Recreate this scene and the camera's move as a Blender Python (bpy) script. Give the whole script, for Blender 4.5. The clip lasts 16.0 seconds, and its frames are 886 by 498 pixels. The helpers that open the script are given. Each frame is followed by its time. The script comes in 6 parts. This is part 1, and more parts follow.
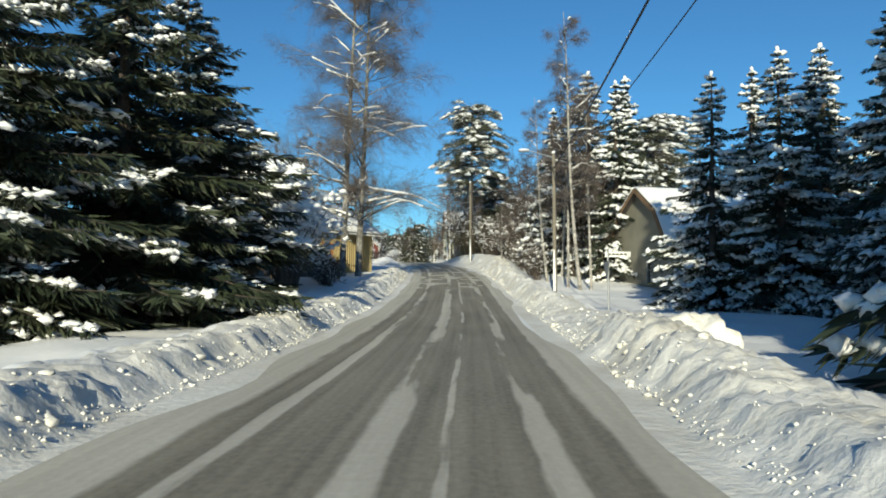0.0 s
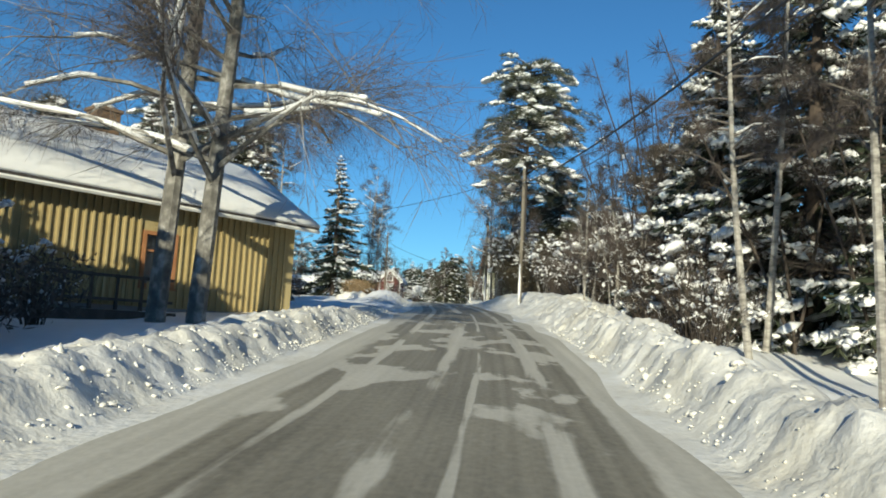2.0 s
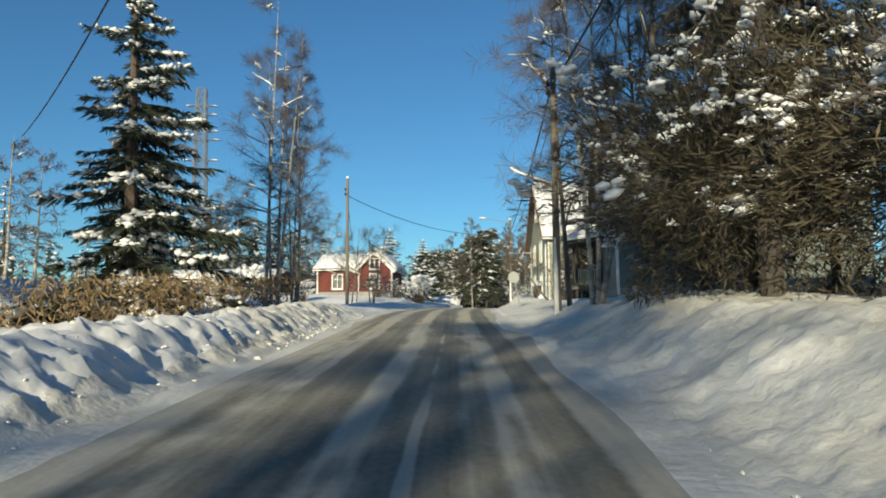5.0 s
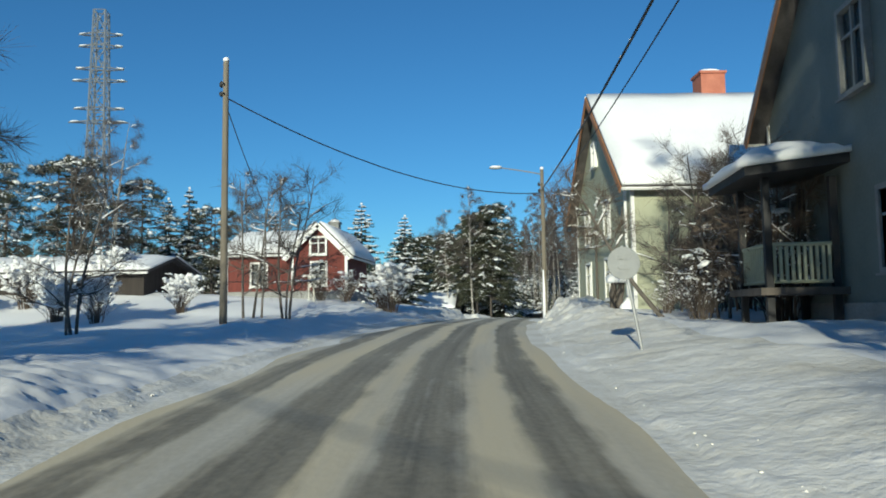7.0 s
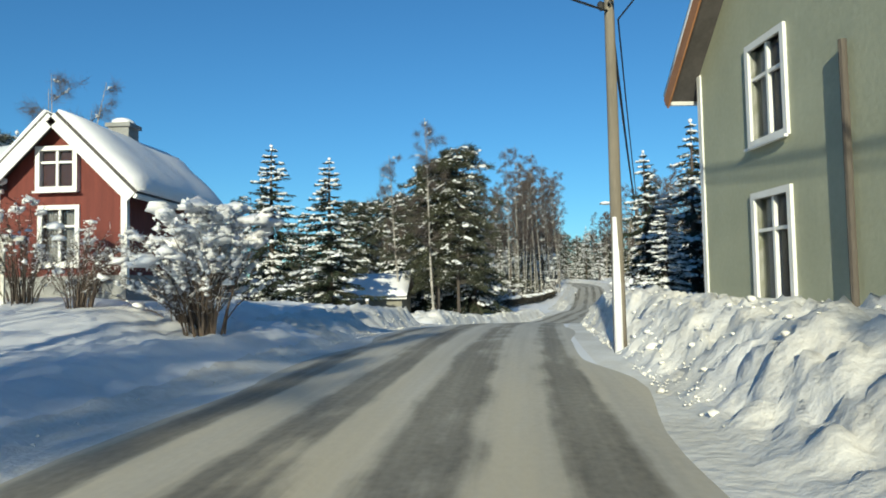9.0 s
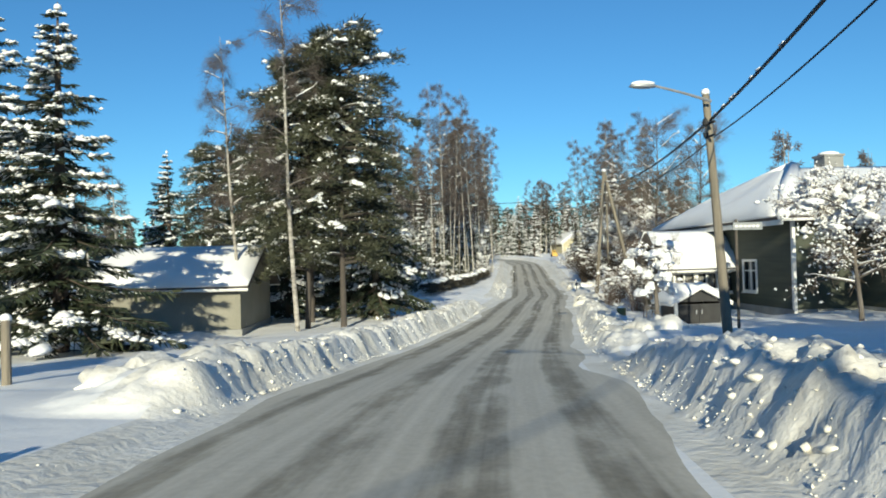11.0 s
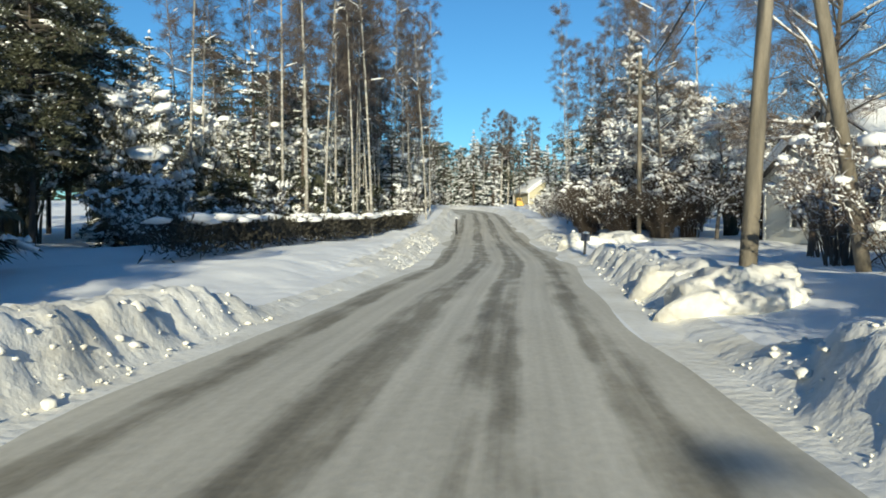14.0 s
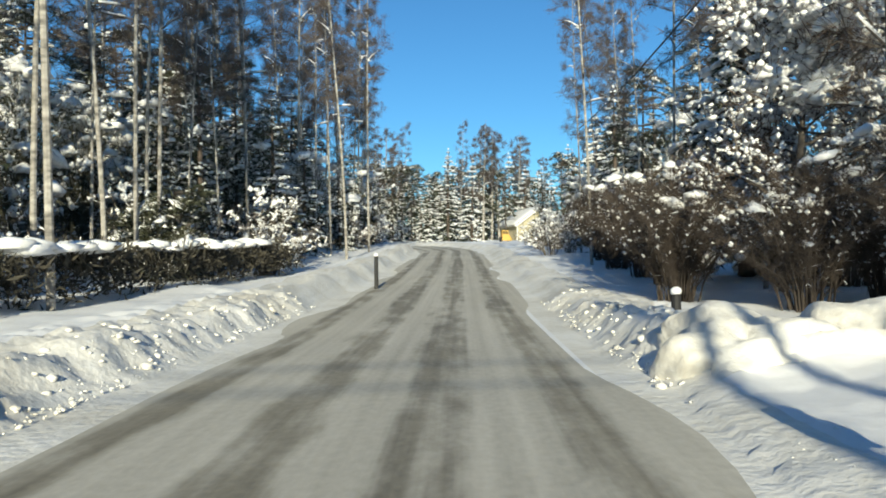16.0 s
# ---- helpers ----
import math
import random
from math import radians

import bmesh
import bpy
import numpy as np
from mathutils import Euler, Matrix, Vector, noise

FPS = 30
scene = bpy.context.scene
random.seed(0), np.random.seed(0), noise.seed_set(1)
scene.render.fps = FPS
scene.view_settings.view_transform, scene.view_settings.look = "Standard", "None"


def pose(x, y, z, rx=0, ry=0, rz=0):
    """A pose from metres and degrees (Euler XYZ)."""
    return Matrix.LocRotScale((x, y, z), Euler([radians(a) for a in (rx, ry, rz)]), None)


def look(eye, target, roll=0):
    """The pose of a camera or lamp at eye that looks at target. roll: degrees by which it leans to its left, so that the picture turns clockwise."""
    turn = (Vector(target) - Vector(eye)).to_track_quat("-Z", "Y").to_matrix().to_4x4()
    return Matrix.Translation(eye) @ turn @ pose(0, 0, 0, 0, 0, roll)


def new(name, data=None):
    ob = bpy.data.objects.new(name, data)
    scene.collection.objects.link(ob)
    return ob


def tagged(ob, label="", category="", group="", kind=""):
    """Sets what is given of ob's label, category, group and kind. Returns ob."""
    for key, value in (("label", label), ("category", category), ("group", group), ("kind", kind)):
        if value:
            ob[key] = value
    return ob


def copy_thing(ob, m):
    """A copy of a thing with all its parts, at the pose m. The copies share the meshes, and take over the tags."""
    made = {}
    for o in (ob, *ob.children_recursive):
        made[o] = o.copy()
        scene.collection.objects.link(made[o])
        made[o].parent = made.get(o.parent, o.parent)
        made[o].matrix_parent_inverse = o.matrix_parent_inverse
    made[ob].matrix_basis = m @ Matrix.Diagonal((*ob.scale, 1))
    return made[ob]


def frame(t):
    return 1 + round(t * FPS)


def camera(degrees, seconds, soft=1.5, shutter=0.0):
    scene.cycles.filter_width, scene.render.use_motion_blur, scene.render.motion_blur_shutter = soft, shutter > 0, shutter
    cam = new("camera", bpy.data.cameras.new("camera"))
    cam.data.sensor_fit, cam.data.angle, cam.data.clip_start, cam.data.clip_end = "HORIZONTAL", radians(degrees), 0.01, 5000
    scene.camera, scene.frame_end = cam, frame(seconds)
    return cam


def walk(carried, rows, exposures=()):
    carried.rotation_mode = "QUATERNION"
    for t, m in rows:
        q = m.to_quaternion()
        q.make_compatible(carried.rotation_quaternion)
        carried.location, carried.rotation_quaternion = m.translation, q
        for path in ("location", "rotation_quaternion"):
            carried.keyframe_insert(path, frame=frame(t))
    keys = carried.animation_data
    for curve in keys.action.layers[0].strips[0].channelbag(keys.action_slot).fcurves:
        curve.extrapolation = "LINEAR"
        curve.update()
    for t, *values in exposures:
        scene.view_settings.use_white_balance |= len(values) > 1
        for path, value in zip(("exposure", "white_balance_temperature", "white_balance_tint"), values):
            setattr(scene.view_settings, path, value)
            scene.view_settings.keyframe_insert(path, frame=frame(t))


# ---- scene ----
cam = camera(63.0, 16.0, soft=1.8)
# seconds, x, y, z, yaw to the left, pitch up, lean to the left
ROWS = [
    (0.0, -0.03, 0.36, 1.59, 0.13, 3.24, -0.17),
    (0.5, 0.29, 7.98, 1.71, 1.53, 3.88, 1.23),
    (1.0, 0.59, 15.59, 1.90, 2.78, 4.72, 2.95),
    (1.5, 0.83, 23.18, 2.16, 3.34, 5.49, 2.67),
    (2.0, 0.92, 30.79, 2.57, 3.97, 6.56, 2.96),
    (2.5, 1.06, 38.10, 3.06, 5.34, 7.06, 1.76),
    (3.0, 1.04, 45.31, 3.59, 5.95, 7.82, 0.32),
    (3.3, 0.94, 49.64, 3.93, 6.56, 6.85, 1.26),
    (3.5, 0.87, 52.52, 4.15, 9.62, 9.71, 1.89),
    (3.8, 0.68, 56.69, 4.38, 6.79, 6.61, 0.44),
    (4.0, 0.56, 59.47, 4.53, 8.48, 4.47, -0.52),
    (4.5, 0.17, 66.40, 4.97, 7.62, 4.69, -0.29),
    (4.7, -0.08, 68.86, 5.12, 6.69, 5.46, -0.47),
    (6.8, -2.68, 93.78, 6.45, 8.01, 4.54, -0.11),
    (7.0, -2.93, 96.14, 6.57, 6.24, 4.70, -0.74),
    (7.5, -3.52, 101.74, 6.80, 4.26, 5.00, -1.54),
    (8.0, -4.23, 107.17, 7.04, 3.52, 3.79, -1.05),
    (8.2, -4.28, 109.31, 7.07, 3.87, 3.44, -0.80),
    (10.3, -3.95, 131.53, 7.38, -0.00, 1.88, -1.62),
    (10.5, -3.88, 133.65, 7.40, -1.23, 1.39, -0.92),
    (11.0, -3.38, 139.08, 7.34, -2.66, 0.96, -1.40),
    (11.5, -2.71, 144.65, 7.14, -7.00, 1.12, -1.85),
    (11.7, -2.42, 146.96, 7.00, -9.54, 1.09, -1.59),
    (12.0, -1.98, 150.43, 6.78, -7.87, 1.49, -1.21),
    (12.3, -1.37, 153.89, 6.54, -6.54, -2.23, -0.45),
    (12.5, -0.96, 156.20, 6.38, -6.10, -1.80, 0.06),
    (13.0, 0.17, 162.15, 6.03, -6.72, -1.15, -0.71),
    (13.5, 1.42, 168.07, 5.86, -6.27, -2.35, 0.14),
    (14.0, 2.77, 174.17, 5.74, -5.88, -2.27, -0.24),
    (14.5, 3.97, 180.25, 5.77, -6.67, -0.71, -1.33),
    (15.0, 5.29, 186.35, 5.82, -6.26, 1.28, -1.36),
    (15.5, 6.57, 192.15, 5.70, -5.29, 1.75, -1.30),
    (16.0, 7.95, 198.07, 5.68, -6.85, 0.91, -0.77),]
walk(cam, [(t, pose(x, y, z, 90 + pitch, 0, yaw) @ pose(0, 0, 0, 0, 0, roll)) for t, x, y, z, yaw, pitch, roll in ROWS],
     exposures=[(0.0, 0.25, 6200, 5), (3.0, 0.28, 6150, 5), (3.6, 0.22, 6700, 6), (4.5, 0.22, 6800, 6), (6.8, 0.0, 5800, 3), (8.0, 0.05, 5950, 3), (10.5, 0.42, 6200, 5), (13.0, 0.4, 6300, 5), (16.0, 0.48, 6300, 5)])

# ---- light: low winter sun from behind, clear sky ----
SUN_UP, SUN_SIDE = 17.0, 7.0          # degrees above the horizon; shadows fall this far to the right of +y
to_sun = Vector((-math.sin(radians(SUN_SIDE)) * math.cos(radians(SUN_UP)), -math.cos(radians(SUN_SIDE)) * math.cos(radians(SUN_UP)), math.sin(radians(SUN_UP))))
world = bpy.data.worlds.new("winter_sky")
scene.world = world
world.use_nodes = True
sky = world.node_tree.nodes.new("ShaderNodeTexSky")
sky.sky_type = "NISHITA"
sky.sun_disc = False
sky.sun_elevation = radians(SUN_UP)
sky.sun_rotation = math.atan2(to_sun.x, to_sun.y)
sky.air_density, sky.dust_density, sky.ozone_density = 1.0, 0.0, 3.0
backdrop = world.node_tree.nodes["Background"]
clear = world.node_tree.nodes.new("ShaderNodeMix")
clear.data_type, clear.blend_type = "RGBA", "MULTIPLY"
clear.inputs[0].default_value = 1.0
clear.inputs[7].default_value = (0.62, 1.1, 1.38, 1)
world.node_tree.links.new(sky.outputs[0], clear.inputs[6])
world.node_tree.links.new(clear.outputs[2], backdrop.inputs[0])
backdrop.inputs[1].default_value = 0.07
sun_data = bpy.data.lights.new("sun", "SUN")
sun_data.energy, sun_data.angle, sun_data.color = 5.0, radians(0.6), (1.0, 0.9, 0.66)
sun = new("sun", sun_data)
sun.matrix_world = look(to_sun * 200, (0, 0, 0))


# ---- materials ----
def material(name, colours, rough=0.7, scale=3.0, bump=0.0, fine=40.0, metal=0.0, stretch=(1, 1, 1), coord="Object", spread=0.5, per_object=0.0):
    """A surface that wanders between its colours at two scales, with fine relief."""
    m = bpy.data.materials.new(name)
    m.use_nodes = True
    nt = m.node_tree
    bsdf = nt.nodes["Principled BSDF"]
    tc = nt.nodes.new("ShaderNodeTexCoord")
    mp = nt.nodes.new("ShaderNodeMapping")
    mp.inputs["Scale"].default_value = stretch
    nt.links.new(tc.outputs[coord], mp.inputs[0])
    big, small = nt.nodes.new("ShaderNodeTexNoise"), nt.nodes.new("ShaderNodeTexNoise")
    for n, s in ((big, scale), (small, fine)):
        n.inputs["Scale"].default_value = s
        n.inputs["Detail"].default_value = 5
        nt.links.new(mp.outputs[0], n.inputs["Vector"])
    mix = nt.nodes.new("ShaderNodeMath")
    mix.operation = "MULTIPLY_ADD"
    nt.links.new(small.outputs[0], mix.inputs[0])
    mix.inputs[1].default_value = 0.45
    nt.links.new(big.outputs[0], mix.inputs[2])
    source = mix.outputs[0]
    if per_object:
        info = nt.nodes.new("ShaderNodeObjectInfo")
        more = nt.nodes.new("ShaderNodeMath")
        more.operation = "MULTIPLY_ADD"
        nt.links.new(info.outputs["Random"], more.inputs[0])
        more.inputs[1].default_value = per_object
        nt.links.new(source, more.inputs[2])
        source = more.outputs[0]
    ramp = nt.nodes.new("ShaderNodeValToRGB")
    nt.links.new(source, ramp.inputs[0])
    el = ramp.color_ramp.elements
    lo, hi = 0.72 - spread / 2, 0.72 + spread / 2 + per_object * 0.6
    el[0].position, el[0].color = lo, (*colours[0], 1)
    el[1].position, el[1].color = hi, (*colours[-1], 1)
    for k, c in enumerate(colours[1:-1], 1):
        e = el.new(lo + (hi - lo) * k / (len(colours) - 1))
        e.color = (*c, 1)
    nt.links.new(ramp.outputs[0], bsdf.inputs["Base Color"])
    bsdf.inputs["Roughness"].default_value = rough
    bsdf.inputs["Metallic"].default_value = metal
    if bump:
        b = nt.nodes.new("ShaderNodeBump")
        b.inputs["Strength"].default_value = bump
        b.inputs["Distance"].default_value = 0.05
        nt.links.new(mix.outputs[0], b.inputs["Height"])
        nt.links.new(b.outputs[0], bsdf.inputs["Normal"])
    return m


def road_material():
    """Worn asphalt with packed snow between the wheel tracks; UV: metres across, metres along."""
    m = bpy.data.materials.new("worn_winter_asphalt")
    m.use_nodes = True
    nt = m.node_tree
    N, L = nt.nodes.new, nt.links.new
    bsdf = nt.nodes["Principled BSDF"]
    uv = N("ShaderNodeUVMap")
    sep = N("ShaderNodeSeparateXYZ")
    L(uv.outputs[0], sep.inputs[0])

    def noise_at(sx, sy, detail=4):
        mp = N("ShaderNodeMapping")
        mp.inputs["Scale"].default_value = (sx, sy, 1)
        L(uv.outputs[0], mp.inputs[0])
        n = N("ShaderNodeTexNoise")
        n.inputs["Scale"].default_value = 1
        n.inputs["Detail"].default_value = detail
        L(mp.outputs[0], n.inputs["Vector"])
        return n.outputs[0]

    def calc(op, a, b=None, c=None, clamp=False):
        n = N("ShaderNodeMath")
        n.operation, n.use_clamp = op, clamp
        for i, v in enumerate((a, b, c)):
            if v is None:
                continue
            if isinstance(v, (int, float)):
                n.inputs[i].default_value = v
            else:
                L(v, n.inputs[i])
        return n.outputs[0]

    def ease(v, lo, hi):
        n = N("ShaderNodeMapRange")
        n.interpolation_type = "SMOOTHSTEP"
        L(v, n.inputs[0])
        n.inputs[1].default_value, n.inputs[2].default_value = lo, hi
        return n.outputs[0]

    across = calc("ADD", sep.outputs[0], calc("MULTIPLY", calc("SUBTRACT", noise_at(0.25, 0.05), 0.5), 0.45))

    def band(centre, half):
        return ease(calc("ABSOLUTE", calc("SUBTRACT", across, centre)), half * 1.7, half * 0.3)

    def most(values):
        out = values[0]
        for v in values[1:]:
            out = calc("MAXIMUM", out, v)
        return out

    sand = calc("MULTIPLY", ease(sep.outputs[1], 84, 98), ease(sep.outputs[1], 136, 118))
    # nearer stretch: bare asphalt with strips of snow; farther: packed snow with bare tracks
    strips = most([band(-0.85, 0.16), band(0.55, 0.13), band(-2.0, 0.1), band(-0.3, 0.05)])
    strips = calc("MULTIPLY", strips, ease(noise_at(1.6, 0.12), 0.36, 0.56))
    blots = calc("MULTIPLY", ease(noise_at(0.7, 0.45, 5), 0.5, 0.6), 0.85)
    blots = calc("MULTIPLY", blots, calc("MAXIMUM", calc("MULTIPLY", ease(sep.outputs[1], 34, 40), ease(sep.outputs[1], 60, 54)), calc("MULTIPLY", ease(sep.outputs[1], 172, 178), ease(sep.outputs[1], 194, 188))))
    strips = calc("MAXIMUM", strips, blots)
    edge = calc("MAXIMUM", ease(across, -2.35, -2.75), ease(across, 1.0, 1.3))
    near = calc("MAXIMUM", strips, edge)
    tracks = most([band(-2.75, 0.3), band(-1.45, 0.36), band(-0.28, 0.38), band(0.95, 0.32)])
    tracks = calc("MULTIPLY", tracks, ease(noise_at(0.9, 0.11), 0.12, 0.45))
    far = calc("SUBTRACT", 1.0, calc("MULTIPLY", tracks, calc("MULTIPLY_ADD", noise_at(0.5, 0.16, 5), 0.5, calc("MULTIPLY_ADD", sand, 0.22, 0.38))))
    blend = ease(calc("ADD", sep.outputs[1], calc("MULTIPLY", noise_at(0.3, 0.05), 20)), 50, 135)
    snow = N("ShaderNodeMix")
    L(blend, snow.inputs[0]), L(near, snow.inputs[2]), L(far, snow.inputs[3])
    patch = calc("MULTIPLY_ADD", calc("SUBTRACT", noise_at(2.5, 0.8, 8), 0.5), 0.9, snow.outputs[0])
    streak = calc("MULTIPLY_ADD", calc("SUBTRACT", noise_at(5.0, 0.1, 8), 0.5), 0.65, patch)
    cover = ease(streak, 0.25, 0.75)

    grain = noise_at(14, 9, 8)
    wear = noise_at(0.8, 0.25, 6)
    bare = N("ShaderNodeValToRGB")
    drag = noise_at(5.5, 0.07, 6)
    L(calc("MULTIPLY_ADD", grain, 0.3, calc("MULTIPLY_ADD", drag, 0.5, calc("MULTIPLY", wear, 0.35))), bare.inputs[0])
    e = bare.color_ramp.elements
    e[0].position, e[0].color = 0.42, (0.135, 0.122, 0.094, 1)
    e[1].position, e[1].color = 0.72, (0.3, 0.275, 0.215, 1)
    dirty = N("ShaderNodeValToRGB")
    L(calc("MULTIPLY_ADD", grain, 0.3, calc("MULTIPLY_ADD", drag, 0.5, calc("MULTIPLY", wear, 0.35))), dirty.inputs[0])
    e = dirty.color_ramp.elements
    e[0].position, e[0].color = 0.35, (0.35, 0.328, 0.275, 1)
    e[1].position, e[1].color = 0.8, (0.6, 0.57, 0.495, 1)
    sandy = N("ShaderNodeMix")
    sandy.data_type = "RGBA"
    sandy.inputs[7].default_value = (0.6, 0.525, 0.37, 1)
    L(calc("MULTIPLY", sand, ease(noise_at(1.2, 0.08, 4), 0.3, 0.65)), sandy.inputs[0]), L(dirty.outputs[0], sandy.inputs[6])
    top = N("ShaderNodeMix")
    top.data_type = "RGBA"
    L(cover, top.inputs[0]), L(bare.outputs[0], top.inputs[6]), L(sandy.outputs[2], top.inputs[7])
    L(top.outputs[2], bsdf.inputs["Base Color"])
    bsdf.inputs["Roughness"].default_value = 0.75
    b = N("ShaderNodeBump")
    b.inputs["Strength"].default_value, b.inputs["Distance"].default_value = 0.22, 0.02
    L(calc("MULTIPLY_ADD", cover, 0.8, grain), b.inputs["Height"])
    L(b.outputs[0], bsdf.inputs["Normal"])
    return m


SNOW = material("snow", [(0.78, 0.78, 0.78), (0.86, 0.86, 0.855)], 0.65, 0.5, 0.28, 9.0)
BANK_SNOW = material("ploughed_snow", [(0.56, 0.525, 0.45), (0.73, 0.71, 0.655), (0.83, 0.82, 0.795)], 0.7, 0.7, 0.6, 9.0, coord="Object", spread=0.6)
TREE_SNOW = material("tree_snow", [(0.8, 0.8, 0.8), (0.88, 0.88, 0.875)], 0.6, 4.0, 0.4, 30.0)
ROAD = road_material()


def roughen(m, scale, strength, distance):
    """Lumpy relief of broken snow on top of the material's own."""
    nt = m.node_tree
    tc, cell, small, add, b = (nt.nodes.new("ShaderNode" + k) for k in ("TexCoord", "TexVoronoi", "TexNoise", "Math", "Bump"))
    cell.feature = "SMOOTH_F1"
    cell.inputs["Scale"].default_value = scale
    small.inputs["Scale"].default_value, small.inputs["Detail"].default_value = scale * 2.3, 6
    add.operation = "SUBTRACT"
    for n in (cell, small):
        nt.links.new(tc.outputs["Object"], n.inputs["Vector"])
    nt.links.new(small.outputs[0], add.inputs[0])
    nt.links.new(cell.outputs["Distance"], add.inputs[1])
    nt.links.new(add.outputs[0], b.inputs["Height"])
    b.inputs["Strength"].default_value, b.inputs["Distance"].default_value = strength, distance
    bsdf = nt.nodes["Principled BSDF"]
    old = bsdf.inputs["Normal"].links[0].from_socket
    nt.links.new(old, b.inputs["Normal"])
    nt.links.new(b.outputs[0], bsdf.inputs["Normal"])


roughen(BANK_SNOW, 7.0, 0.35, 0.03)
NEEDLE = material("spruce_needles", [(0.012, 0.02, 0.012), (0.03, 0.042, 0.022), (0.055, 0.06, 0.032)], 0.6, 1.2, 0, 12.0)
PINE_NEEDLE = material("pine_needles", [(0.022, 0.03, 0.017), (0.05, 0.055, 0.03), (0.085, 0.085, 0.045)], 0.6, 1.2, 0, 12.0)
HEDGE = material("thuja_foliage", [(0.032, 0.028, 0.016), (0.068, 0.056, 0.033), (0.115, 0.092, 0.056)], 0.7, 1.5, 0, 10.0)
SPRUCE_BARK = material("spruce_bark", [(0.06, 0.045, 0.035), (0.13, 0.1, 0.08)], 0.9, 3.0, 0.8, 25.0, stretch=(1, 1, 0.3))
PINE_BARK = material("pine_bark", [(0.035, 0.031, 0.028), (0.065, 0.055, 0.047), (0.1, 0.083, 0.07)], 0.9, 1.2, 0.8, 18.0, stretch=(1, 1, 0.3))
OLD_BIRCH = material("old_birch_bark", [(0.03, 0.027, 0.024), (0.17, 0.16, 0.14), (0.48, 0.46, 0.42)], 0.9, 3.0, 1.0, 9.0, stretch=(1, 1, 0.8), spread=0.8)
BIRCH_BARK = material("birch_bark", [(0.04, 0.036, 0.032), (0.3, 0.28, 0.25), (0.5, 0.48, 0.43)], 0.8, 2.0, 0.4, 7.0, stretch=(1, 1, 2.5), spread=0.55)
TWIG = material("birch_twigs", [(0.06, 0.048, 0.042), (0.125, 0.1, 0.088)], 0.85, 2.0, 0, 20.0)
LIMB_BARK = material("birch_limbs", [(0.06, 0.05, 0.045), (0.19, 0.17, 0.15)], 0.85, 3.0, 0.3, 20.0)
DARK_TWIG = material("dark_twigs", [(0.035, 0.027, 0.021), (0.085, 0.066, 0.052)], 0.85, 2.0, 0, 20.0)
GREY_BARK = material("grey_bark", [(0.07, 0.06, 0.05), (0.17, 0.15, 0.13)], 0.9, 3.0, 0.6, 22.0, stretch=(1, 1, 0.4))
SHRUB = material("shrub_twigs", [(0.075, 0.055, 0.042), (0.16, 0.12, 0.09)], 0.85, 2.0, 0, 20.0)
FOREST_TWIG = material("forest_twigs", [(0.05, 0.05, 0.03), (0.11, 0.1, 0.065)], 0.85, 2.0, 0, 20.0)
CLIPPED = material("clipped_hedge", [(0.022, 0.02, 0.014), (0.05, 0.045, 0.032), (0.08, 0.07, 0.05)], 0.85, 2.0, 0, 20.0)
DRUM_PAINT = material("drum_paint", [(0.1, 0.095, 0.03), (0.2, 0.19, 0.07)], 0.5, 3.0, 0.2, 20.0)
DRY = material("dry_hedge", [(0.14, 0.095, 0.05), (0.3, 0.21, 0.11)], 0.85, 2.0, 0, 20.0)
POLE_WOOD = material("pole_wood", [(0.13, 0.113, 0.086), (0.25, 0.218, 0.168)], 0.85, 2.0, 0.5, 20.0, stretch=(4, 4, 0.3))
WHITE_PAINT = material("white_paint", [(0.68, 0.67, 0.63), (0.8, 0.79, 0.76)], 0.55, 2.0, 0.15, 25.0)
YELLOW_WOOD = material("yellow_boards", [(0.3, 0.23, 0.105), (0.39, 0.31, 0.15), (0.46, 0.375, 0.195)], 0.7, 1.5, 0.3, 20.0, stretch=(3, 3, 0.4), per_object=0.25)
GREEN_WALL = material("pale_green_boards", [(0.33, 0.34, 0.24), (0.42, 0.43, 0.31)], 0.75, 0.8, 0.25, 12.0)
GREY_WALL = material("grey_render", [(0.17, 0.165, 0.13), (0.25, 0.24, 0.195)], 0.8, 0.7, 0.3, 14.0)
BLUE_WALL = material("grey_green_boards", [(0.13, 0.15, 0.135), (0.19, 0.21, 0.19)], 0.75, 0.8, 0.2, 14.0)
RED_WALL = material("falu_red_boards", [(0.1, 0.021, 0.015), (0.165, 0.036, 0.025)], 0.8, 1.0, 0.3, 18.0, stretch=(6, 6, 0.5))
VILLA_WALL = material("dark_green_boards", [(0.035, 0.042, 0.03), (0.065, 0.075, 0.052)], 0.75, 1.0, 0.3, 14.0, stretch=(0.5, 0.5, 6))
DARK_WALL = material("dark_boards", [(0.06, 0.05, 0.042), (0.13, 0.11, 0.09)], 0.85, 1.0, 0.4, 14.0, stretch=(5, 5, 0.5))
DEEP_BROWN = material("deep_brown_boards", [(0.02, 0.016, 0.014), (0.045, 0.036, 0.03)], 0.85, 1.0, 0.4, 14.0, stretch=(5, 5, 0.5))
PALE_WALL = material("pale_boards", [(0.55, 0.54, 0.47), (0.66, 0.65, 0.58)], 0.75, 1.0, 0.2, 14.0)
CREAM_WALL = material("cream_yellow_boards", [(0.42, 0.38, 0.25), (0.52, 0.47, 0.33)], 0.75, 1.0, 0.2, 14.0)
TRIM_ORANGE = material("stained_wood_trim", [(0.3, 0.13, 0.05), (0.42, 0.2, 0.09)], 0.7, 2.0, 0.2, 20.0)
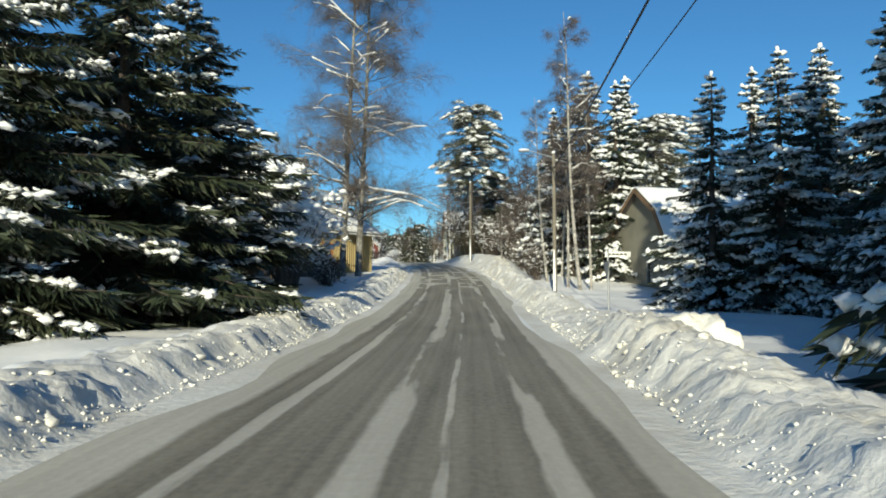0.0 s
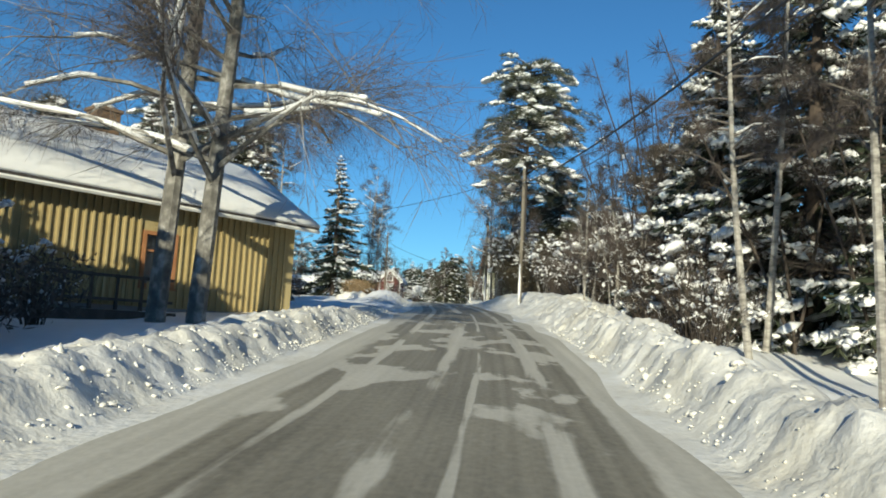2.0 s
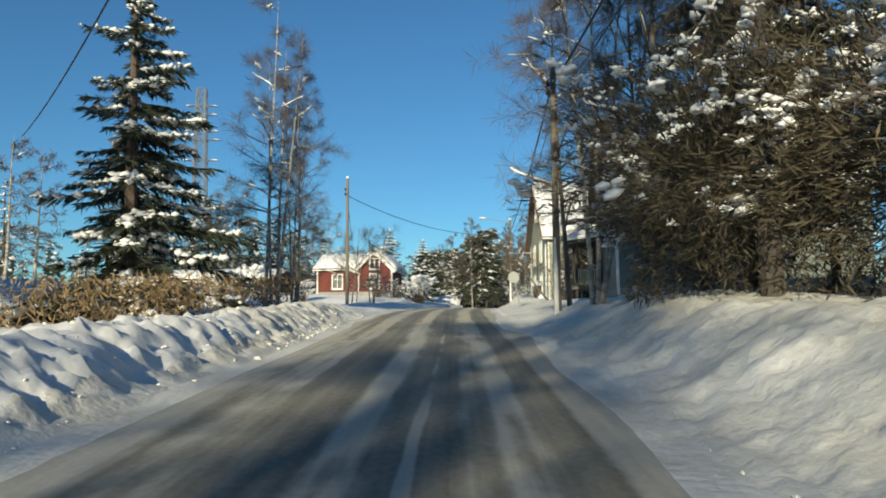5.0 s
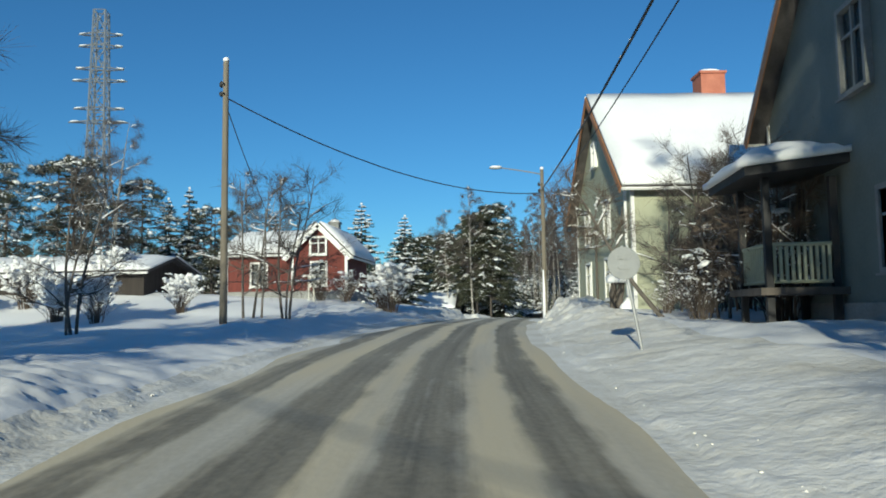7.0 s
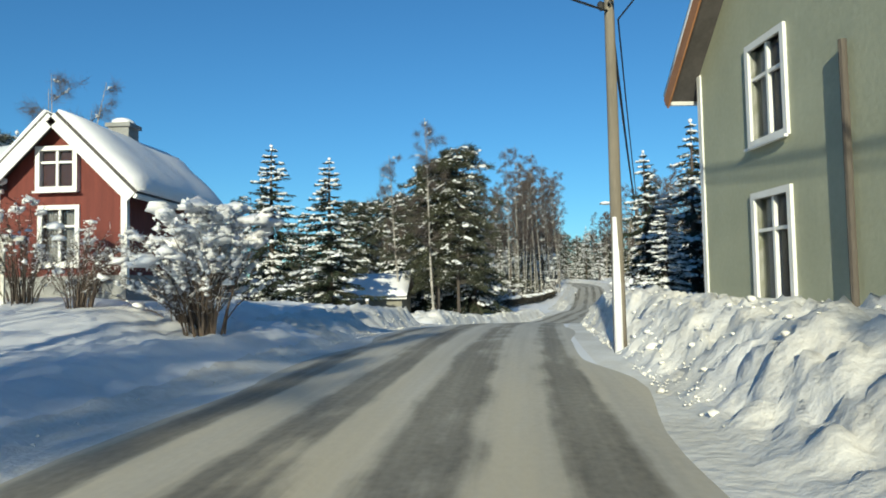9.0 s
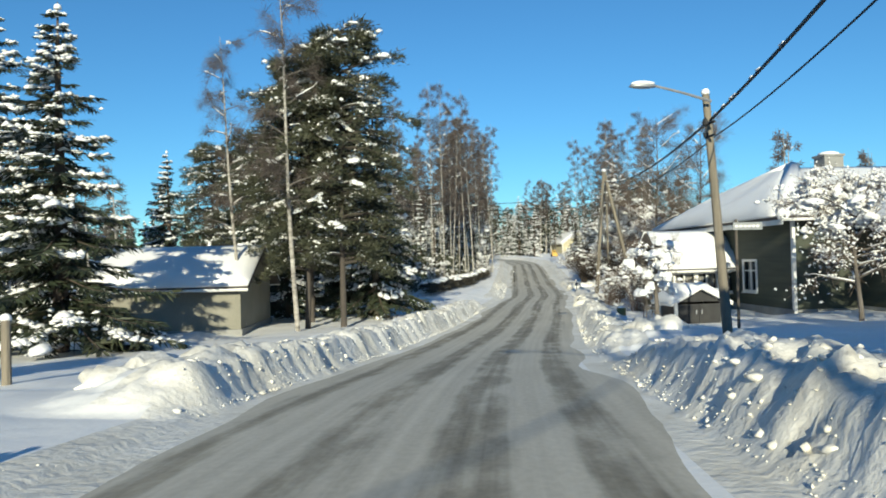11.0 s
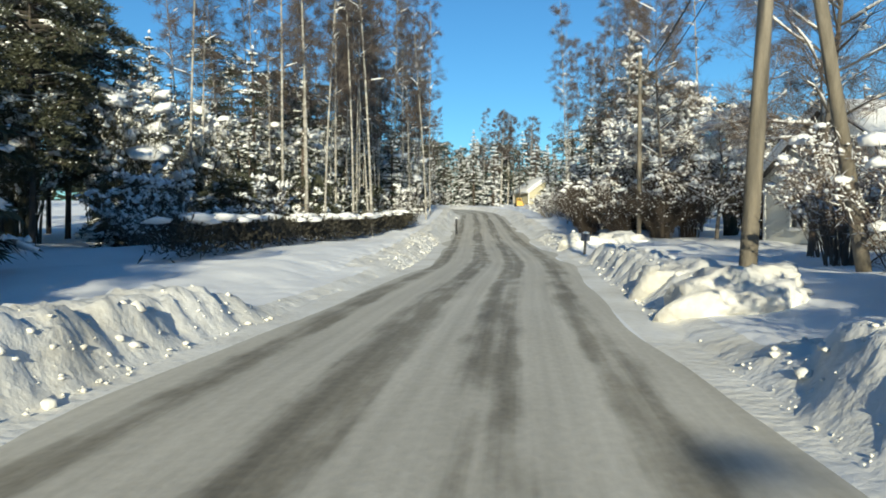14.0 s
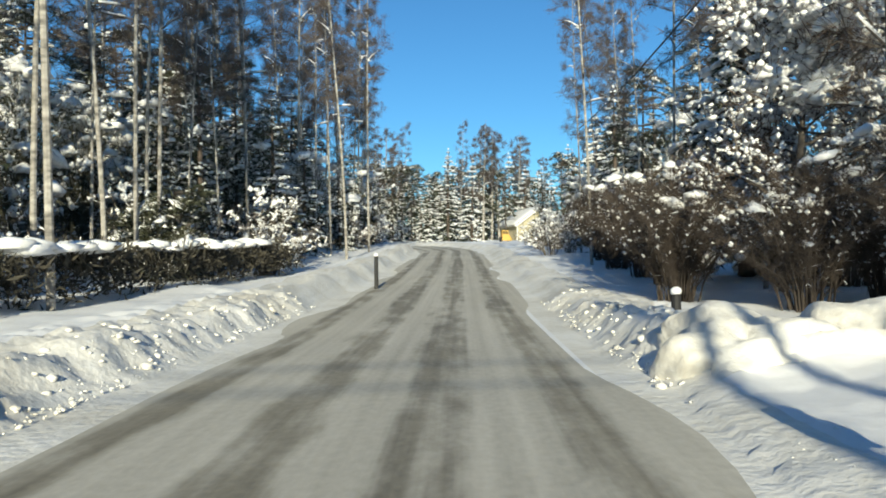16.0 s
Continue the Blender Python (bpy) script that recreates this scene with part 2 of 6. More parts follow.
DULL_TRIM = material("weathered_trim", [(0.13, 0.085, 0.05), (0.22, 0.14, 0.08)], 0.8, 2.0, 0.2, 20.0)
ROOFING = material("dark_roofing", [(0.05, 0.045, 0.042), (0.1, 0.09, 0.085)], 0.8, 2.0, 0.3, 15.0)
BRICK_RED = material("red_chimney_render", [(0.36, 0.12, 0.075), (0.5, 0.19, 0.12)], 0.85, 3.0, 0.4, 22.0)
PLINTH = material("grey_concrete", [(0.2, 0.2, 0.19), (0.3, 0.3, 0.285)], 0.9, 2.0, 0.4, 20.0)
STEEL = material("galvanised_steel", [(0.3, 0.31, 0.32), (0.44, 0.45, 0.46)], 0.5, 3.0, 0, 30.0, metal=0.6)
CABLE = material("black_cable", [(0.015, 0.015, 0.016), (0.03, 0.03, 0.03)], 0.6)
BLACK = material("black_wood", [(0.012, 0.012, 0.014), (0.03, 0.03, 0.03)], 0.7)
ORANGE = material("yellow_machine_paint", [(0.5, 0.3, 0.05), (0.6, 0.38, 0.07)], 0.5)
RUBBER = material("tyre_rubber", [(0.015, 0.015, 0.015), (0.03, 0.03, 0.03)], 0.8)
LETTER_BOX = material("letter_box_paint", [(0.09, 0.1, 0.13), (0.14, 0.155, 0.19)], 0.5, 3.0, 0.1, 20.0, metal=0.2)
SIGN_BACK = material("grey_sign_back", [(0.24, 0.25, 0.25), (0.33, 0.34, 0.34)], 0.5, metal=0.2)
CURTAIN = material("window_curtain", [(0.6, 0.58, 0.54), (0.72, 0.7, 0.66)], 0.9, 3.0)
GLASS = bpy.data.materials.new("window_glass")
GLASS.use_nodes = True
_g = GLASS.node_tree.nodes["Principled BSDF"]
_g.inputs["Base Color"].default_value = (0.05, 0.06, 0.07, 1)
_g.inputs["Roughness"].default_value = 0.05
_g.inputs["IOR"].default_value = 1.5
_g.inputs["Alpha"].default_value = 0.3

# ---- the lie of the land ----
ROAD_LINE = [(-60, -1.6, -0.6), (-20, -0.6, -0.1), (0, 0.0, 0.2), (8, 0.29, 0.36), (15.6, 0.59, 0.55), (23.2, 0.83, 0.81), (30.8, 0.95, 1.2), (38.1, 1.05, 1.7), (45.3, 1.04, 2.24),
             (52.5, 0.87, 2.76), (59.5, 0.56, 3.2), (66.4, 0.17, 3.62), (80, -1.25, 4.42), (94, -2.7, 5.1), (101.7, -3.52, 5.45), (109.3, -4.2, 5.7), (120, -4.5, 5.95), (131.5, -3.95, 6.03),
             (139, -3.38, 5.98), (144.7, -2.7, 5.79), (150.4, -1.93, 5.43), (156.2, -0.96, 5.03), (162.2, 0.17, 4.7), (168, 1.42, 4.51), (174, 2.75, 4.4), (186, 5.25, 4.36), (198, 7.95, 4.33),
             (212, 10.0, 4.5), (225, 11.9, 4.9), (240, 14.1, 5.6), (258, 16.6, 6.5), (275, 16.0, 7.2), (300, 8.0, 8.0), (340, -15, 8.6)]
_ry = np.array([p[0] for p in ROAD_LINE], float)
_fine = np.arange(-60, 340.1, 0.5)


def _smoothed(k):
    v = np.interp(_fine, _ry, [p[k] for p in ROAD_LINE])
    w = np.hanning(21)
    w /= w.sum()
    return np.convolve(np.pad(v, 10, mode="reflect", reflect_type="odd"), w, mode="valid")


_rx, _rz = _smoothed(1), _smoothed(2)


def road_x(y):
    return np.interp(y, _fine, _rx)


def road_z(y):
    return np.interp(y, _fine, _rz)


def _hash(ix, iy, seed):
    h = (ix.astype(np.int64) * 374761393 + iy.astype(np.int64) * 668265263 + seed * 974634777) & 0x7FFFFFFF
    h = ((h ^ (h >> 13)) * 1274126177) & 0x7FFFFFFF
    return ((h ^ (h >> 16)) & 0xFFFF) / 65535.0


def value_noise(x, y, seed=0):
    ix, iy = np.floor(x), np.floor(y)
    fx, fy = x - ix, y - iy
    fx, fy = fx * fx * (3 - 2 * fx), fy * fy * (3 - 2 * fy)
    a, b, c, d = _hash(ix, iy, seed), _hash(ix + 1, iy, seed), _hash(ix, iy + 1, seed), _hash(ix + 1, iy + 1, seed)
    return (a * (1 - fx) + b * fx) * (1 - fy) + (c * (1 - fx) + d * fx) * fy - 0.5


def step(a, b, v):
    q = np.clip((v - a) / (b - a), 0, 1)
    return q * q * (3 - 2 * q)


def table(y, pairs):
    return np.interp(y, [p[0] for p in pairs], [p[1] for p in pairs])


BANK_L = [(-20, .4), (25, .42), (40, .42), (49, .5), (52, .34), (55, .3), (60, .26), (63, .12), (71, .12), (75, .4), (79, .65), (90, .65), (100, .5), (104, .4), (108, .2), (113, .3), (128, .4), (134, .45), (141, .6),
          (143.4, .62), (144.4, .04), (147.4, .04), (148.5, .6), (170, .65), (181, .6), (184, .5), (185.5, .08), (192, .1), (196, .25), (205, .36), (215, .45), (300, .5)]
BANK_R = [(-20, .25), (8, .35), (12, .6), (15, .55), (17, .22), (22, .28), (25, .5), (32, .5), (42, .62), (55, .8), (65, 1.0), (85, 1.0), (92, .7), (100, .3), (113, .22), (118, .5), (125, .85),
          (133, .9), (137, .9), (146, .7), (150.5, .55), (152, .4), (153.4, .06), (156, .06), (157.5, .45), (165, .5), (170, .6), (177, .6), (179.5, .5), (181, .1), (183.5, .1), (186, .45), (190, .55), (197, .5),
          (199.5, .06), (204.2, .06), (206, .4), (208, .45), (213, .3), (300, .3)]
FIELD_L = [(-20, .2), (45, .2), (55, .1), (72, .1), (80, .3), (100, .3), (117, .3), (124, .45), (131, .85), (138, .8), (146, .2), (160, .15), (185, .3), (195, .5), (225, .5), (300, .5)]
SLOPE_L = [(-20, 0), (60, 0), (85, -0.05), (100, -0.01), (124, -.02), (131, .05), (138, .05), (150, 0), (170, .0), (200, .0), (300, .02)]
FIELD_R = [(-20, 0), (12, .05), (20, -.05), (30, -.3), (44, -.3), (55, .3), (65, .85), (85, .95), (95, .8), (105, .35), (115, .4), (125, .5), (140, .65), (150, .45), (155, .4), (170, .3), (185, .4), (200, .25), (206, .3), (230, .4), (300, .4)]
SLOPE_R = [(-20, 0), (25, -.02), (50, -.05), (65, -.02), (85, .02), (110, .02), (300, .0)]
RISE_L = [(-20, .55), (55, .6), (75, 1.3), (100, 1.2), (112, 2.0), (130, 1.6), (140, .6), (150, .45), (185, .45), (205, .6), (300, .8)]
RISE_R = [(-20, .6), (10, .6), (20, 1.0), (28, .6), (46, .6), (58, 1.5), (66, 2.2), (92, 2.2), (100, 2.2), (120, 1.6), (133, .7), (160, .5), (200, .6), (300, .9)]
EDGE_L, EDGE_R = -3.7, 2.05


def ground(x, y, rough=True):
    """The height of the snow at a place."""
    x, y = np.asarray(x, float), np.asarray(y, float)
    u = x - road_x(y)
    wob = 0.25 * value_noise(y * 0.6, 0 * y + 3, 7) + 0.1 * value_noise(y * 1.9, 0 * y + 5, 8) + (0.06 * value_noise(y * 5.3, 0 * y + 9, 9) if rough else 0)
    dl, dr = EDGE_L - u + wob, u - EDGE_R + wob
    z = np.zeros_like(u)
    for d, bank, field, slope, width, sd in ((dl, BANK_L, FIELD_L, SLOPE_L, RISE_L, 1), (dr, BANK_R, FIELD_R, SLOPE_R, RISE_R, 2)):
        hb, hf, sl, rw = table(y, bank), table(y, field), table(y, slope), table(y, width)
        calm = np.clip(1.6 - 0.6 * rw, 0.25, 1)
        hb = hb * (1 + 0.26 * calm * value_noise(y * 0.45, 0 * y, sd)) if rough else hb
        far = hf + sl * np.clip(d - 1.5, 0, 30)
        crest = hb * step(-0.02, rw, d) * (1 - step(rw + 0.25, rw + 1.9, d)) + far * step(rw + 0.1, rw + 2.0, d)
        if rough:
            lumps = 0.2 * value_noise(u * 2.6, y * 2.1, sd + 10) + 0.34 * value_noise(u * 5.5, y * 4.4, sd + 20) + 0.3 * value_noise(u * 10, y * 8, sd + 25)
            lumps = lumps + 0.5 * (0.2 - np.abs(value_noise(u * 3.6, y * 3.1, sd + 50))) + 0.3 * (0.2 - np.abs(value_noise(u * 7.5, y * 6.5, sd + 60)))
            clods = 0.7 * lumps * hb * calm * step(0.0, 0.25, d) * (1 - step(rw + 0.6, rw + 1.9, d))
            drift = (0.22 * value_noise(u * 0.45, y * 0.4, sd + 30) + 0.08 * value_noise(u * 1.6, y * 1.3, sd + 40)) * step(0.8, 2.5, d)
            crest = crest + clods + drift
        z = np.where(d > 0, crest, z)
    z = np.where((dl <= 0) & (dr <= 0), -0.05, z)
    hills = 1.5 * value_noise(x * 0.02, y * 0.02, 51) * step(18, 60, np.abs(u))
    return road_z(y) + z + hills


def gz(x, y):
    return float(ground(x, y, False))


# ---- builders ----
class Geo:
    """Gathers vertices and faces for one mesh."""

    def __init__(self):
        self.v, self.f, self.n = [], [], 0

    def add(self, verts, faces):
        verts = np.asarray(verts, float).reshape(-1, 3)
        self.v.append(verts)
        self.f += [tuple(int(i) + self.n for i in q) for q in faces]
        self.n += len(verts)

    def box(self, lo, hi, m=None):
        (a, b, c), (d, e, f) = lo, hi
        p = np.array([(a, b, c), (d, b, c), (d, e, c), (a, e, c), (a, b, f), (d, b, f), (d, e, f), (a, e, f)], float)
        if m is not None:
            p = np.array([m @ Vector(q) for q in p])
        self.add(p, [(3, 2, 1, 0), (4, 5, 6, 7), (0, 1, 5, 4), (1, 2, 6, 5), (2, 3, 7, 6), (3, 0, 4, 7)])

    def tube(self, pts, radii, sides=6, cap=True):
        pts = np.asarray(pts, float)
        n = len(pts)
        ways = np.gradient(pts, axis=0)
        ways /= np.linalg.norm(ways, axis=1, keepdims=True) + 1e-9
        ref = np.where(np.abs(ways[:, 2:3]) > 0.9, [[1.0, 0, 0]], [[0, 0, 1.0]])
        a = np.cross(ways, ref)
        a /= np.linalg.norm(a, axis=1, keepdims=True) + 1e-9
        b = np.cross(ways, a)
        ang = np.arange(sides) * 2 * np.pi / sides
        ring = pts[:, None] + np.asarray(radii, float).reshape(-1, 1, 1) * (a[:, None] * np.cos(ang)[None, :, None] + b[:, None] * np.sin(ang)[None, :, None])
        faces = [(i * sides + k, i * sides + (k + 1) % sides, (i + 1) * sides + (k + 1) % sides, (i + 1) * sides + k) for i in range(n - 1) for k in range(sides)]
        if cap:
            faces += [tuple(range(sides))[::-1], tuple(range((n - 1) * sides, n * sides))]
        self.add(ring.reshape(-1, 3), faces)

    def mesh(self, name, smooth=False):
        me = bpy.data.meshes.new(name)
        me.from_pydata(np.concatenate(self.v).tolist() if self.v else [], [], self.f)
        if smooth:
            me.polygons.foreach_set("use_smooth", [True] * len(me.polygons))
        me.update()
        return me


def _ball(level):
    bm = bmesh.new()
    bmesh.ops.create_icosphere(bm, subdivisions=level, radius=1.0)
    v = np.array([q.co[:] for q in bm.verts])
    f = [tuple(w.index for w in q.verts) for q in bm.faces]
    bm.free()
    return v, f


BALL1, BALL2 = _ball(1), _ball(2)


def lump(geo, centre, size, rng, ball=BALL1, rough=0.22, yaw=None):
    """An uneven rounded pad of snow."""
    v, f = ball
    v = v * (1 + rough * (rng.random((len(v), 1)) * 2 - 1))
    v = v * np.asarray(size)
    v[:, 2] = np.where(v[:, 2] < 0, v[:, 2] * 0.75, v[:, 2])
    a = rng.random() * 6.28 if yaw is None else yaw
    c, s = math.cos(a), math.sin(a)
    v = np.stack([v[:, 0] * c - v[:, 1] * s, v[:, 0] * s + v[:, 1] * c, v[:, 2]], 1)
    geo.add(v + np.asarray(centre), f)


def pad(geo, centre, size, rng, yaw, slope=0.0, ball=BALL1):
    """A pillow of snow lying along a bough that falls by slope."""
    v, f = ball
    v = v * (1 + (0.3 if len(v) < 20 else 0.15) * (rng.random((len(v), 1)) * 2 - 1)) * np.asarray(size)
    v[:, 2] = np.where(v[:, 2] < 0, v[:, 2] * 0.5, v[:, 2]) - slope * v[:, 0] - 0.25 * np.abs(v[:, 1])
    c, s = math.cos(yaw), math.sin(yaw)
    geo.add(np.stack([v[:, 0] * c - v[:, 1] * s, v[:, 0] * s + v[:, 1] * c, v[:, 2]], 1) + np.asarray(centre), f)


OCTA = np.array([(1, 0, 0), (0, 1, 0), (-1, 0, 0), (0, -1, 0), (0, 0, 1), (0, 0, -1)], float)
OCTA_F = np.array([(0, 1, 4), (1, 2, 4), (2, 3, 4), (3, 0, 4), (1, 0, 5), (2, 1, 5), (3, 2, 5), (0, 3, 5)])


def clumps(geo, centres, sizes, rng, flat=0.7):
    """Many small ragged bits of snow at once, heaped where their centres lie close together."""
    c = np.asarray(centres, float).reshape(-1, 3)
    n = len(c)
    if not n:
        return
    v = OCTA[None] * rng.uniform(0.55, 1.3, (n, 6, 1)) + rng.normal(0, 0.18, (n, 6, 3))
    a = rng.uniform(0, 6.283, n)
    ca, sa = np.cos(a)[:, None], np.sin(a)[:, None]
    v = np.stack([v[..., 0] * ca - v[..., 1] * sa, v[..., 0] * sa + v[..., 1] * ca, v[..., 2] * flat], -1)
    sizes = np.minimum(sizes, 1.8 * np.median(sizes))
    v = v * np.reshape(sizes, (-1, 1, 1)) + c[:, None]
    geo.add(v.reshape(-1, 3), (np.arange(n)[:, None, None] * 6 + OCTA_F[None]).reshape(-1, 3).tolist())


def blades(geo, base, way, length, width, rng):
    """Many slender diamond leaves at once: arrays of starts, unit ways, lengths and widths."""
    base, way = np.asarray(base, float), np.asarray(way, float)
    n = len(base)
    side = np.cross(way, rng.normal(size=(n, 3)))
    side /= np.linalg.norm(side, axis=1, keepdims=True) + 1e-9
    length, width = np.reshape(length, (-1, 1)), np.reshape(width, (-1, 1))
    mid = base + way * length * 0.45
    v = np.stack([base, mid + side * width / 2, base + way * length, mid - side * width / 2], 1).reshape(-1, 3)
    k = np.arange(n) * 4
    geo.add(v, np.stack([k, k + 1, k + 2, k + 3], 1).tolist())


def part(name, geo, mat, parent=None, label="", smooth=False):
    ob = new(name, geo.mesh(name, smooth) if isinstance(geo, Geo) else geo)
    if not ob.data.materials:
        ob.data.materials.append(mat)
    if parent is not None:
        ob.parent = parent
    if label:
        ob["label"] = label
    if parent is not None and name in ("snow", "crown", "foliage", "branchwork", "twig_haze"):
        ob["kind"] = "stuff"
    return ob


def thing(name, label, category, group="", kind=""):
    return tagged(new(name), label, category, group, kind)


def unit(v):
    v = np.asarray(v, float)
    return v / (np.linalg.norm(v) + 1e-9)


# ---- ground and road ----
def build_ground():
    us = np.concatenate([[-260, -190, -140, -105, -80, -62, -50, -41, -34, -28, -24, -20.5, -17.5, -15, -13, -11.5, -10.2, -9.1, -8.2], np.arange(-7.5, -6.0, 0.25), np.arange(-6.0, -3.3, 0.09), [-2.6, -1, 0.5, 1.5],
                         np.arange(1.8, 4.4, 0.09), np.arange(4.45, 6.2, 0.25), [6.5, 7.3, 8.2, 9.1, 10.2, 11.5, 13, 15, 17.5, 20.5, 24, 28, 34, 41, 50, 62, 80, 105, 140, 190, 260]])
    ys = np.concatenate([np.arange(-60, 4, 2.0), np.arange(4, 215, 0.13), np.arange(215, 340.1, 1.0), [360, 400, 460, 560]])
    Y, U = np.meshgrid(ys, us, indexing="ij")
    X = road_x(Y) + U
    Z = ground(X, Y)
    v = np.stack([X, Y, Z], -1).reshape(-1, 3)
    r, c = len(ys), len(us)
    i = (np.arange(r - 1)[:, None] * c + np.arange(c - 1)[None]).reshape(-1)
    f = np.stack([i, i + 1, i + c + 1, i + c], 1)
    me = bpy.data.meshes.new("ground")
    me.from_pydata(v.tolist(), [], f.tolist())
    me.polygons.foreach_set("use_smooth", [True] * len(f))
    dl, dr = EDGE_L - U, U - EDGE_R
    near = ((dl > -0.4) & (dl < table(Y, RISE_L) + 0.7) & (table(Y, BANK_L) > 0.15) & (table(Y, RISE_L) < 1.25)) | ((dr > -0.4) & (dr < table(Y, RISE_R) + 0.7) & (table(Y, BANK_R) > 0.15) & (table(Y, RISE_R) < 2.3))
    near = (near | ((dl > -1) & (dl < 0.45)) | ((dr > -1) & (dr < 0.45)))[:-1, :-1].reshape(-1)
    me.materials.append(SNOW)
    me.materials.append(BANK_SNOW)
    me.polygons.foreach_set("material_index", near.astype(int))
    me.update()
    tagged(new("ground", me), "deep white snow over gardens and ploughed roadside banks", "snow", kind="structure")

    us = np.linspace(-4.0, 2.35, 28)
    ys = np.concatenate([np.arange(-60, 0, 3.0), np.arange(0, 300, 0.8)])
    Y, U = np.meshgrid(ys, us, indexing="ij")
    Z = road_z(Y) + 0.035 * value_noise(U * 1.4, Y * 0.3, 61) - 0.012 * (U + 0.8) ** 2 + 0.02
    v = np.stack([road_x(Y) + U, Y, Z], -1).reshape(-1, 3)
    r, c = len(ys), len(us)
    i = (np.arange(r - 1)[:, None] * c + np.arange(c - 1)[None]).reshape(-1)
    f = np.stack([i, i + 1, i + c + 1, i + c], 1)
    me = bpy.data.meshes.new("road")
    me.from_pydata(v.tolist(), [], f.tolist())
    me.polygons.foreach_set("use_smooth", [True] * len(f))
    uv = me.uv_layers.new(name="UVMap")
    flat = np.stack([U, Y], -1).reshape(-1, 2)[f.reshape(-1)]
    uv.data.foreach_set("uv", flat.reshape(-1))
    me.materials.append(ROAD)
    me.update()
    tagged(new("road", me), "grey worn asphalt road with packed snow strips and tracks", "road", kind="structure")


build_ground()


def build_clods():
    """Loose clods of ploughed snow along both feet of the banks."""
    rng = np.random.default_rng(5)
    for name, edge, sign, bank in (("snow_clods", EDGE_L, -1, BANK_L), ("snow_clods", EDGE_R, 1, BANK_R)):
        geo = Geo()
        n = 9500
        y = rng.uniform(2, 216, n)
        calm = (table(y, bank) < 0.2) | (table(y, RISE_L if sign < 0 else RISE_R) > 1.25)
        y = y[~calm | (rng.random(n) < 0.06)]
        n = len(y)
        d = np.where(rng.random(n) < 0.8, np.abs(rng.normal(0, 0.2, n)) - 0.1, rng.uniform(0, 0.75, n))
        patch = value_noise(y * 0.35, 0 * y + 2, 90) + 0.5 * value_noise(y * 1.3, 0 * y + 4, 91)
        keep = patch > rng.uniform(-0.55, 0.25, n)
        y, d = y[keep], d[keep]
        x = road_x(y) + edge + sign * d
        s = np.minimum(0.015 * rng.lognormal(0, 0.5, len(y)), 0.05)
        z = np.maximum(ground(x, y), road_z(y) - 0.02) + s * 0.02
        clumps(geo, np.stack([x, y, z], 1), s, rng, 0.8)
        m = 7500
        y = rng.uniform(2, 216, m)
        hb, rw = table(y, bank), table(y, RISE_L if sign < 0 else RISE_R)
        thick = np.where((y > 128) & (y < 182) & (sign > 0), 0.75, np.where(sign > 0, 0.3, 0.36)) * (hb > 0.2) * (rw < 1.3)
        keep = rng.random(m) < thick * np.clip(0.6 + 1.6 * value_noise(y * 0.5, 0 * y + 6, 92), 0, 1)
        y, rw = y[keep], rw[keep]
        d = rng.uniform(-0.12, 1.25, len(y)) * (rw + 0.15)
        x = road_x(y) + edge + sign * d
        z = np.maximum(ground(x, y), road_z(y) - 0.03)
        for px, py, pz, e in zip(x, y, z, np.minimum(0.03 * rng.lognormal(0, 0.5, len(y)), 0.09)):
            lump(geo, (px, py, pz), (e * rng.uniform(0.8, 1.6), e * rng.uniform(0.7, 1.2), e * rng.uniform(0.5, 1.0)), rng, BALL1, 0.38)
        part(name, geo, BANK_SNOW, smooth=True)
        tagged(bpy.data.objects[name] if sign < 0 else bpy.data.objects[name + ".001"], "loose clods of ploughed snow along the roadside bank", "snow", kind="stuff")


build_clods()


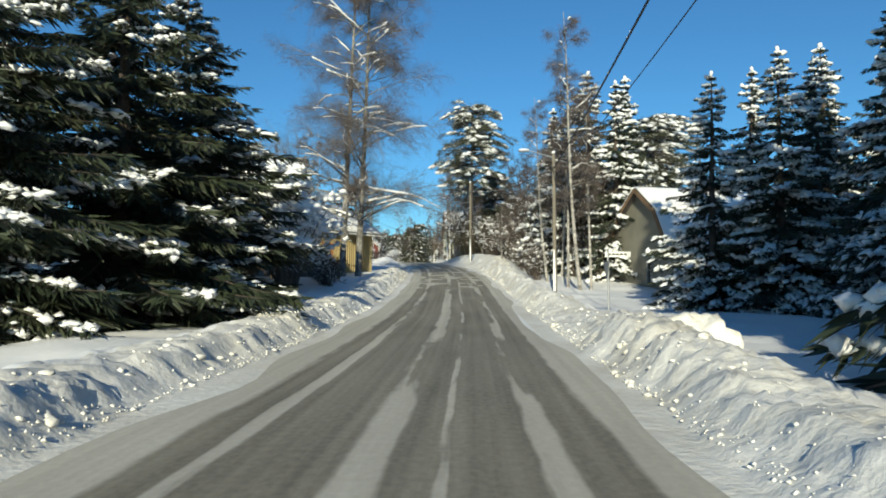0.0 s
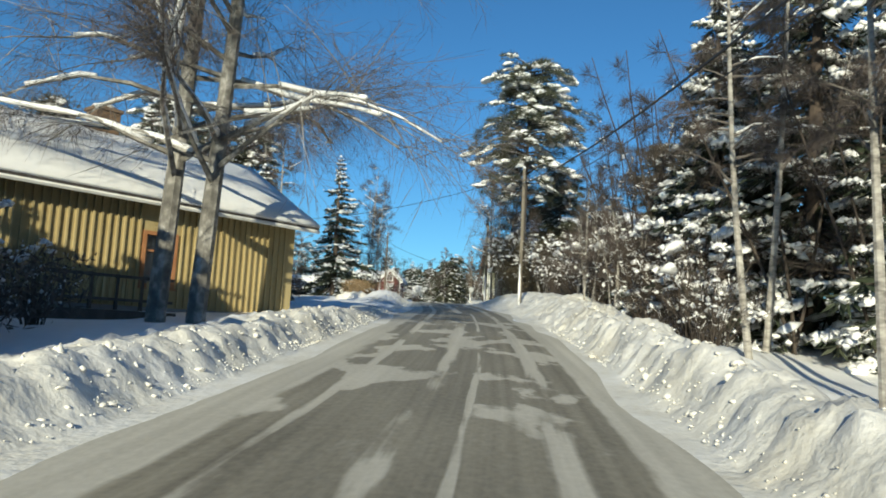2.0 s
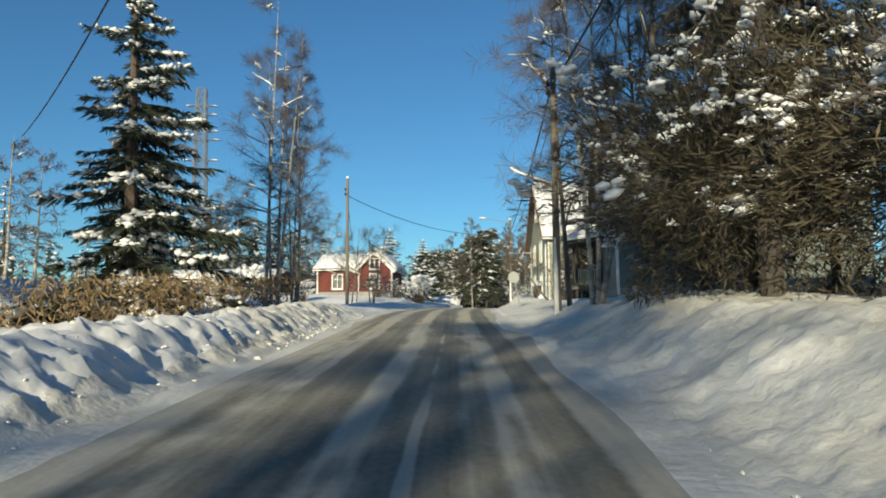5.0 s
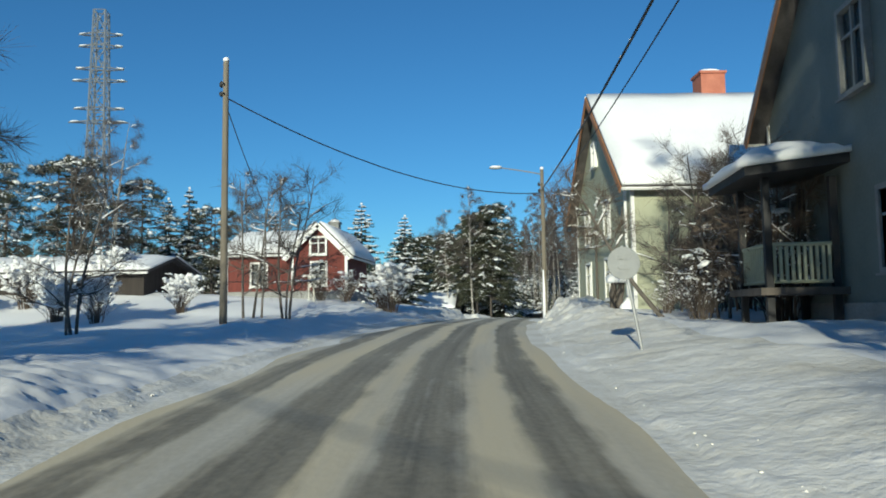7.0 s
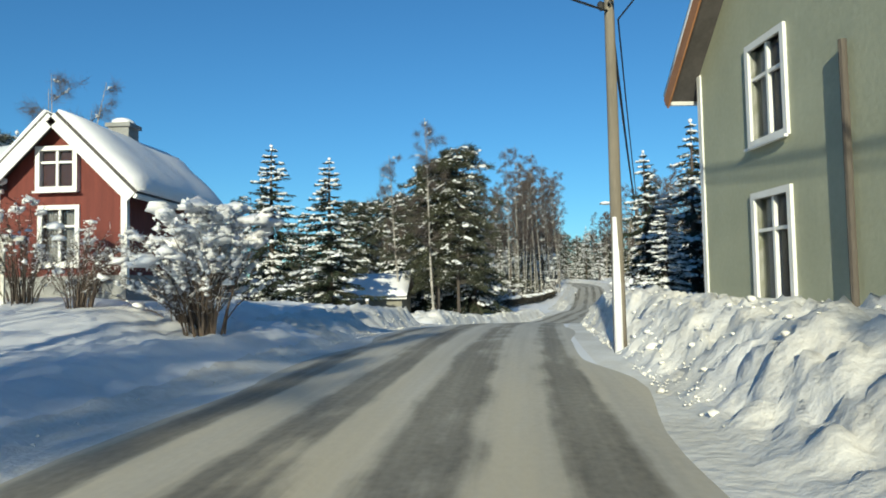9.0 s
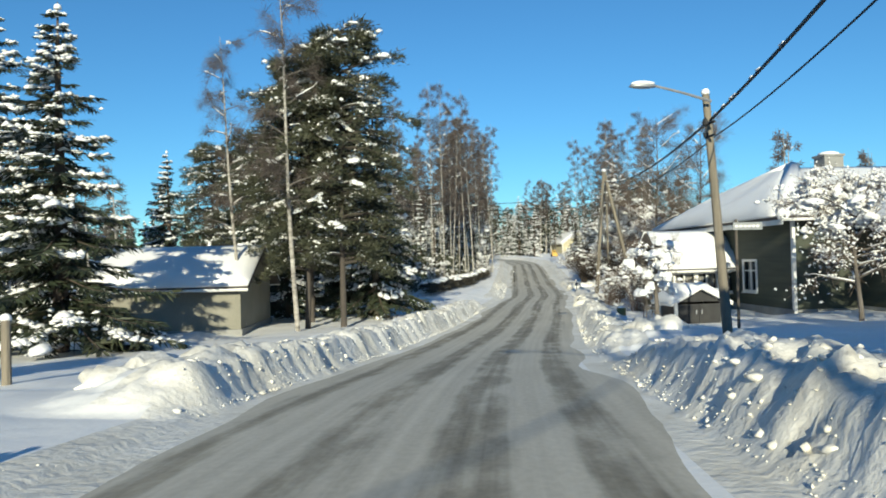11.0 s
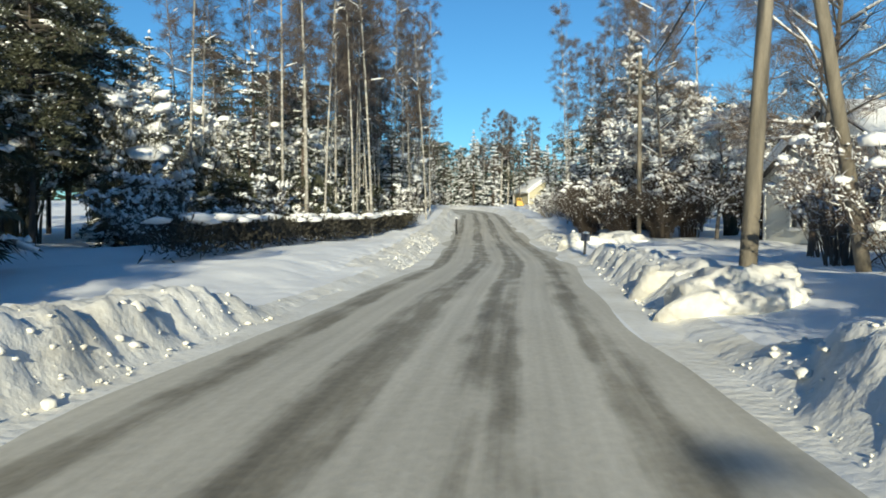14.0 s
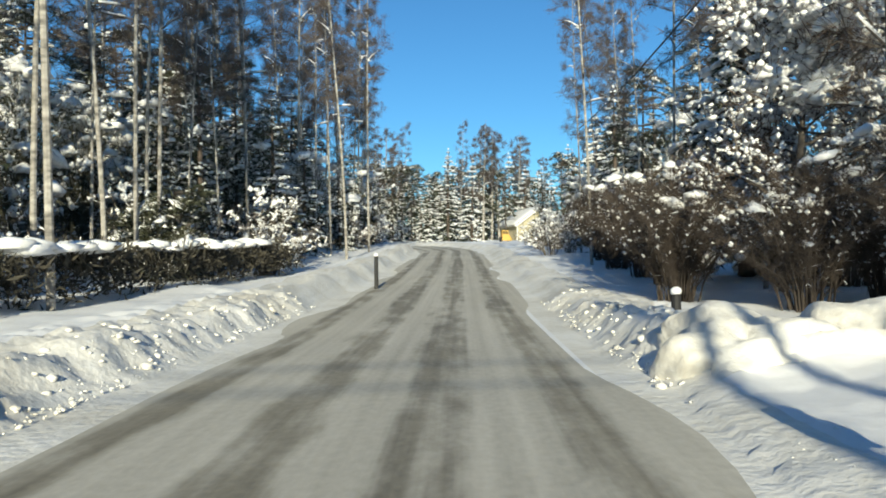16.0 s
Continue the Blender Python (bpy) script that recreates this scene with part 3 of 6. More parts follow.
# ---- trees ----
def make_spruce(name, label, h, r, seed, snow=0.6, whorls=20, twigs=34, skirt=0.06, clod=1.0, fleck=1.0, pads=1.0):
    rng = np.random.default_rng(seed)
    root = thing(name, label, "tree")
    trunk, leaf, white = Geo(), Geo(), Geo()
    trunk.tube([(0, 0, -0.3), (0.02, 0, h * 0.4), (0, 0.02, h * 0.75), (0, 0, h)], [h * 0.016 + .02, h * 0.012 + .01, h * 0.006 + .006, 0.012], 8)
    for w in range(whorls):
        q = (w + 0.3) / whorls
        z = h * (skirt + (0.985 - skirt) * q ** 0.92)
        reach = r * (1 - q) ** 0.85 + 0.12
        count = max(4, int(9 - 4 * q))
        off = rng.random() * 6.28
        for b in range(count):
            a = off + b * 6.283 / count + rng.normal(0, 0.18)
            L = reach * rng.uniform(0.6, 1.2)
            z = h * (skirt + (0.985 - skirt) * q ** 0.92) + rng.normal(0, 0.036 * h) * (1 - q)
            out = np.array([math.cos(a), math.sin(a), 0])
            droop = (0.18 + 0.32 * (1 - q)) * L * rng.uniform(0.7, 1.3)
            s = np.linspace(0, 1, 5)
            line = np.array([0, 0, z]) + out * (s * L)[:, None] + np.array([0, 0, 1.0]) * (-droop * s ** 1.2 + 0.16 * L * s ** 3)[:, None]
            trunk.tube(line, 0.02 * (1.3 - s) * (0.5 + L / 2.5), 3, False)
            n = int(2.6 * twigs * (0.35 + 0.65 * L / max(r, 0.1)))
            t = rng.uniform(0.08, 1, n)
            base = np.stack([np.interp(t, s, line[:, k]) for k in range(3)], 1)
            side = np.array([-out[1], out[0], 0]) * np.where(rng.random(n) < 0.5, -1, 1)[:, None]
            way = side * rng.uniform(0.2, 1.0, n)[:, None] + out * rng.uniform(0.3, 0.9, n)[:, None] + np.array([0, 0, -1]) * rng.uniform(0.0, 0.9, n)[:, None]
            way /= np.linalg.norm(way, axis=1, keepdims=True)
            blades(leaf, base, way, L * 0.25 * (1.15 - 0.7 * t) * rng.uniform(0.6, 1.3, n) + 0.1, rng.uniform(0.025, 0.07, n) * (0.6 + L * 0.28), rng)
            if rng.random() < snow:
                m = int((8 + 17 * L) * fleck)
                t = np.sort(rng.uniform(rng.uniform(0.1, 0.4), 1.03, m))
                t = t[np.abs(t - rng.uniform(0.3, 1)) > 0.05]
                c = np.stack([np.interp(t, s, line[:, k]) for k in range(3)], 1)
                wide = 0.13 * L * (1.15 - t) + 0.03
                c += np.array([-out[1], out[0], 0]) * (rng.normal(0, 1, len(t)) * wide)[:, None] + rng.normal(0, 0.03, (len(t), 3))
                c[:, 2] += 0.04 - 0.25 * np.abs(rng.normal(0, 1, len(t))) * wide
                clumps(white, c, np.minimum((0.05 + 0.02 * L) * rng.lognormal(0, 0.42, len(t)) * clod, 0.15) / fleck ** 0.35, rng, 0.7)
                for k in range(rng.poisson(2.0 * pads)):
                    tp = rng.uniform(0.45, 1.0)
                    c = np.array([np.interp(tp, s, line[:, q]) for q in range(3)])
                    e = rng.uniform(0.45, 1.05) * min(1.0, 0.55 + 0.45 * pads)
                    off = rng.normal(0, 0.1 * L)
                    c = c + np.array([-out[1], out[0], 0]) * off + (0, 0, 0.03 - 0.3 * abs(off))
                    pad(white, c, ((0.075 * L + 0.11) * e, (0.05 * L + 0.08) * e, (0.025 * L + 0.06) * e), rng, a, droop / L * 0.85)
    lump(white, (0, 0, h * 0.985), (0.1, 0.1, 0.16), rng)
    part("trunk", trunk, SPRUCE_BARK, root)
    part("crown", leaf, NEEDLE, root, "dark green drooping needle branches")
    part("snow", white, TREE_SNOW, root, "heavy clods of snow on the branches", True)
    root["height"] = h
    return root


def make_pine(name, label, h, r, seed, low=0.45, clusters=75, snow=0.75, leafmat=None, pillow=1.0):
    """A pine of flat needle plates at the ends of its boughs, with pillows of snow along the plates."""
    rng = np.random.default_rng(seed)
    root = thing(name, label, "tree")
    trunk, leaf, white = Geo(), Geo(), Geo()
    bend = rng.normal(0, 0.25, 2)
    s = np.linspace(0, 1, 7)
    axis = np.stack([bend[0] * np.sin(s * 3), bend[1] * np.sin(s * 2.4), h * 0.97 * s - 0.3], 1)
    trunk.tube(axis, 0.02 + (h * 0.0088) * (1 - s) ** 0.8, 8)
    near = clusters > 100
    for k in range(clusters):
        q = low + (1 - low) * rng.random() ** 0.8
        p0 = np.array([np.interp(q, s, axis[:, c]) for c in range(3)])
        a = rng.random() * 6.283
        shape = math.sin(min(1, (1 - q) / (1 - low) * 1.15 + 0.2) * 2.2) ** 0.8
        L = r * shape * rng.uniform(0.4, 1.12)
        out = np.array([math.cos(a), math.sin(a), 0])
        cross = np.array([-out[1], out[0], 0])
        u = np.linspace(0, 1, 5)
        line = p0 + out * (u * L)[:, None] + np.array([0, 0, 1.0]) * (rng.uniform(-0.1, 0.35) * L * u - 0.28 * L * u ** 3)[:, None] + np.cumsum(rng.normal(0, 0.03 * L, (5, 3)), 0) * u[:, None]
        trunk.tube(line, (0.032 + 0.01 * L) * (1.1 - u) ** 1.2 + 0.006, 4, False)
        n = 260 if near else 190
        e = (0.55 + 0.12 * r) * rng.uniform(0.65, 1.2)
        t = 1.08 - np.abs(rng.normal(0, 0.3, n))
        wide = e * (0.35 + 0.65 * np.clip(1.2 - t, 0.2, 1)) * rng.normal(0, 0.55, n)
        base = np.stack([np.interp(t, u, line[:, c]) for c in range(3)], 1) + cross * wide[:, None] - np.array([0, 0, 0.28]) * (wide ** 2 / e)[:, None] + rng.normal(0, 0.09, (n, 3))
        way = out * rng.uniform(0.1, 0.9, n)[:, None] + cross * np.sign(wide)[:, None] * rng.uniform(0.1, 0.9, n)[:, None] + np.array([0, 0, 0.12]) + rng.normal(0, 0.36, (n, 3))
        way /= np.linalg.norm(way, axis=1, keepdims=True)
        blades(leaf, base, way, rng.uniform(0.14, 0.32, n) * (0.7 + e * 0.5), rng.uniform(0.02, 0.05, n), rng)
        if rng.random() < snow * (0.45 + 0.4 * q):
            t = rng.uniform(0.55, 0.85)
            side = rng.normal(0, 0.22) * e
            for j in range(rng.integers(2, 6 if near else 4)):
                z = pillow * rng.uniform(0.1, 0.25) * (0.6 + 0.4 * e)
                c = np.array([np.interp(t, u, line[:, i]) for i in range(3)]) + cross * side + (0, 0, 0.07 - 0.25 * abs(side))
                pad(white, c, (z * rng.uniform(1.2, 1.9), z, z * rng.uniform(0.45, 0.75)), rng, a + rng.normal(0, 0.4), rng.uniform(0.0, 0.5), BALL2 if near else BALL1)
                t = min(1.06, t + 1.1 * z / max(L, 0.6))
                side = np.clip(side + rng.normal(0, 0.9) * z, -0.6 * e, 0.6 * e)
            m = rng.integers(4, 11)
            t = rng.uniform(0.4, 1.05, m)
            w2 = rng.normal(0, 0.35 * e, m)
            c = np.stack([np.interp(t, u, line[:, i]) for i in range(3)], 1) + cross * w2[:, None] + np.array([0, 0, 1.0]) * (0.06 - 0.3 * np.abs(w2))[:, None]
            clumps(white, c, np.minimum(0.09 * rng.lognormal(0, 0.4, m), 0.15), rng, 0.7)
            if near and rng.random() < 0.4:
                white.tube(line[:4] + (0, 0, 0.03 + 0.006 * L), np.full(4, 0.028) * rng.uniform(0.6, 1.4, 4), 5)
        else:
            t = rng.uniform(0.4, 1.0, 5)
            c = np.stack([np.interp(t, u, line[:, i]) for i in range(3)], 1) + rng.normal(0, 0.2 * e, (5, 3)) * (1, 1, 0.3) + (0, 0, 0.06)
            clumps(white, c, 0.05 * rng.lognormal(0, 0.4, 5), rng)
    part("trunk", trunk, PINE_BARK, root)
    part("crown", leaf, leafmat or PINE_NEEDLE, root, "clustered dark needle crown")
    part("snow", white, TREE_SNOW, root, "pillows of snow on the crown", True)
    root["height"] = h
    return root


def make_birch(name, label, h, r, seed, low=0.25, limbs=26, twigs=26, snow=0.5, bark=None, twigmat=None, droop=0.6, thick=1.0, fine=0.02, stems=1, sub=4):
    rng = np.random.default_rng(seed)
    root = thing(name, label, "tree")
    limb, leaf, white = Geo(), Geo(), Geo()
    for st in range(stems):
        lean = rng.normal(0, 0.035, 2) if stems == 1 else rng.normal(0, 0.11, 2)
        foot = np.zeros(2) if stems == 1 else rng.normal(0, 0.22, 2)
        hh = h * (1 if st == 0 else rng.uniform(0.75, 0.98))
        s = np.linspace(0, 1, 8)
        axis = np.stack([foot[0] + lean[0] * hh * s + 0.12 * np.sin(s * 5 + seed), foot[1] + lean[1] * hh * s + 0.1 * np.sin(s * 4 + seed), hh * s - 0.3 * (1 - s)], 1)
        rad = 0.012 + (0.011 * hh * thick) * (1 - s) ** 0.9 / stems ** 0.35
        trunk = Geo()
        trunk.tube(axis, rad, 8)
        part("trunk", trunk, bark or BIRCH_BARK, root)
        for k in range(max(6, limbs // stems)):
            q = low + (0.97 - low) * ((k + rng.random()) / max(6, limbs // stems))
            p0 = np.array([np.interp(q, s, axis[:, c]) for c in range(3)])
            a = rng.random() * 6.283
            L = r * (1.1 - q * 0.75) * rng.uniform(0.55, 1.15)
            rise = rng.uniform(0.15, 0.75) * (0.5 + q)
            out = np.array([math.cos(a), math.sin(a), 0])
            t = np.linspace(0, 1, 6)
            wig = np.cumsum(rng.normal(0, 0.055 * L, (6, 3)), 0)
            line = p0 + out * (t * L)[:, None] + np.array([0, 0, 1.0]) * (rise * L * t - 0.35 * droop * L * t ** 2.5)[:, None] + wig * t[:, None]
            lr = np.interp(q, s, rad) * (0.36 if h > 20 else 0.5 if thick < 1.2 else 0.42)
            limb.tube(line, lr * (1.05 - t) ** 1.35 + 0.006, 5, False)
            if rng.random() < snow:
                a0, a1 = rng.uniform(0.05, 0.4), rng.uniform(0.45, 0.98)
                tt = np.linspace(a0, max(a1, a0 + 0.25), 5)
                pl = np.stack([np.interp(tt, t, line[:, c]) for c in range(3)], 1)
                rr = np.interp(tt, t, lr * (1.05 - t) ** 1.35 + 0.008)
                white.tube(pl + np.array([0, 0, 1.0]) * (rr * 0.9 + 0.02)[:, None], (rr * (0.8 if h > 18 else 0.5) + (0.035 if h > 20 else 0.022) * min(1.0, h / 9)) * rng.uniform(0.5, 1.35, 5), 5)
                for j in range(2):
                    if rng.random() < 0.5:
                        e = rng.uniform(0.03, 0.07) * min(1.0, h / 9)
                        clumps(white, pl[rng.integers(5)] + (0, 0, 0.03) + rng.normal(0, 0.05, (5, 3)), e * rng.lognormal(0, 0.4, 5), rng)
            for j in range(sub):
                tj = rng.uniform(0.25, 1.0)
                p1 = np.array([np.interp(tj, t, line[:, c]) for c in range(3)])
                d = unit(out * 0.8 + rng.normal(0, 0.55, 3) + (0, 0, 0.25))
                M = L * rng.uniform(0.25, 0.55)
                l2 = p1 + d * (np.linspace(0, 1, 4) * M)[:, None] - np.array([0, 0, 1.0]) * (droop * 0.35 * M * np.linspace(0, 1, 4) ** 2)[:, None]
                limb.tube(l2, np.array([0.014, 0.01, 0.007, 0.004]) * (0.6 + thick * 0.5), 3, False)
                n = twigs
                u = rng.uniform(0.1, 1, n)
                base = np.stack([np.interp(u, np.linspace(0, 1, 4), l2[:, c]) for c in range(3)], 1)
                way = d * 0.5 + rng.normal(0, 0.55, (n, 3)) + np.array([0, 0, -0.75 * droop + 0.12])
                way /= np.linalg.norm(way, axis=1, keepdims=True)
                blades(leaf, base, way, rng.uniform(0.35, 1.0, n) * (0.45 + 0.11 * r), np.full(n, fine) * rng.uniform(0.7, 1.3, n), rng)
    part("branchwork", limb, bark or LIMB_BARK, root)
    part("crown", leaf, twigmat or TWIG, root, "fine leafless twigs")
    if white.n:
        part("snow", white, TREE_SNOW, root, "snow lying along the limbs", True)
    root["height"] = h
    return root


def make_bush(name, label, h, r, seed, stems=26, twigs=46, snow=60, fine=0.022, mat=None, lumpsize=1.0, category="shrub", heaps=22, stem=0.55, puffs=0):
    rng = np.random.default_rng(seed)
    root = thing(name, label, category)
    wood, leaf, white = Geo(), Geo(), Geo()
    tops = []
    for k in range(stems):
        a = rng.random() * 6.283
        spread = r * rng.random() ** 0.6
        out = np.array([math.cos(a), math.sin(a), 0])
        hh = h * math.sqrt(max(0.12, 1 - (spread / r) ** 2 * 0.75)) * rng.uniform(0.75, 1.05)
        t = np.linspace(0, 1, 6)
        foot = out * rng.uniform(0, 0.5) * r * 0.5
        line = foot + out * (spread * t ** 1.6)[:, None] + np.array([0, 0, 1.0]) * (hh * (1.25 * t - 0.25 * t ** 2.5) - 0.1)[:, None] + np.cumsum(rng.normal(0, 0.04 * h, (6, 3)), 0) * t[:, None] * 0.5
        wood.tube(line, ((0.012 + 0.006 * h) * (1.1 - t) + 0.004) * stem, 4, False)
        u = rng.uniform(0.25, 1, twigs)
        base = np.stack([np.interp(u, t, line[:, c]) for c in range(3)], 1)
        way = rng.normal(0, 0.7, (twigs, 3)) + out * 0.4 + np.array([0, 0, 0.35])
        way /= np.linalg.norm(way, axis=1, keepdims=True)
        ln = rng.uniform(0.15, 0.5, twigs) * (0.5 + 0.09 * h)
        blades(leaf, base, way, ln, np.full(twigs, fine), rng)
        tops += list(base[u > 0.5])
        if snow:
            keep = rng.random(twigs) < min(0.5, snow / (stems * twigs) * 1.4)
            blades(white, base[keep] + (0, 0, 0.012), way[keep] + np.array([0, 0, 0.1]), ln[keep] * 0.8, np.full(int(keep.sum()), fine * 1.9), rng)
    if snow:
        tops = np.array(tops)
        c = tops[rng.integers(len(tops), size=snow)]
        clumps(white, c + (0, 0, 0.02), (0.024 + 0.009 * h) * rng.lognormal(0, 0.5, snow) * lumpsize, rng, 0.8)
        high = tops[np.argsort(tops[:, 2] + rng.normal(0, 0.25 * h, len(tops)))[-max(3, snow // heaps):]]
        heap = np.repeat(high, 9, 0) + rng.normal(0, 0.05 + 0.016 * h, (len(high) * 9, 3)) * (1.2, 1.2, 0.6)
        clumps(white, heap, (0.03 + 0.011 * h) * rng.lognormal(0, 0.4, len(heap)) * lumpsize, rng, 0.8)
        for k in range(puffs):
            c = high[rng.integers(len(high))] if rng.random() < 0.75 else tops[rng.integers(len(tops))]
            e = (0.07 + 0.022 * h) * rng.lognormal(0, 0.35)
            pad(white, c + (0, 0, 0.03), (e * 1.4, e, e * 0.7), rng, rng.uniform(0, 6.283), rng.normal(0, 0.2))
    part("branchwork", wood, mat or SHRUB, root)
    part("twig_haze", leaf, mat or SHRUB, root)
    if white.n:
        part("snow", white, TREE_SNOW, root, "puffs of snow on the twigs", True)
    root["height"] = h
    return root


def make_thuja(name, label, h, r, seed, n=26000, snow=170, mat=None):
    rng = np.random.default_rng(seed)
    root = thing(name, label, "shrub")
    wood, leaf, white = Geo(), Geo(), Geo()
    wood.tube([(0, 0, -0.2), (0.05, 0, h * 0.5), (0, 0, h * 0.9)], [0.1, 0.07, 0.02], 6)
    d = rng.normal(size=(n, 3))
    d /= np.linalg.norm(d, axis=1, keepdims=True)
    rad = rng.random((n, 1)) ** 0.35
    bump = 1 + 0.35 * np.sin(d[:, :1] * 5 + seed) * np.sin(d[:, 1:2] * 6) + 0.2 * np.sin(d[:, 2:] * 9 + seed)
    base = d * rad * bump * (r, r, h * 0.5) + (0, 0, h * 0.5)
    base[:, 2] = np.maximum(base[:, 2], 0.05)
    way = d * 0.7 + rng.normal(0, 0.4, (n, 3)) + (0, 0, 0.15)
    way /= np.linalg.norm(way, axis=1, keepdims=True)
    blades(leaf, base, way, rng.uniform(0.1, 0.34, n), rng.uniform(0.014, 0.04, n), rng)
    for k in range(snow):
        q = unit(rng.normal(size=3) * (1, 1, 0.8) + (0, 0, 0.55))
        b = 1 + 0.35 * math.sin(q[0] * 5 + seed) * math.sin(q[1] * 6) + 0.2 * math.sin(q[2] * 9 + seed)
        m = rng.integers(5, 22)
        e = rng.uniform(0.025, 0.05)
        clumps(white, q * b * np.array([r, r, h * 0.5]) * 0.95 + (0, 0, h * 0.5) + rng.normal(0, e * 1.5, (m, 3)) * (1.3, 1.3, 0.6), e * rng.lognormal(0, 0.4, m), rng, 0.75)
        if k % 4 == 0:
            for j in range(4):
                e = rng.uniform(0.06, 0.15)
                pad(white, q * b * np.array([r, r, h * 0.5]) * 0.97 + (0, 0, h * 0.5) + rng.normal(0, 0.11, 3), (e * 1.2, e, e * 0.8), rng, rng.uniform(0, 6.283), 0.3)
    part("stem", wood, SPRUCE_BARK, root)
    part("foliage", leaf, mat or HEDGE, root)
    part("snow", white, TREE_SNOW, root, "clods of snow on the foliage", True)
    root["height"] = h
    return root


def plant(proto, places, group="", label=""):
    """Sets the first of a kind at the first place and copies it to the others. Places: x, y, height, optional width factor."""
    rng = random.Random(len(places) * 17 + int(proto["height"] * 10))
    h0 = proto["height"]
    first = True
    for p in places:
        x, y, h = p[:3]
        if -5.2 < x - road_x(y) < 3.2:
            continue
        k = h / h0
        w = k * (p[3] if len(p) > 3 else 1.0)
        z = gz(x, y) - 0.05
        m = Matrix.Translation((x, y, z)) @ pose(0, 0, 0, rng.uniform(-1.2, 1.2), rng.uniform(-1.2, 1.2), rng.uniform(0, 360)) @ Matrix.Diagonal((w, w, k, 1))
        ob = proto if first else copy_thing(proto, m)
        ob.matrix_basis = m
        if group:
            ob["group"] = group
        if label:
            ob["label"] = label
        first = False


HEAVY = make_spruce("spruce", "tall dark spruce with broad drooping snow-laden branches", 13, 3.9, 1, 0.44, 30, 76, 0.03, 1.15, 1.0, 1.3)
# The last two are hidden, added only to shade the yellow house.
plant(HEAVY, [(-7.6, 21.5, 9.9, 1.45), (-7.6, 17.3, 10.6, 1.2), (-9.2, 13.5, 10.6, 1.3), (-13, 17, 9.5, 1.2), (-14.8, 25, 8.5), (-13.4, 36, 9.5, 0.8), (-11, 38.6, 6.2, 0.8)], "big spruces at the roadside")
LADEN = make_spruce("spruce", "garden spruce loaded with patches of snow", 11, 2.7, 2, 0.66, 30, 46, 0.04, 1.35, 1.0, 1.75)
# Spruces south of y=20 stand out of view, added to shade the grey house.
plant(LADEN, [(11.4, 31.3, 10.4), (13.6, 29.5, 11), (16.5, 32, 11.5), (19.5, 27.5, 12), (15.5, 25, 11.5), (22.5, 31, 14), (23, 24, 13), (9.5, 8, 18), (12.5, 12.5, 17), (15, 19.5, 16), (11.5, 1, 21), (14.4, 34.6, 11.5), (18.5, 35, 13), (20.8, 33.6, 13), (8.4, -5, 22), (7.6, 2.5, 20, 0.8), (14, 6, 20), (13, -8, 21), (18.5, 14, 19), (19.5, 6, 21), (8.1, 55.0, 12.5, 1.05), (9.8, 57.5, 12), (10.2, 52.4, 15, 1.1), (13.2, 53.5, 15), (11.8, 49.8, 14)], "spruces beside the grey house")
plant(make_spruce("spruce", "slender symmetrical spruce with snow on each tier", 12, 2.9, 3, 0.58, 27, 46, 0.05, 1.0, 1.0, 0.9),
      [(-13.0, 94, 12.8, 1.08), (-18.8, 166.5, 12.6, 1.25), (-13.5, 160.5, 10.2, 1.35), (-16, 178, 9), (-28, 168, 12)], "garden spruces")
plant(make_spruce("spruce", "narrow young spruce wrapped in snow", 9, 1.7, 4, 0.95, 20, 30, 0.04, 1.4, 1.0, 2.2),
      [(19.1, 217.7, 12.4), (-0.7, 134.5, 3.4, 1.3), (0.4, 136.5, 2.8, 1.4), (3, 262, 10), (-8, 240, 9), (26, 245, 11), (-16, 232, 11), (-3, 229, 10), (30, 262, 12)], "young spruces")
plant(make_spruce("spruce", "open dark spruce with patches of snow", 10, 2.6, 7, 0.5, 26, 36, 0.03, 1.0, 1.0, 1.4), [(1.1, 141.6, 5.0, 1.05), (3.0, 143.2, 6.4, 1.05), (5.2, 141.5, 7.0), (-5.0, 174, 11.5, 0.8), (-6.6, 178, 11.5, 0.85), (-9.6, 176, 9), (-11.5, 181, 11), (-9.8, 63.2, 6.5, 1.15), (-12.8, 59.5, 8.5, 1.1), (-15.5, 63, 9.5), (-13.2, 66, 7.5), (-28.5, 149, 10.5), (-26.3, 150.8, 9.5), (-31.4, 152, 10.5), (-34, 149, 9)], "open dark spruces")
plant(make_spruce("spruce", "broad dark spruce with drooping boughs beside the side drive", 13, 3.1, 8, 0.85, 22, 60, 0.05, 1.0, 1.0, 0.8), [(-5.8, 186.5, 11.5), (-8.4, 188.5, 11.5), (-13.5, 194.5, 12.5)], "dark spruces by the side drive")

PINE = make_pine("pine", "tall pine with a snow-covered crown on a bare trunk", 18, 4.4, 11, 0.42, 190, 0.8, pillow=1.45)
plant(PINE, [(3.1, 83.6, 18.3), (-17.5, 82, 13), (-21, 77, 14), (-24, 88, 15), (17.5, 60, 13), (20, 66, 14), (-21.5, 84, 12.5)], "pines along the road")
plant(make_pine("pine", "dense roadside pine with branches low down and snow", 13, 2.9, 12, 0.2, 150, 0.55, pillow=0.85),
      [(-6.1, 168.6, 13), (-7.6, 168.9, 12), (-7.9, 172.5, 12.5), (-12.5, 186, 12), (-9.5, 202, 12), (-12, 205, 13), (-15, 208, 13), (-10.8, 208.5, 13), (-17, 200, 13), (-13.5, 213, 13), (-17.5, 192, 12), (6.4, 89.6, 11), (12.6, 78.5, 11), (6.2, 94, 11)], "dense roadside pines")
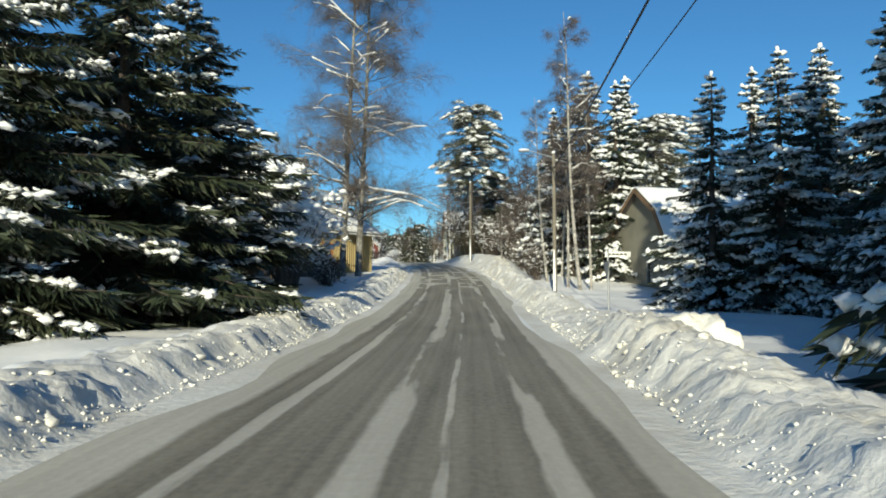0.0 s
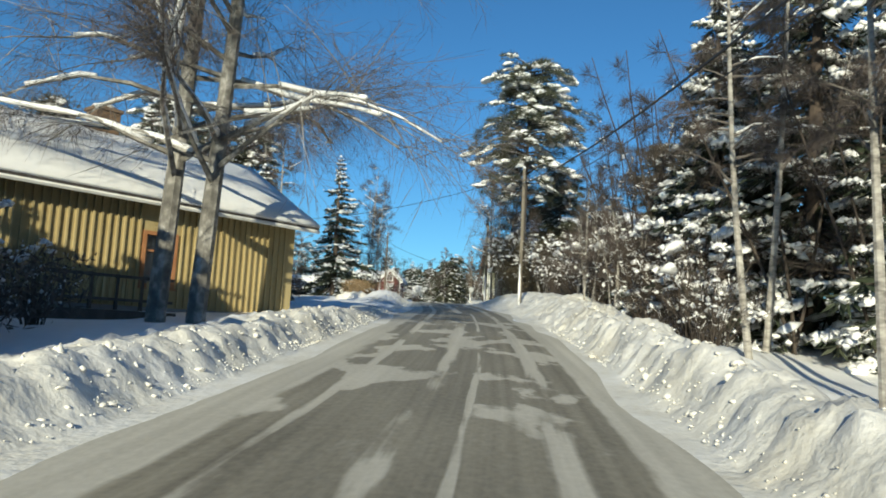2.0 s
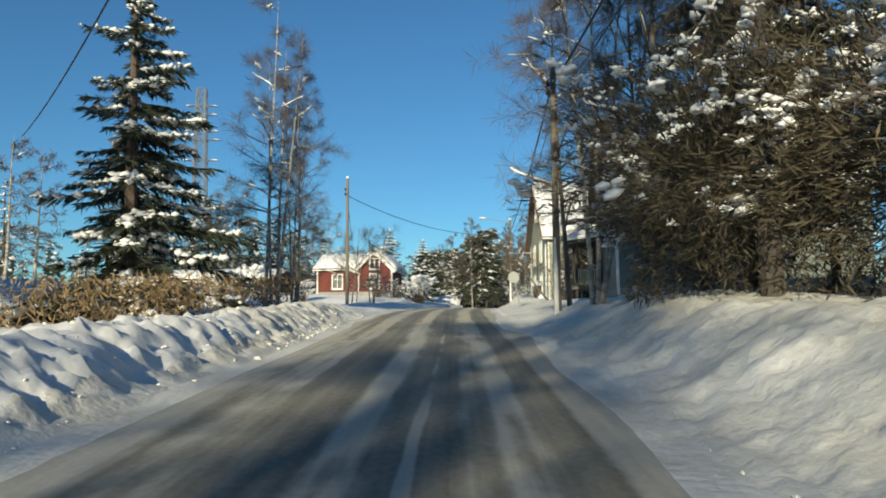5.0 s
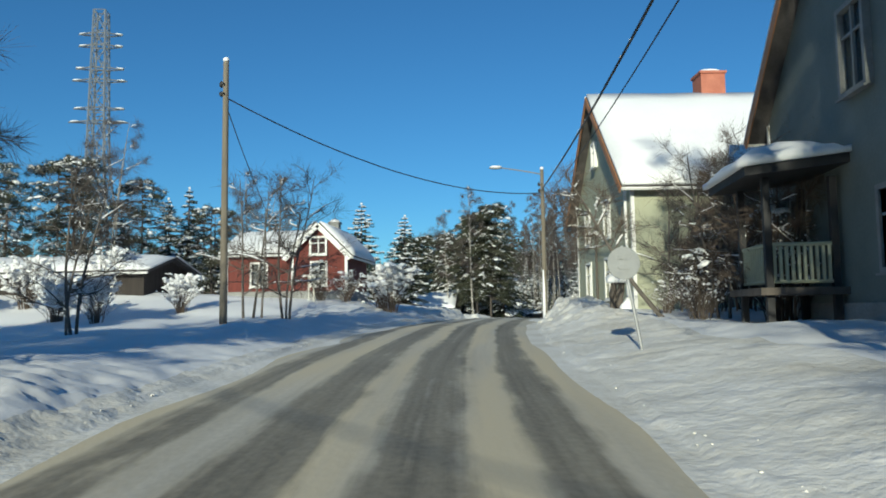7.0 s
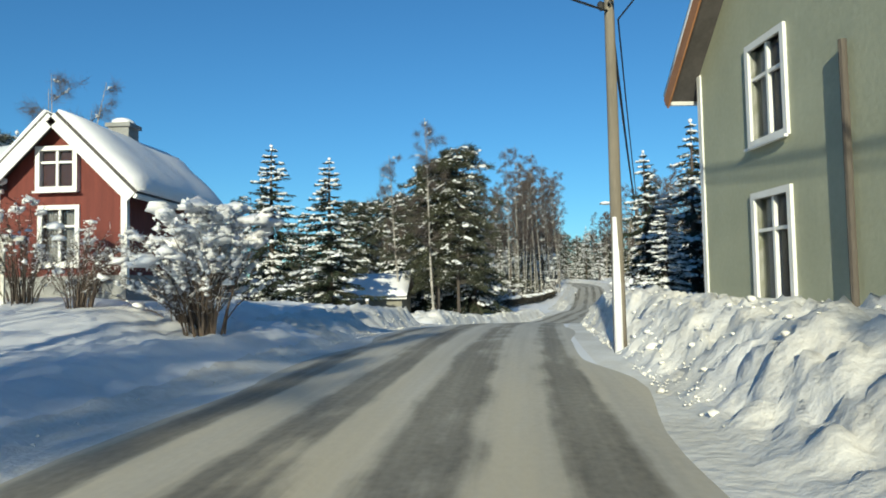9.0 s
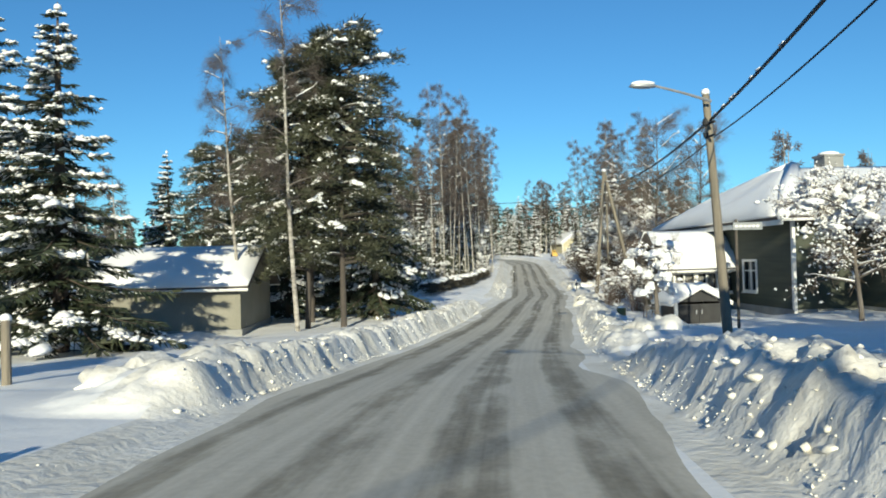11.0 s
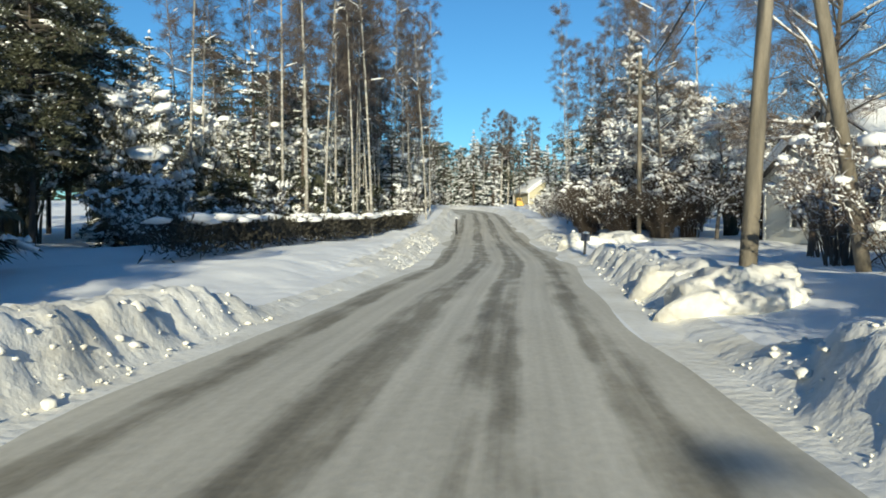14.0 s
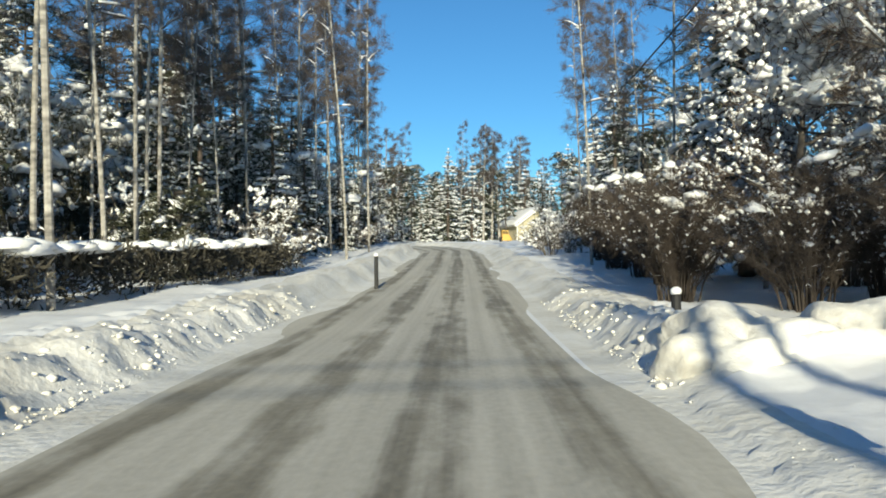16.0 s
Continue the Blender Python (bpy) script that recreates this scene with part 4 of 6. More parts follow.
plant(make_pine("pine", "young pine with snow pillows", 8, 2.2, 13, 0.15, 60, 0.8),
      [(13.5, 52, 9), (12.5, 66, 9), (14.5, 56, 10), (-19, 60, 9), (-17, 67, 8), (-22, 70, 10)], "young pines in the thicket")

BIG = make_birch("birch", "big old birch with snow lying along its limbs", 22, 6.4, 21, 0.15, 54, 60, 0.95, bark=OLD_BIRCH, droop=0.7, thick=0.9, fine=0.008, sub=12)
plant(BIG, [(-5.6, 46.6, 21), (-6.7, 46.9, 22)], "twin birches by the yellow house")
plant(make_birch("birch", "slim white-stemmed birch with bare twigs", 16, 2.6, 22, 0.35, 34, 60, 0.45, fine=0.010, thick=0.62),
      [(7.7, 41.5, 16), (7.2, 42.8, 13), (8.6, 43, 12), (-7.75, 167.4, 14), (-10.0, 168.5, 12), (-13.7, 80, 14), (-15.4, 80.5, 15), (-18.5, 78, 14), (6.6, 47, 12), (8, 50, 14)], "birches along the road")
plant(make_birch("birch", "multi-stemmed birch in winter with hanging twigs", 14, 3.2, 23, 0.25, 48, 70, 0.5, stems=4, fine=0.010, droop=0.25, thick=0.8),
      [(-10.8, 101.5, 13), (-11.2, 104.2, 11, 0.75), (1.2, 93, 13), (14.5, 71, 12), (-24, 150, 12), (-30, 140, 12), (-45, 150, 12), (-40, 160, 13)], "clumps of birch")
plant(make_birch("bare_tree", "bare dark-limbed broadleaf tree dusted with snow", 12, 3.4, 24, 0.22, 40, 70, 0.6, bark=GREY_BARK, twigmat=SHRUB, droop=0.1, thick=0.6, fine=0.010),
      [(0.9, 99, 13), (2.2, 88.5, 12), (3.4, 96, 12), (14.8, 192.6, 13), (16.6, 189, 12), (18.5, 197.6, 9), (-17, 204, 13), (17.8, 209.5, 12), (24.5, 212, 12)], "bare trees by the road")
plant(make_birch("fruit_tree", "bare multi-stemmed garden tree with fine twigs", 5, 1.9, 25, 0.22, 34, 26, 0.4, bark=GREY_BARK, twigmat=DARK_TWIG, droop=0.0, thick=1.1, fine=0.008, stems=3),
      [(-10.8, 119.5, 5.0), (-9.4, 122.8, 4.8), (-13.8, 112.5, 4.2), (-12.6, 121.5, 5.2), (2.2, 116, 4.4), (1.8, 119, 4.2), (3.4, 120.6, 4.6), (5.2, 164.9, 2.7, 0.7), (6.2, 166.2, 3.2, 0.7)], "bare garden trees")

LEANING = make_birch("leaning_tree", "leaning old garden tree with crooked bare limbs and snow", 4.6, 1.6, 28, 0.5, 16, 30, 0.8, bark=GREY_BARK, twigmat=SHRUB, droop=0.1, thick=1.15, fine=0.008, sub=6)
LEANING.matrix_basis = Matrix.Translation((0.75, 115.4, gz(0.75, 115.4) - 0.1)) @ pose(0, 0, 0, 4, -32, 0)
plant(make_birch("garden_tree", "many-stemmed pale garden tree with upright bare twigs", 5.5, 2.2, 29, 0.2, 44, 46, 0.5, bark=SHRUB, twigmat=SHRUB, droop=-0.15, thick=0.9, fine=0.009, stems=6, sub=5),
      [(3.1, 113.6, 4.6), (3.2, 117.4, 5.2)], "pale garden trees")
plant(make_birch("sapling", "thin bare roadside sapling with a few specks of snow", 9, 1.3, 26, 0.2, 26, 40, 0.35, bark=DARK_TWIG, twigmat=DARK_TWIG, droop=0.0, thick=0.6, fine=0.010, stems=3),
      [(8.6, 50.8, 9.5), (9.6, 53.5, 9), (7.0, 57.2, 9), (8.0, 59.2, 10), (6.5, 60.4, 8.5), (9.0, 61.8, 9), (7.2, 63.4, 9.5), (6.1, 65.5, 8), (8.2, 66.8, 9), (7.0, 69.2, 8), (9.6, 70.5, 9), (6.2, 72.8, 7.5), (8.0, 74.2, 8.5), (11, 62, 10), (10.6, 67, 10), (11.5, 72, 10), (10, 49, 9)], "bare saplings in the thicket")
plant(make_birch("birch", "small crooked birch clump with pale leaning stems", 4.6, 1.2, 27, 0.35, 20, 30, 0.6, droop=0.1, thick=1.0, fine=0.01, stems=5),
      [(5.0, 60.8, 4.6), (5.3, 66.5, 4.4), (5.4, 56.5, 4.2), (4.4, 80.5, 4.0)], "small birch clumps")
def make_apple(name, label, h, r, seed):
    """A short trunk, crooked limbs and a crown of twigs under snow."""
    root = make_birch(name, label, h, r, seed, 0.28, 26, 40, 1.0, bark=GREY_BARK, twigmat=SHRUB, droop=0.15, thick=1.5, fine=0.011)
    rng = np.random.default_rng(seed)
    crown = [o for o in root.children if o.name.startswith("crown")][0]
    n = len(crown.data.vertices)
    co = np.zeros(n * 3)
    crown.data.vertices.foreach_get("co", co)
    co = co.reshape(-1, 3)
    white = Geo()
    clumps(white, co[rng.integers(n, size=2600)], 0.036 * rng.lognormal(0, 0.45, 2600), rng, 0.85)
    high = co[rng.integers(n, size=260)]
    high = high[np.argsort(high[:, 2])[110:]]
    heap = np.repeat(high, 10, 0) + rng.normal(0, 0.085, (len(high) * 10, 3)) * (1.2, 1.2, 0.6)
    clumps(white, heap, 0.062 * rng.lognormal(0, 0.35, len(heap)), rng, 0.8)
    for c in high[::2]:
        e = 0.13 * rng.lognormal(0, 0.35)
        pad(white, c + (0, 0, 0.03), (e * 1.6, e, e * 0.75), rng, rng.uniform(0, 6.283), rng.normal(0, 0.2))
    part("snow", white, TREE_SNOW, root, "thick snow on every twig", True)
    return root


def make_capped_tree(name, label, h, r, seed):
    """A small crooked tree whose spreading limbs each carry one thick, merged roll of snow."""
    rng = np.random.default_rng(seed)
    root = thing(name, label, "tree")
    stem, limb, leaf, white = Geo(), Geo(), Geo(), Geo()
    s = np.linspace(0, 1, 7)
    axis = np.stack([0.06 * np.sin(s * 5), 0.05 * np.sin(s * 4 + 1), h * 0.86 * s - 0.25 * (1 - s)], 1)
    stem.tube(axis, 0.02 + 0.055 * (1 - s) ** 0.7, 8)
    for k in range(15):
        q = 0.5 + 0.48 * (k + rng.random()) / 15
        p0 = np.array([np.interp(q, s, axis[:, c]) for c in range(3)])
        a = k * 2.4 + rng.normal(0, 0.4)
        L = r * rng.uniform(0.7, 1.15) * (1.25 - 0.6 * q)
        out = np.array([math.cos(a), math.sin(a), 0])
        u = np.linspace(0, 1, 6)
        line = p0 + out * (u * L)[:, None] + np.array([0, 0, 1.0]) * (rng.uniform(-0.05, 0.95) * L * u - 0.4 * L * u ** 2.5)[:, None] + np.cumsum(rng.normal(0, 0.03, (6, 3)), 0) * u[:, None]
        limb.tube(line, 0.026 * (1.1 - u) + 0.006, 5, False)
        n = 60
        t = rng.uniform(0.25, 1, n)
        base = np.stack([np.interp(t, u, line[:, c]) for c in range(3)], 1)
        way = out * 0.5 + rng.normal(0, 0.6, (n, 3)) + (0, 0, -0.1)
        way /= np.linalg.norm(way, axis=1, keepdims=True)
        blades(leaf, base, way, rng.uniform(0.12, 0.34, n), np.full(n, 0.008), rng)
        full = rng.random() < 0.62
        for t in np.arange(0.22, 1.08, 0.075 if full else 0.25):
            z = rng.uniform(0.06, 0.125) * (1.0 if full else 0.55) * h / 2.9
            c = np.array([np.interp(t, u, line[:, i]) for i in range(3)]) + rng.normal(0, 0.05, 3) * (1, 1, 0.5) + (0, 0, 0.5 * z)
            pad(white, c, (z * 1.2, z * 1.05, z * rng.uniform(0.9, 1.35)), rng, a + rng.normal(0, 0.5), 0.1, BALL2)
        tips = base[rng.integers(n, size=14)] + way[:14] * 0.12
        clumps(white, tips, 0.03 * rng.lognormal(0, 0.4, 14), rng, 0.8)
    part("trunk", stem, GREY_BARK, root)
    part("branchwork", limb, GREY_BARK, root)
    part("crown", leaf, SHRUB, root, "fine leafless twigs")
    part("snow", white, TREE_SNOW, root, "thick rolls of snow on every limb", True)
    root["height"] = h
    return root


plant(make_capped_tree("capped_tree", "small crooked garden tree under thick rolls of snow", 2.9, 0.95, 39),
      [(3.95, 160.3, 3.0)])
# The shrub at (-9, 40.6) is added to shade the yellow house wall.
plant(make_bush("snowy_shrub", "broad domed shrub bowed under masses of snow", 5.6, 2.9, 31, 60, 100, 1250, 0.010, lumpsize=1.15, heaps=13, stem=0.7, puffs=210),
      [(-7.3, 33, 5.8), (-10, 31, 6.4), (-9.8, 34.8, 6.6), (-8.4, 37.5, 5.0), (-9, 40.6, 4.6), (-12.5, 35, 5.5), (-12, 62, 5), (-14.5, 71, 4.5), (-22, 124, 2.2), (-25.5, 127, 2.6), (-19, 122, 1.9), (-28, 124, 2.8), (-9.3, 130.6, 2.5, 1.2), (-8.0, 133.4, 2.2, 1.2), (-23.5, 130.2, 2.6), (-17.6, 126, 1.8), (-31, 127, 2.8)], "snow-laden shrubs")
plant(make_bush("garden_shrub", "brown twiggy garden shrub with snow on its tips", 3, 1.7, 38, 40, 100, 420, 0.010, SHRUB, 0.55, heaps=20, puffs=18),
      [(-9.9, 131.2, 2.0), (-8.6, 133, 2.2), (-11.4, 130.2, 1.7), (6.9, 171.6, 2.3), (8.4, 173.4, 2.8), (6.3, 174.2, 1.6), (7.7, 177.8, 2.4), (9.6, 176, 3.0), (10.2, 180, 2.8), (9.2, 182, 2.2), (12, 184.5, 3.2), (12.8, 188.5, 3.2), (1.1, 117.4, 1.1), (2.2, 118.6, 1.4), (1.6, 115.6, 1.0), (14.8, 192, 3), (7.0, 168.2, 1.8)], "garden shrubs")
plant(make_bush("shrub", "bare brown thicket shrub with specks of snow", 3.2, 1.7, 32, 36, 80, 110, 0.010, DARK_TWIG, puffs=8),
      [(-5.6, 35, 1.7), (-6.2, 37.2, 1.6), (-6.6, 39.6, 1.7), (-7.1, 41.8, 1.6), (-7.8, 44.2, 1.7), (5.9, 47.5, 2.8), (6.2, 50.5, 3.4), (5.9, 54, 3.6), (6.2, 57.5, 3.6), (5.6, 61, 3.4), (6.0, 64.5, 3.6), (5.2, 68, 3.2), (5.6, 71, 3.6), (4.9, 76, 3.6), (6.6, 68, 4), (7.2, 53, 4), (7, 58, 4),
       (-12.8, 130.8, 2.1), (-7.6, 135, 1.8), (2.9, 113.5, 2.8), (3.6, 118, 2.8), (2.4, 117.5, 2.6), (1.4, 114.5, 1.8)], "roadside thicket")
plant(make_apple("laden_apple_tree", "old apple tree with every twig thick with snow", 4.2, 2.3, 33),
      [(9.9, 160.0, 4.2), (11.6, 157, 4.2), (12.4, 178.5, 4), (18.6, 205.5, 5.5), (17.0, 212.2, 6.0), (19.6, 214.5, 7.5)], "laden apple trees")
plant(make_bush("thicket", "dense dark roadside thicket topped with snow", 5, 2.6, 34, 80, 300, 220, 0.011, DARK_TWIG, 0.75, stem=0.5, puffs=12),
      [(14.4, 212, 3.0), (15.6, 215, 3.2), (16.6, 219, 3.4), (17.6, 224, 3.6), (19, 229, 3.8), (20.6, 234.5, 3.8), (23, 240, 4), (17.6, 210, 3.4), (19.6, 214, 4), (21, 220, 4.4), (-12, 200, 3), (16.6, 207.2, 3.4), (18.6, 208.6, 3.8), (15.2, 209, 2.8), (20, 204.6, 3.6)], "dark thicket by the road")
plant(make_thuja("evergreen_bush", "broad brown-green evergreen bush with snow clods", 5.2, 2.6, 41),
      [(3.2, 85, 4.4, 1.2), (5.2, 82, 4.2, 1.25), (7.4, 79, 4.0, 1.2), (3.6, 90, 4.2, 1.1), (10.2, 77.5, 3.6)], "evergreen bushes")
plant(make_bush("young_wood", "dense young trees flecked all over with snow", 7, 1.9, 36, 46, 150, 430, 0.014, FOREST_TWIG, 0.75, puffs=40),
      [(-6.4, 204.5, 7), (-4.6, 209, 6.6), (-7.5, 208, 8), (-3.2, 214, 7), (-6, 214.5, 8), (-1.2, 219, 7), (-4.2, 220, 8), (0.6, 224.5, 7), (-2, 226, 8), (2.2, 230, 7), (-0.5, 232, 8), (3.6, 236, 7), (1, 239, 8), (5, 242, 7), (-9.5, 212, 8), (-8, 219, 8), (-6, 227, 9), (-10, 203, 7), (-13, 208, 8), (2.8, 246, 8), (7, 249, 7), (5, 255, 7), (9, 258, 7), (-12, 216, 9)] + [(22 + 3.1 * k % 14, 211 + 4.0 * k, 6 + k % 3) for k in range(11)], "young wood behind the hedge")
plant(make_pine("snowy_pine_bush", "low young pine bowed under snow behind the hedge", 3.4, 1.9, 37, 0.02, 60, 1.0), [(-0.4, 210.5, 3.4), (-3.0, 205.5, 3.2), (-6.0, 201.5, 3.0), (2.6, 220.5, 3.0)], "snowy pine bushes")
"""low hedges: each a row of joined plants"""


def hedge(name, label, pts, h, half, mat, seed, snow=True, n_per_m=240):
    rng = np.random.default_rng(seed)
    root = thing(name, label, "hedge")
    leaf, white = Geo(), Geo()
    for (x0, y0), (x1, y1) in zip(pts, pts[1:]):
        length = math.hypot(x1 - x0, y1 - y0)
        n = int(length * n_per_m)
        t = rng.random(n)
        cross = rng.uniform(-1, 1, n) * half
        nx, ny = -(y1 - y0) / length, (x1 - x0) / length
        X, Y = x0 + (x1 - x0) * t + nx * cross, y0 + (y1 - y0) * t + ny * cross
        top = h * (1 + 0.25 * value_noise(t * length * 0.7, 0 * t, seed))
        Z = ground(X, Y, False) + rng.random(n) ** 0.7 * top
        way = rng.normal(0, 0.6, (n, 3)) + (0, 0, 0.5)
        way /= np.linalg.norm(way, axis=1, keepdims=True)
        blades(leaf, np.stack([X, Y, Z], 1), way, rng.uniform(0.12, 0.35, n), rng.uniform(0.02, 0.06, n), rng)
        if snow:
            for k in range(int(length * 3.2)):
                q, c = rng.random(), rng.uniform(-0.8, 0.8) * half
                px, py = x0 + (x1 - x0) * q + nx * c, y0 + (y1 - y0) * q + ny * c
                e = rng.uniform(0.2, 0.5)
                lump(white, (px, py, gz(px, py) + h * rng.uniform(0.96, 1.1)), (e, e, e * 0.32), rng, BALL1, 0.25)
    part("foliage", leaf, mat, root)
    if snow:
        part("snow", white, TREE_SNOW, root, "cap of snow on the hedge", True)


hedge("hedge", "clipped dark hedge with a thick cap of snow", [(-2.2, 192.5), (1.5, 206), (5.6, 224)], 0.95, 0.6, CLIPPED, 3, True, 420)
hedge("hedge", "ragged dry brown hedge beside the road", [(-9.6, 84), (-10.2, 94), (-11, 104)], 1.2, 0.7, DRY, 4, False, 200)
hedge("hedge", "low dark bare hedge behind the snow", [(-11.5, 73), (-13.5, 82)], 1.3, 0.9, SHRUB, 5, True, 200)

hedge("hedge", "low dark stems of a bare hedge before the yellow house", [(-5.4, 36.5), (-6.6, 41), (-7.6, 45)], 1.3, 0.5, SHRUB, 6, False, 150)

# ---- woods ----
_w = random.Random(12)


def scatter(n, xs, ys, hs, off=0.0):
    out = []
    for k in range(n):
        y = _w.uniform(*ys)
        out.append((road_x(y) + off + _w.uniform(*xs), y, _w.uniform(*hs)))
    return out


FOREST_BIRCH = make_birch("birch", "tall thin forest birch with a narrow bare crown", 20, 1.9, 51, 0.4, 34, 38, 0.2, fine=0.015, thick=0.3, droop=0.2)
plant(FOREST_BIRCH, [(8.8, 244.5, 21), (2.4, 247.7, 17), (19.9, 224.2, 19), (5, 236, 21), (6.5, 240, 20), (7.4, 233.5, 19), (3.5, 228.5, 20), (8.2, 250, 21), (2, 232, 20), (6.8, 246, 22), (17.5, 214, 17), (20.4, 220, 18), (17.4, 226.5, 17), (21.8, 214, 18), (23, 228, 18)] + scatter(38, (-17, -6.8), (207, 248), (13, 20)) + scatter(14, (-20, -6.5), (234, 264), (16, 21)) + scatter(10, (7, 20), (222, 275), (15, 20)) + scatter(10, (-18, 14), (282, 330), (14, 19)), "forest birches")
plant(make_spruce("spruce", "forest spruce dusted with snow", 12, 2.1, 52, 0.6, 18, 26, 0.05, 1.0, 0.55, 0.9), scatter(14, (-26, -14), (212, 268), (8, 13)) + scatter(22, (-13, -7), (206, 252), (4.5, 9)) + scatter(10, (8, 22), (226, 280), (7, 12)) + scatter(14, (-25, 20), (284, 335), (8, 13)), "forest spruces")
plant(make_pine("pine", "forest pine with a snowy crown", 14, 2.6, 53, 0.35, 60, 0.75), scatter(10, (-26, -14), (210, 265), (10, 14)) + scatter(5, (-13, -9), (225, 262), (8, 11)) + scatter(8, (9, 24), (222, 280), (9, 13)) + scatter(12, (-22, 20), (284, 330), (10, 14)), "forest pines")
plant(make_bush("undergrowth", "low forest undergrowth full of snow", 2.4, 1.6, 54, 26, 44, 150, 0.026, GREY_BARK, 1.3),
      scatter(20, (-16, -6), (205, 262), (1.8, 3.6)) + scatter(8, (4.5, 10), (236, 262), (2, 3.5)) + [(-3.2, 197, 2.6), (-5, 200, 3), (-1, 203, 2.8)], "forest undergrowth")
FAR_MIX = (make_spruce("spruce", "snowy spruce at the far bend", 11, 2.2, 71, 0.7, 15, 12, 0.04, 1.0, 0.35), make_pine("pine", "snowy pine at the far bend", 12, 2.6, 72, 0.25, 46, 0.8), make_birch("birch", "bare birch at the far bend", 16, 2.8, 73, 0.35, 22, 22, 0.2, fine=0.05))
plant_far = [(road_x(262) + _w.uniform(-26, 34), _w.uniform(268, 300)) for k in range(60)]
plant_far = [(x, y) for x, y in plant_far if not (abs(x - (12 + (y - 204) * 0.19)) < 4.5 and y < 292)]
plant(FAR_MIX[0], [(x, y, _w.uniform(8, 13)) for x, y in plant_far[:20]], "trees closing the bend")
plant(FAR_MIX[1], [(x, y, _w.uniform(9, 14)) for x, y in plant_far[20:36]], "trees closing the bend")
plant(FAR_MIX[2], [(x, y, _w.uniform(11, 18)) for x, y in plant_far[36:]], "trees closing the bend")
plant(FAR_MIX[0], [(_w.uniform(6, 44), _w.uniform(298, 330), _w.uniform(9, 14)) for k in range(22)], "trees closing the bend")
plant(FAR_MIX[1], [(_w.uniform(6, 44), _w.uniform(300, 330), _w.uniform(9, 14)) for k in range(16)], "trees closing the bend")
plant(FAR_MIX[2], [(_w.uniform(-14, 44), _w.uniform(296, 330), _w.uniform(12, 19)) for k in range(34)], "trees closing the bend")
plant(FAR_MIX[0], [(27 + 5.3 * k % 26, 212 + 4.1 * k % 60, 6 + k % 4) for k in range(20)], "trees closing the bend")
plant(FAR_MIX[1], [(25 + 4.7 * k % 24, 216 + 3.3 * k % 52, 6 + k % 3) for k in range(14)], "trees closing the bend")
plant(FAR_MIX[1], [(13.5, 306, 12), (15, 311, 13), (16.5, 303, 12), (12.5, 319, 13), (15.8, 299, 9), (18.5, 297.5, 8), (19.5, 305, 11)], "trees closing the bend")
plant(FAR_MIX[0], [(14.5, 302, 8), (17.2, 300, 7), (18.2, 304, 9), (16, 308, 9), (13, 310, 9), (20, 301, 8), (21.5, 298, 7), (10.2, 268, 6), (9.4, 263, 7), (8.4, 272, 8), (6.4, 278, 9)], "trees closing the bend")
# far belts that close the view
plant(make_pine("pine", "snowy pine behind the long outbuilding", 10, 2.6, 81, 0.2, 60, 0.85), [(-31, 139, 9.5), (-28.6, 142, 9), (-34, 141, 10), (-37, 137, 10), (-25, 146, 8.5), (-40, 143, 11)], "pines behind the outbuilding")
FAR_S = make_spruce("spruce", "distant dark forest spruce with snow", 13, 2.6, 61, 0.5, 14, 10, 0.04, 1.0, 0.35)
FAR_P = make_pine("pine", "distant dark pine with snow", 14, 3.2, 62, 0.3, 40, 0.7)
FAR_B = make_birch("birch", "distant bare birch behind the houses", 15, 3.2, 63, 0.3, 20, 16, 0.15, fine=0.06)
plant(FAR_S, [(-27.5, 150, 9), (-25.5, 147.5, 8), (-22.5, 151, 9.5), (-20.5, 147, 7)] + scatter(16, (-75, -30), (60, 250), (10, 15)) + scatter(12, (32, 70), (40, 250), (10, 15)), "distant spruces")
plant(FAR_P, [(-42 - 4.3 * k % 26, 168 + 3.7 * k % 40, 8 + k % 4) for k in range(16)] + scatter(14, (-70, -28), (50, 250), (9, 14)) + scatter(16, (24, 60), (40, 250), (10, 14)), "distant pines")
plant(FAR_B, scatter(16, (-65, -26), (50, 250), (9, 14)) + scatter(18, (20, 55), (50, 240), (10, 14)), "distant birches")


def far_woods():
    """The forest that rings the place: ragged conifers in the distance."""
    rng = np.random.default_rng(91)
    root = thing("far_woods", "distant dark snowy conifer forest behind the houses", "forest", kind="stuff")
    leaf, white = Geo(), Geo()
    spots = [(sx * rng.uniform(72, 120), rng.uniform(-40, 380)) for sx in (-1, 1) for k in range(330)] + [(rng.uniform(-110, 110), rng.uniform(345, 400)) for k in range(220)]
    for x, y in spots:
        x += float(road_x(min(y, 335)))
        h, z = rng.uniform(10, 17), gz(x, min(y, 400)) - 0.3
        n = 46
        q = rng.random(n) ** 0.8
        a = rng.uniform(0, 6.283, n)
        out = np.stack([np.cos(a), np.sin(a), -rng.uniform(0.1, 0.6, n)], 1)
        L = (1 - q) * h * 0.2 + 0.5
        base = np.stack([np.full(n, x), np.full(n, y), z + h * (0.05 + 0.93 * q)], 1)
        blades(leaf, base, out / np.linalg.norm(out, axis=1, keepdims=True), L, L * 0.5 + 0.25, rng)
        leaf.tube([(x, y, z), (x, y, z + h)], [0.16, 0.02], 4, False)
        m = 12
        i = rng.integers(n, size=m)
        clumps(white, base[i] + out[i] * (L[i] * rng.uniform(0.4, 0.9, m))[:, None] + (0, 0, 0.15), rng.uniform(0.25, 0.5, m), rng, 0.5)
    part("crown", leaf, NEEDLE, root)
    part("snow", white, TREE_SNOW, root, "snow on the distant trees", True)


far_woods()


